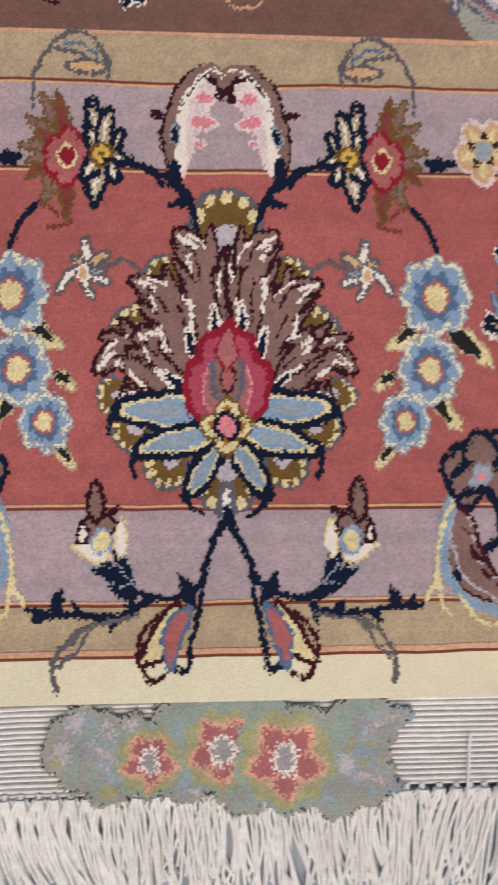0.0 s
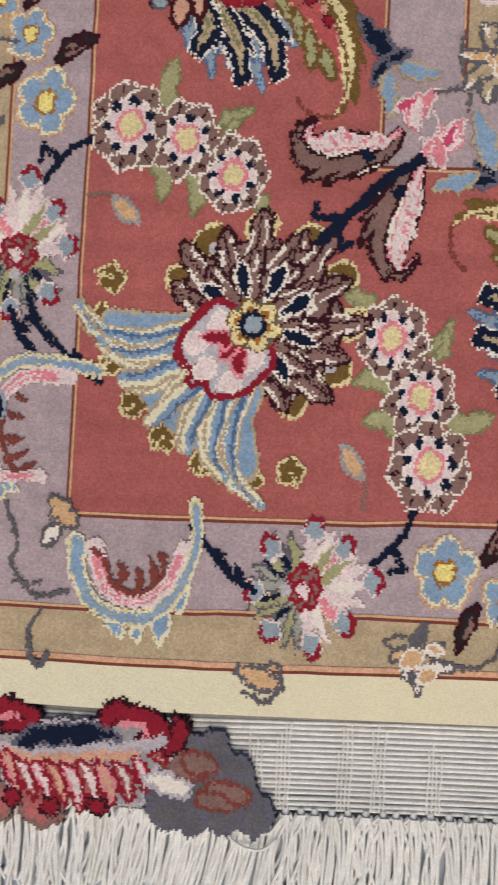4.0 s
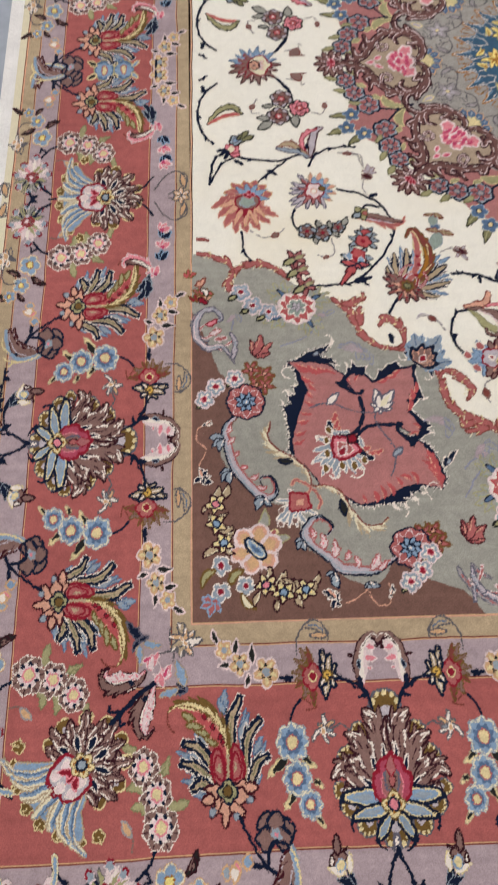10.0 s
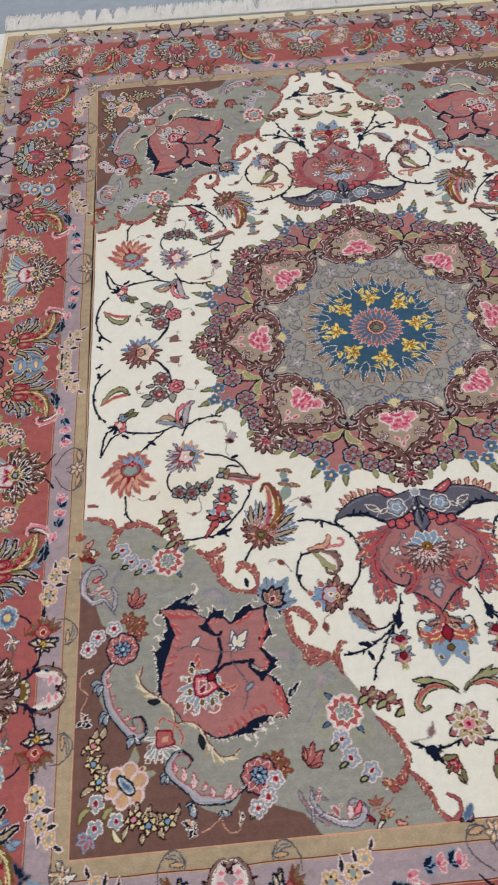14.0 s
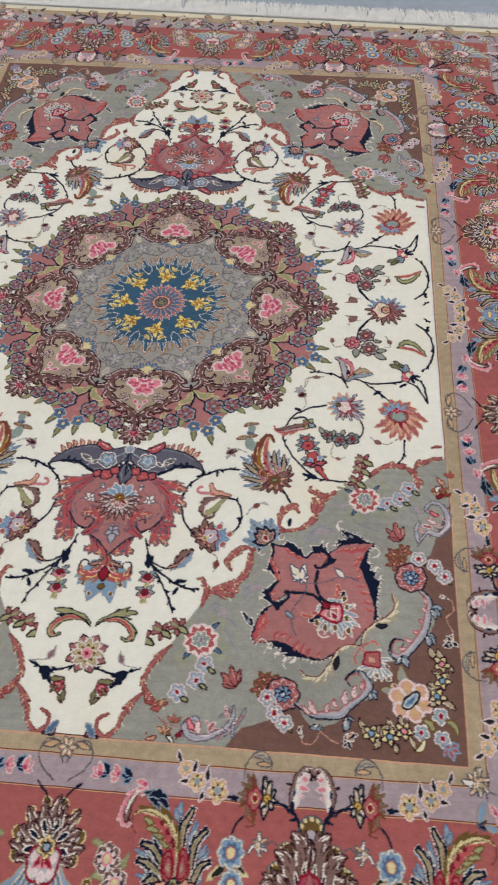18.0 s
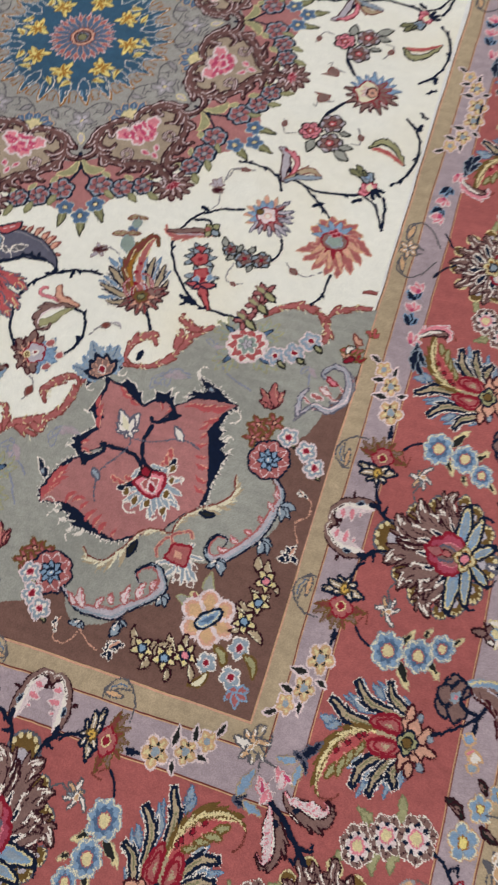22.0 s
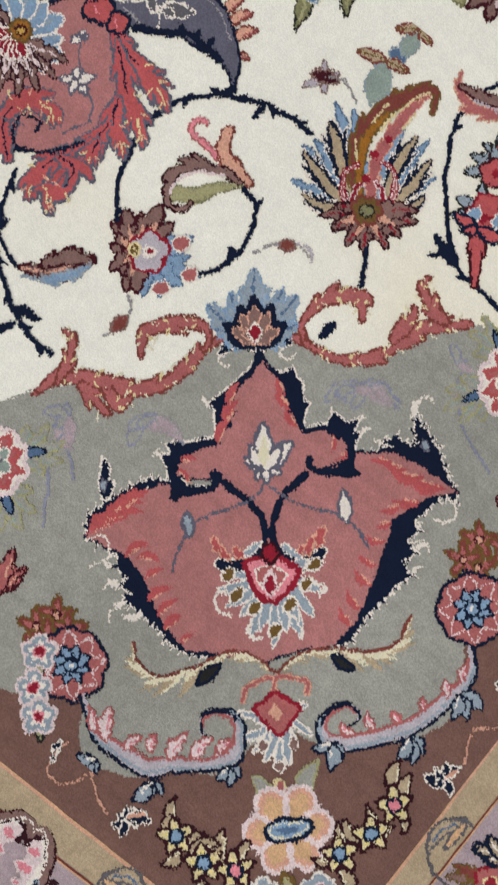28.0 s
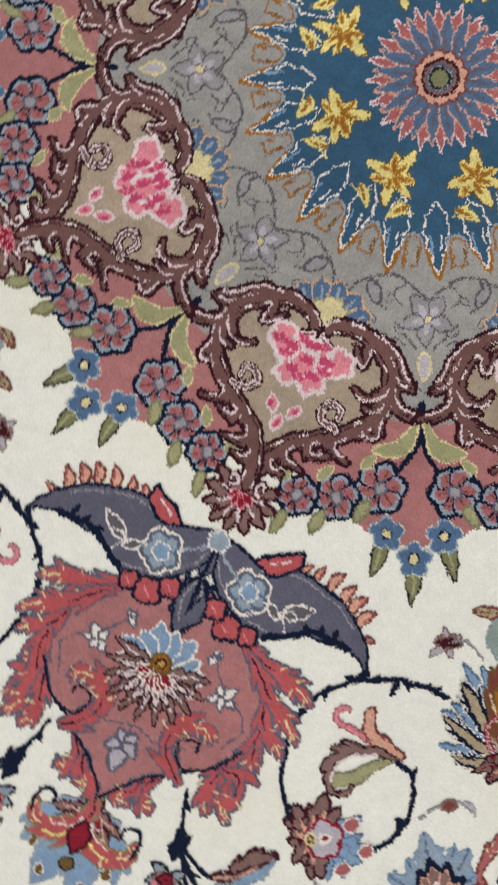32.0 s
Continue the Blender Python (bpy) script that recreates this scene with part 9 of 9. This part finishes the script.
# lilac leaf pair
a.blade([(0.4789, 0.2356), (0.4723, 0.2077), (0.4657, 0.1747), (0.4514, 0.1674)], [2, 5, 5, .6], [2, 4, 4, .6], "pearl", "maroon", 1.0, (2, 4), .35)
a.blade([(0.4869, 0.2234), (0.4931, 0.1963), (0.4794, 0.1777), (0.4636, 0.1689)], [1, 3, 3, .5], [1, 2, 2, .5], "rose", "crimson", .8, (4, 0), .5)
a.leaf((0.4829, 0.2174), (0.4831, 0.2029), .4, "navy")
cut("lilac_leaf", a, z=0.0008)
a.blade([(0.482, 0.2343), (0.5006, 0.2173), (0.5155, 0.2042), (0.5387, 0.2127)], [1, 3, 3, .5], [2, 5, 5, .5], "tan", "rust", .8, (2, 5), .4)
a.blade([(0.4826, 0.2362), (0.5027, 0.223), (0.5231, 0.2185), (0.5391, 0.2137)], [1, 2, 2, .5], [1, 2, 2, .5], "haze", "slate", .8)
a.leaf((0.4937, 0.2226), (0.503, 0.2141), .4, "navy")
cut("lilac_leaf", a, z=0.0008)
# dark florets with pink hearts
for p, r, c in (((0.4915, 0.1154), .019, "rose"), ((0.5243, 0.0893), .021, "mauve"), ((0.5323, 0.1342), .021, "mauve")):
    a.fill(turned(rosette(r, 6, .25), 10, p), "pearl" if c == "mauve" else "rose", "coal", 1.2)
    a.fan(p, 6, 10, 310, r * .86, r * .55, c, "maroon", w=.7)
    a.flower(p, r * .36, 5, "coral", "maroon", "blush", None, .3, w=.8)
    cut("dark_floret", a, z=0.0008)
for p0, p1 in (((0.5024, 0.1336), (0.499, 0.1624)), ((0.5427, 0.1067), (0.5611, 0.1078)), ((0.546, 0.1485), (0.5709, 0.1644)), ((0.5495, 0.1402), (0.5725, 0.1369))):
    a.leaf(p0, p1, .5, "sage", "coal", w=1.0)
    cut("dark_leaf", a, z=0.0008)
# striped leaf, and a bud with a dark calyx
a.blade([(0.6682, 0.1483), (0.6478, 0.1193), (0.6234, 0.1085), (0.6014, 0.1244)], [1, 4, 5, .6], [1, 2, 2, .6], "moss", "coal", 1.0, (5, 0), .45)
a.blade([(0.6661, 0.1487), (0.6432, 0.132), (0.6194, 0.1243), (0.6063, 0.1266)], [1, 1, 1, .5], [1, 4, 4, .5], "coral", "peach", .7, (0, 5), .4)
cut("striped_leaf", a, z=0.0008)
o = (0.6244, 0.214)
a.fan(o, 5, -80, 80, .019, .012, "navy", None, saw=3)
for p1 in [(0.6089, 0.2253), (0.6098, 0.2066), (0.6214, 0.1974), (0.6333, 0.2024), (0.64, 0.2155)]:
    a.leaf((0.6259, 0.2223), p1, .6, "rose", "crimson", w=.8)
a.leaf((0.6259, 0.2223), (0.6224, 0.2029), .6, "butter")
for p1 in [(0.6373, 0.2371), (0.6487, 0.228), (0.6527, 0.2132), (0.6428, 0.2192)]:
    a.leaf((0.6281, 0.2162), p1, .5, "navy", None, saw=2)
a.flower((0.6148, 0.1913), .012, 5, "haze", "coal", "sky", "slate", .3)
for p1 in [(0.581, 0.1828), (0.592, 0.1706), (0.6047, 0.1786)]:
    a.leaf((0.6121, 0.1889), p1, .5, "olive", "coal", saw=2, w=.9)
cut("calyx_bud", a, z=0.0008)
# loose buds on thread-like tails
for p, tip, t0, t1, t2 in (((0.4419, 0.1163), (0.4437, 0.1038), (0.4391, 0.1012), (0.4497, 0.1303), (0.468, 0.1257)), ((0.4029, 0.2303), (0.4147, 0.2307), (0.4247, 0.2285), (0.3914, 0.2353), (0.3835, 0.2609)), ((0.4867, 0.0434), (0.4991, 0.0174), (0.5124, 0.038), (0.4847, 0.0562), (0.4782, 0.0507)), ((0.4583, 0.4619), (0.4672, 0.463), (0.478, 0.4583), (0.4483, 0.4515), (0.4516, 0.4232)), ((0.5441, 0.41), (0.5568, 0.4173), (0.5336, 0.3997), (0.572, 0.4176), (0.5953, 0.4007)),
                           ((0.5795, 0.104), (0.5839, 0.1154), (0.5723, 0.09), (0.5831, 0.1231), (0.5667, 0.126)), ((0.4739, 0.012), (0.4852, 0.0263), (0.4955, 0.0018), (0.5019, 0.004), (0.5181, 0.0142))):
    a.stem([t0, p, t1, t2], "mist", 1.0)
    a.leaf(p, tip, .6, "mauve", "rust", w=.8)
    cut("loose_bud", a, z=0.0008)
p = (0.3746, 0.2791)
for e in [(0.3587, 0.2773), (0.3603, 0.2656), (0.3717, 0.2584), (0.3834, 0.272), (0.3858, 0.2894), (0.3737, 0.2925)]:
    a.leaf(p, e, .4, "pearl", "mauve", w=.7)
a.leaf((0.3681, 0.2896), (0.3848, 0.2823), .5, "maroon", "mauve").stem([(0.3813, 0.2892), (0.3867, 0.3138), (0.379, 0.3278)], "mist", 1.0).stem([(0.3815, 0.2673), (0.3838, 0.2387), (0.4018, 0.2274)], "mist", 1.0)
cut("lilac_bud", a, z=0.0008)

# great blossom at the middle of each long side of the field
a = Art(.50, -.09, .69, .09, KX, KY)
o = (.575, 0)
for k in range(18):
    t = 20 * k
    red = abs(((t + 90) % 360) - 180) > 100
    a.fill(turned(toothed(.052 if k % 2 else .046, .015, 0, 4), t - 90, o), "mauve" if not red else "sky", "maroon" if not red else "blue", .9)
for k in range(9):
    a.line(turned([(0, .024), (0, .038)], 40 * k - 90, o), "blush", .9)
for t in (-60, -30, 0, 30, 60):
    a.fill(turned(toothed(.036, .013, 0, 3), t - 90, o), "mauve", "crimson", .9)
a.fill(turned(curve([(-.02, 0), (-.024, .018), (-.008, .026), (0, .034), (.008, .026), (.024, .018), (.02, 0), (0, -.012)], 4, True), 90, o), "butter", "crimson", 1.4)
for t in (-30, 0, 30):
    a.fill(turned(lens(.022, .007), t + 90, o), "blush", "peach", .8)
a.flower(o, .011, 6, "peach", "maroon", "mauve")
field_part("great_side_blossom", a, ((1, 1), (-1, 1)), z=0.0009)

# ---------------------------------------------------------------- flat-woven ends and fringe
KILIM, END = 1.496, 1.549        # where the flat weave starts and ends, from the middle


def tube(path, radius, sides=5):
    """Verts and faces of a round cord along a path."""
    p = np.array(path, float)
    d = np.gradient(p, axis=0)
    d /= np.linalg.norm(d, axis=1)[:, None] + 1e-12
    up = np.array((0, 0, 1.0))
    s = np.cross(d, up)
    s /= np.linalg.norm(s, axis=1)[:, None] + 1e-9
    n = np.cross(s, d)
    a = np.linspace(0, 2 * np.pi, sides, endpoint=False)
    r = np.broadcast_to(radius, (len(p),))[:, None, None]
    v = p[:, None] + r * (np.cos(a)[None, :, None] * s[:, None] + np.sin(a)[None, :, None] * n[:, None])
    f = [(i * sides + k, i * sides + (k + 1) % sides, (i + 1) * sides + (k + 1) % sides, (i + 1) * sides + k) for i in range(len(p) - 1) for k in range(sides)]
    return v.reshape(-1, 3), f


def cords(name, paths, mat):
    verts, faces, n = [], [], 0
    for path, r in paths:
        v, f = tube(path, r)
        verts.extend(map(tuple, v))
        faces.extend(tuple(i + n for i in q) for q in f)
        n += len(v)
    me = mesh_of(name, verts, faces, [mat])
    me.polygons.foreach_set("use_smooth", [True] * len(faces))
    return me


rng = np.random.default_rng(5)
for sy in (1, -1):
    # base under the cords, its grey painting the shade seen in their gaps
    base = part("flat_woven_end", slab("flat_woven_end", -1.040, KILIM - .004, 1.040, END, -.0115, -.0062, GAP_SHADE), carpet, quarter(1, sy))
    x = np.linspace(-1.041, 1.041, 160)
    y, phase = KILIM + .0008, rng.uniform(0, 6, 3)
    while y < END - .001:
        step = rng.uniform(.0026, .0037)
        wave = .0009 * np.sin(x * 5 + phase[0]) + .0006 * np.sin(x * 17 + phase[1]) + rng.normal(0, .00010, len(x))
        path = np.stack([x, np.full_like(x, y + step / 2) + wave, np.full_like(x, -.0062) + rng.normal(0, .00008, len(x))], 1)
        part("weft_cord", cords("weft_cord", [(path, step * rng.uniform(.35, .45))], COTTON), base)
        y += step
    for n in range(140):
        if n % 4 == 0:
            x0 = rng.uniform(-1.03, 1.02)
        x0 += .0024
        path = [(x0 + rng.normal(0, .0004), KILIM + (END - KILIM) * t, -.0046) for t in np.linspace(rng.uniform(0, .4), 1, 6)]
        part("warp_thread", cords("warp_thread", [(path, .00055)], COTTON), base)


def strands(rng, lean, length, count=10):
    paths = [([(0, -.001, -.0055), (.0002, .004, -.0048), (lean * .1 * .01, .009, -.0062), (lean * .002, .013, -.0078)], np.array((.0020, .0027, .0024, .0016)))]
    for k in range(count):
        t = np.linspace(0, 1, 10)
        ln = length * rng.uniform(.72, 1.1)
        side = (k - (count - 1) / 2) * .00118
        drift = rng.normal(lean, .0055)
        bow = rng.normal(0, .004)
        x = side * np.minimum(1, t * 8 + .5) + drift * t ** 1.6 + bow * np.sin(np.pi * t)
        y = .002 + ln * t
        z = -.0052 - .0048 * np.minimum(1, t * 2.2) + rng.uniform(0, .0022) * np.sin(np.pi * t) + .0013 * (k % 3)
        paths.append((np.stack([x, y, z], 1), rng.uniform(.00100, .00125)))
    return paths


TASSELS = [cords("tassel", strands(rng, (k - 4) * .0032, .07), COTTON) for k in range(9)]
spots = np.arange(-1.036, 1.037, .0096)
for k, x in enumerate(spots):
    flow = 4 + 3.2 * math.sin(x * 9) + 1.5 * math.sin(x * 31)
    me = TASSELS[int(np.clip(round(flow + rng.normal(0, .8)), 0, 8))]
    m = Matrix.Translation((x + rng.normal(0, .0008), -END - .0005, 0)) @ Matrix.Rotation(rng.normal(0, .05), 4, "Z") @ Matrix.Diagonal((1, -rng.uniform(.85, 1.1), 1, 1))
    part("tassel", me, carpet, m)
paths = []
for x in spots:
    for p, r in strands(rng, rng.normal(0, .016), .105, 15)[1:]:
        paths.append((np.array(p) * (1, 1, 1) + (x, KILIM + .008 + rng.uniform(0, .012), .0035), r * 1.15))
tagged(part("far_fringe", cords("far_fringe", paths, COTTON), carpet), "loose white cotton fringe along the far end", kind="stuff")
# stray long threads lying over the near fringe
for pts in ([(-0.879, 1.551), (-0.865, 1.555), (-0.853, 1.568), (-0.842, 1.579), (-0.828, 1.582), (-0.818, 1.575)], [(-0.885, 1.568), (-0.876, 1.56), (-0.866, 1.559), (-0.869, 1.565), (-0.884, 1.577)], [(-0.868, 1.5445), (-0.8561, 1.5486), (-0.8418, 1.5656), (-0.8249, 1.5724), (-0.8154, 1.5619)], [(-0.8892, 1.5593), (-0.8726, 1.5531), (-0.8593, 1.5505), (-0.8606, 1.5588)], [(-0.2872, 1.5183), (-0.2885, 1.5317), (-0.2897, 1.5584)]):
    c = curve(pts, 6)
    part("loose_thread", cords("loose_thread", [(np.column_stack([c[:, 0], -c[:, 1], np.full(len(c), -.0015)]), .0009)], COTTON), carpet)

# faded flower patch left of the middle, and the crimson pile patch near the corner, both on the near flat weave
a = Art(-.56, 1.49, -.33, 1.56, KX, KY, pad=6, fuzz=4.5)
for p, r in zip([(-0.5185, 1.5226), (-0.4888, 1.5266), (-0.459, 1.511), (-0.4355, 1.5049), (-0.412, 1.5038), (-0.3817, 1.526), (-0.3543, 1.5134), (-0.3547, 1.54), (-0.3954, 1.5422), (-0.4257, 1.5479), (-0.459, 1.5372), (-0.5053, 1.5392), (-0.3684, 1.5528)], (24, 22, 18, 16, 12, 22, 20, 20, 18, 14, 16, 14, 12)):
    a.fill(turned(rosette(r * .00092, 7, .22), 20, p), "verdigris", "sage", 2.5)
for n in range(150):
    p = (rng.uniform(-.535, -.335), rng.uniform(1.502, 1.556))
    a.fill(turned(rosette(rng.uniform(.003, .007), 5, .3), rng.uniform(0, 70), p), ("sage", "moss", "mist", "haze", "pearl", "verdigris")[n % 6], None, 1, only="verdigris")
for p, d in (((-0.5152, 1.5195), (.02, .012)), ((-0.3544, 1.5168), (.03, -.012)), ((-0.3615, 1.5398), (.03, .01)), ((-0.4523, 1.5111), (.015, -.008))):
    a.leaf(p, (p[0] + d[0], p[1] + d[1]), .4, "sage", "haze").line([p, (p[0] + d[0] * .7, p[1] + d[1] * .7)], "pearl", 1.4)
for p, r in (((-0.4806, 1.5301), .0165), ((-0.4373, 1.5247), .0205), ((-0.3994, 1.5306), .0245)):
    a.fill(turned(rosette(r * 1.22, 9, .18), 0, p), "moss", "verdigris", 1.8)
    a.fill(turned(rosette(r * 1.02, 5, .3), 0, p), "tan", "moss", 1.8)
    a.fan(p, 5, 0, 288, r * .95, r * .62, "dusk", "peach", w=1.4)
    a.leaf(p, (p[0], p[1] - r * .7), .3, "salmon")
    a.fill(turned(oval(r * .26, r * .34), 0, p), "mist", "ivory", 1.5)
part("faded_flower_patch", a.mesh("faded_flower_patch", -.001, .004), carpet, quarter(1, 1), "faded sage and coral flower patch woven on the white end")

a = Art(-1.04, 1.485, -.80, 1.58, KX, KY, pad=6, fuzz=1.6)
a.fill([(-0.892, 1.53), (-0.876, 1.525), (-0.86, 1.52), (-0.848, 1.528), (-0.842, 1.539), (-0.844, 1.545), (-0.834, 1.55), (-0.83, 1.557), (-0.827, 1.566), (-0.839, 1.563), (-0.851, 1.566), (-0.864, 1.569), (-0.884, 1.568), (-0.894, 1.558)], "lead", "slate", 1.5)
for p in [(-0.874, 1.526), (-0.857, 1.525), (-0.845, 1.536), (-0.84, 1.548), (-0.831, 1.559), (-0.832, 1.565), (-0.851, 1.564), (-0.87, 1.567), (-0.884, 1.563)]:
    a.fill(turned(rosette(.0085, 5, .3), 0, p), "lead", "slate", 1.0)
for p, rx, ry in zip([(-0.873, 1.536), (-0.865, 1.534), (-0.848, 1.55), (-0.856, 1.555)], (.013, .009, .012, .010), (.006, .005, .005, .004)):
    a.fill(turned(oval(rx, ry), 12, p), "mauve", "rust", 1.2)
a.fill([(-1.011, 1.509), (-0.982, 1.512), (-0.962, 1.517), (-0.925, 1.514), (-0.914, 1.507), (-0.899, 1.51), (-0.878, 1.514), (-0.877, 1.523), (-0.889, 1.534), (-0.899, 1.545), (-0.9, 1.558), (-0.929, 1.562), (-0.969, 1.56), (-0.986, 1.545), (-1.009, 1.538)], "mist", "pearl", 1.5)
for p, r in zip([(-1.001, 1.537), (-0.99, 1.565), (-0.959, 1.564), (-1.003, 1.559), (-0.938, 1.55)], (.016, .012, .013, .016, .010)):
    a.fill(turned(rosette(r, 7, .2), 0, p), "salmon", "mauve", 2.0)
for pts, w in (([(-1.011, 1.511), (-0.988, 1.509), (-0.968, 1.512), (-0.973, 1.517), (-0.987, 1.521)], [3, 4, 3, 3, 1]), ([(-0.924, 1.522), (-0.92, 1.51), (-0.905, 1.507), (-0.893, 1.514), (-0.895, 1.523), (-0.903, 1.522)], [2, 4, 4, 4, 3, 1]), ([(-0.886, 1.527), (-0.88, 1.521), (-0.878, 1.51)], [3, 4, 2])):
    a.blade(pts, w, w, "crimson", "plum", .8, (3, 3), .3)
a.line(curve([(-1.005, 1.512), (-0.988, 1.514), (-0.976, 1.514)], 5), "rose", 3, 2).line(curve([(-0.913, 1.514), (-0.902, 1.513), (-0.898, 1.519)], 5), "rose", 3, 2)
a.fill([(-0.979, 1.53), (-0.973, 1.525), (-0.967, 1.52), (-0.952, 1.518), (-0.933, 1.515), (-0.914, 1.522), (-0.927, 1.524), (-0.937, 1.53), (-0.943, 1.525), (-0.951, 1.529), (-0.961, 1.527), (-0.966, 1.531)], "navy", "slate", 1.0)
a.line(curve([(-0.988, 1.531), (-0.975, 1.535), (-0.958, 1.534), (-0.941, 1.532), (-0.924, 1.529), (-0.905, 1.527), (-0.889, 1.521)], 6), "pearl", 4.5, 4).line(curve([(-0.984, 1.535), (-0.967, 1.537), (-0.944, 1.536), (-0.924, 1.533), (-0.905, 1.531)], 6), "peach", 4, 3)
for k, (p0, p1) in enumerate(zip([(-0.985, 1.535), (-0.977, 1.539), (-0.968, 1.54), (-0.958, 1.54), (-0.948, 1.54), (-0.938, 1.538), (-0.927, 1.537), (-0.916, 1.536), (-0.904, 1.534), (-0.895, 1.53)], [(-0.973, 1.56), (-0.964, 1.561), (-0.954, 1.562), (-0.945, 1.563), (-0.936, 1.566), (-0.926, 1.565), (-0.918, 1.561), (-0.907, 1.557), (-0.898, 1.55), (-0.886, 1.534)])):
    a.leaf(p0, p1, .42, "salmon" if k % 2 else "rose", "crimson", .12, saw=3, w=1.1)
    a.leaf(p0, p1, .16, "blush" if k % 3 else "peach", None, .12)
a.fill([(-0.899, 1.543), (-0.885, 1.541), (-0.871, 1.547), (-0.873, 1.552), (-0.887, 1.55)], "ivory", "pearl", 1.5)
for p in [(-0.977, 1.562), (-0.954, 1.566), (-0.926, 1.563)]:
    a.fill(turned(rosette(.0055, 5, .3), 0, p), "crimson", "plum", .8)
part("crimson_pile_patch", a.mesh("crimson_pile_patch", .0005, .0055), carpet, quarter(1, 1), "crimson and navy pile scrap on the white end")

# ---------------------------------------------------------------- the carpet lies askew at its far end, drawn out on one side
bpy.context.view_layer.update()
home = carpet.matrix_world.inverted()
for ob in carpet.children_recursive:
    m = home @ ob.matrix_world
    me = ob.data
    co = np.empty(len(me.vertices) * 3, np.float32)
    me.vertices.foreach_get("co", co)
    rot, move = np.array(m.to_3x3()), np.array(m.translation)
    p = co.reshape(-1, 3) @ rot.T + move
    woven_end = ob.name.startswith(("weft", "warp", "tassel"))
    if p[:, 1].min() < -1.36 and (woven_end or ob.name.startswith(("outer", "cream", "main", "guard"))) and p[:, 0].min() < -.55:
        if me.users > 1:
            me = me.copy()
            ob.data = me
        sag = ((-.56 - p[:, 0]) / .34).clip(0, 1) * ((-p[:, 1] - 1.25) / .12).clip(0, 1)
        p[:, 1] -= sag * (.012 if woven_end else .0095)
        me.vertices.foreach_set("co", ((p - move) @ np.linalg.inv(rot).T).astype(np.float32).ravel())
    if p[:, 1].max() < .15:
        continue
    if me.users > 1:
        me = me.copy()
        ob.data = me
    x, y = p[:, 0], p[:, 1]
    grow, end = (y / 1.1).clip(0, 1) ** 2.5, ((y - 1.1) / .38).clip(0, 1)
    p[:, 0] -= .014 * grow
    p[:, 1] += grow * ((.025 - .05 * x) * (1 - end) - (.004 + .082 * x) * end)
    me.vertices.foreach_set("co", ((p - move) @ np.linalg.inv(rot).T).astype(np.float32).ravel())
    me.update()
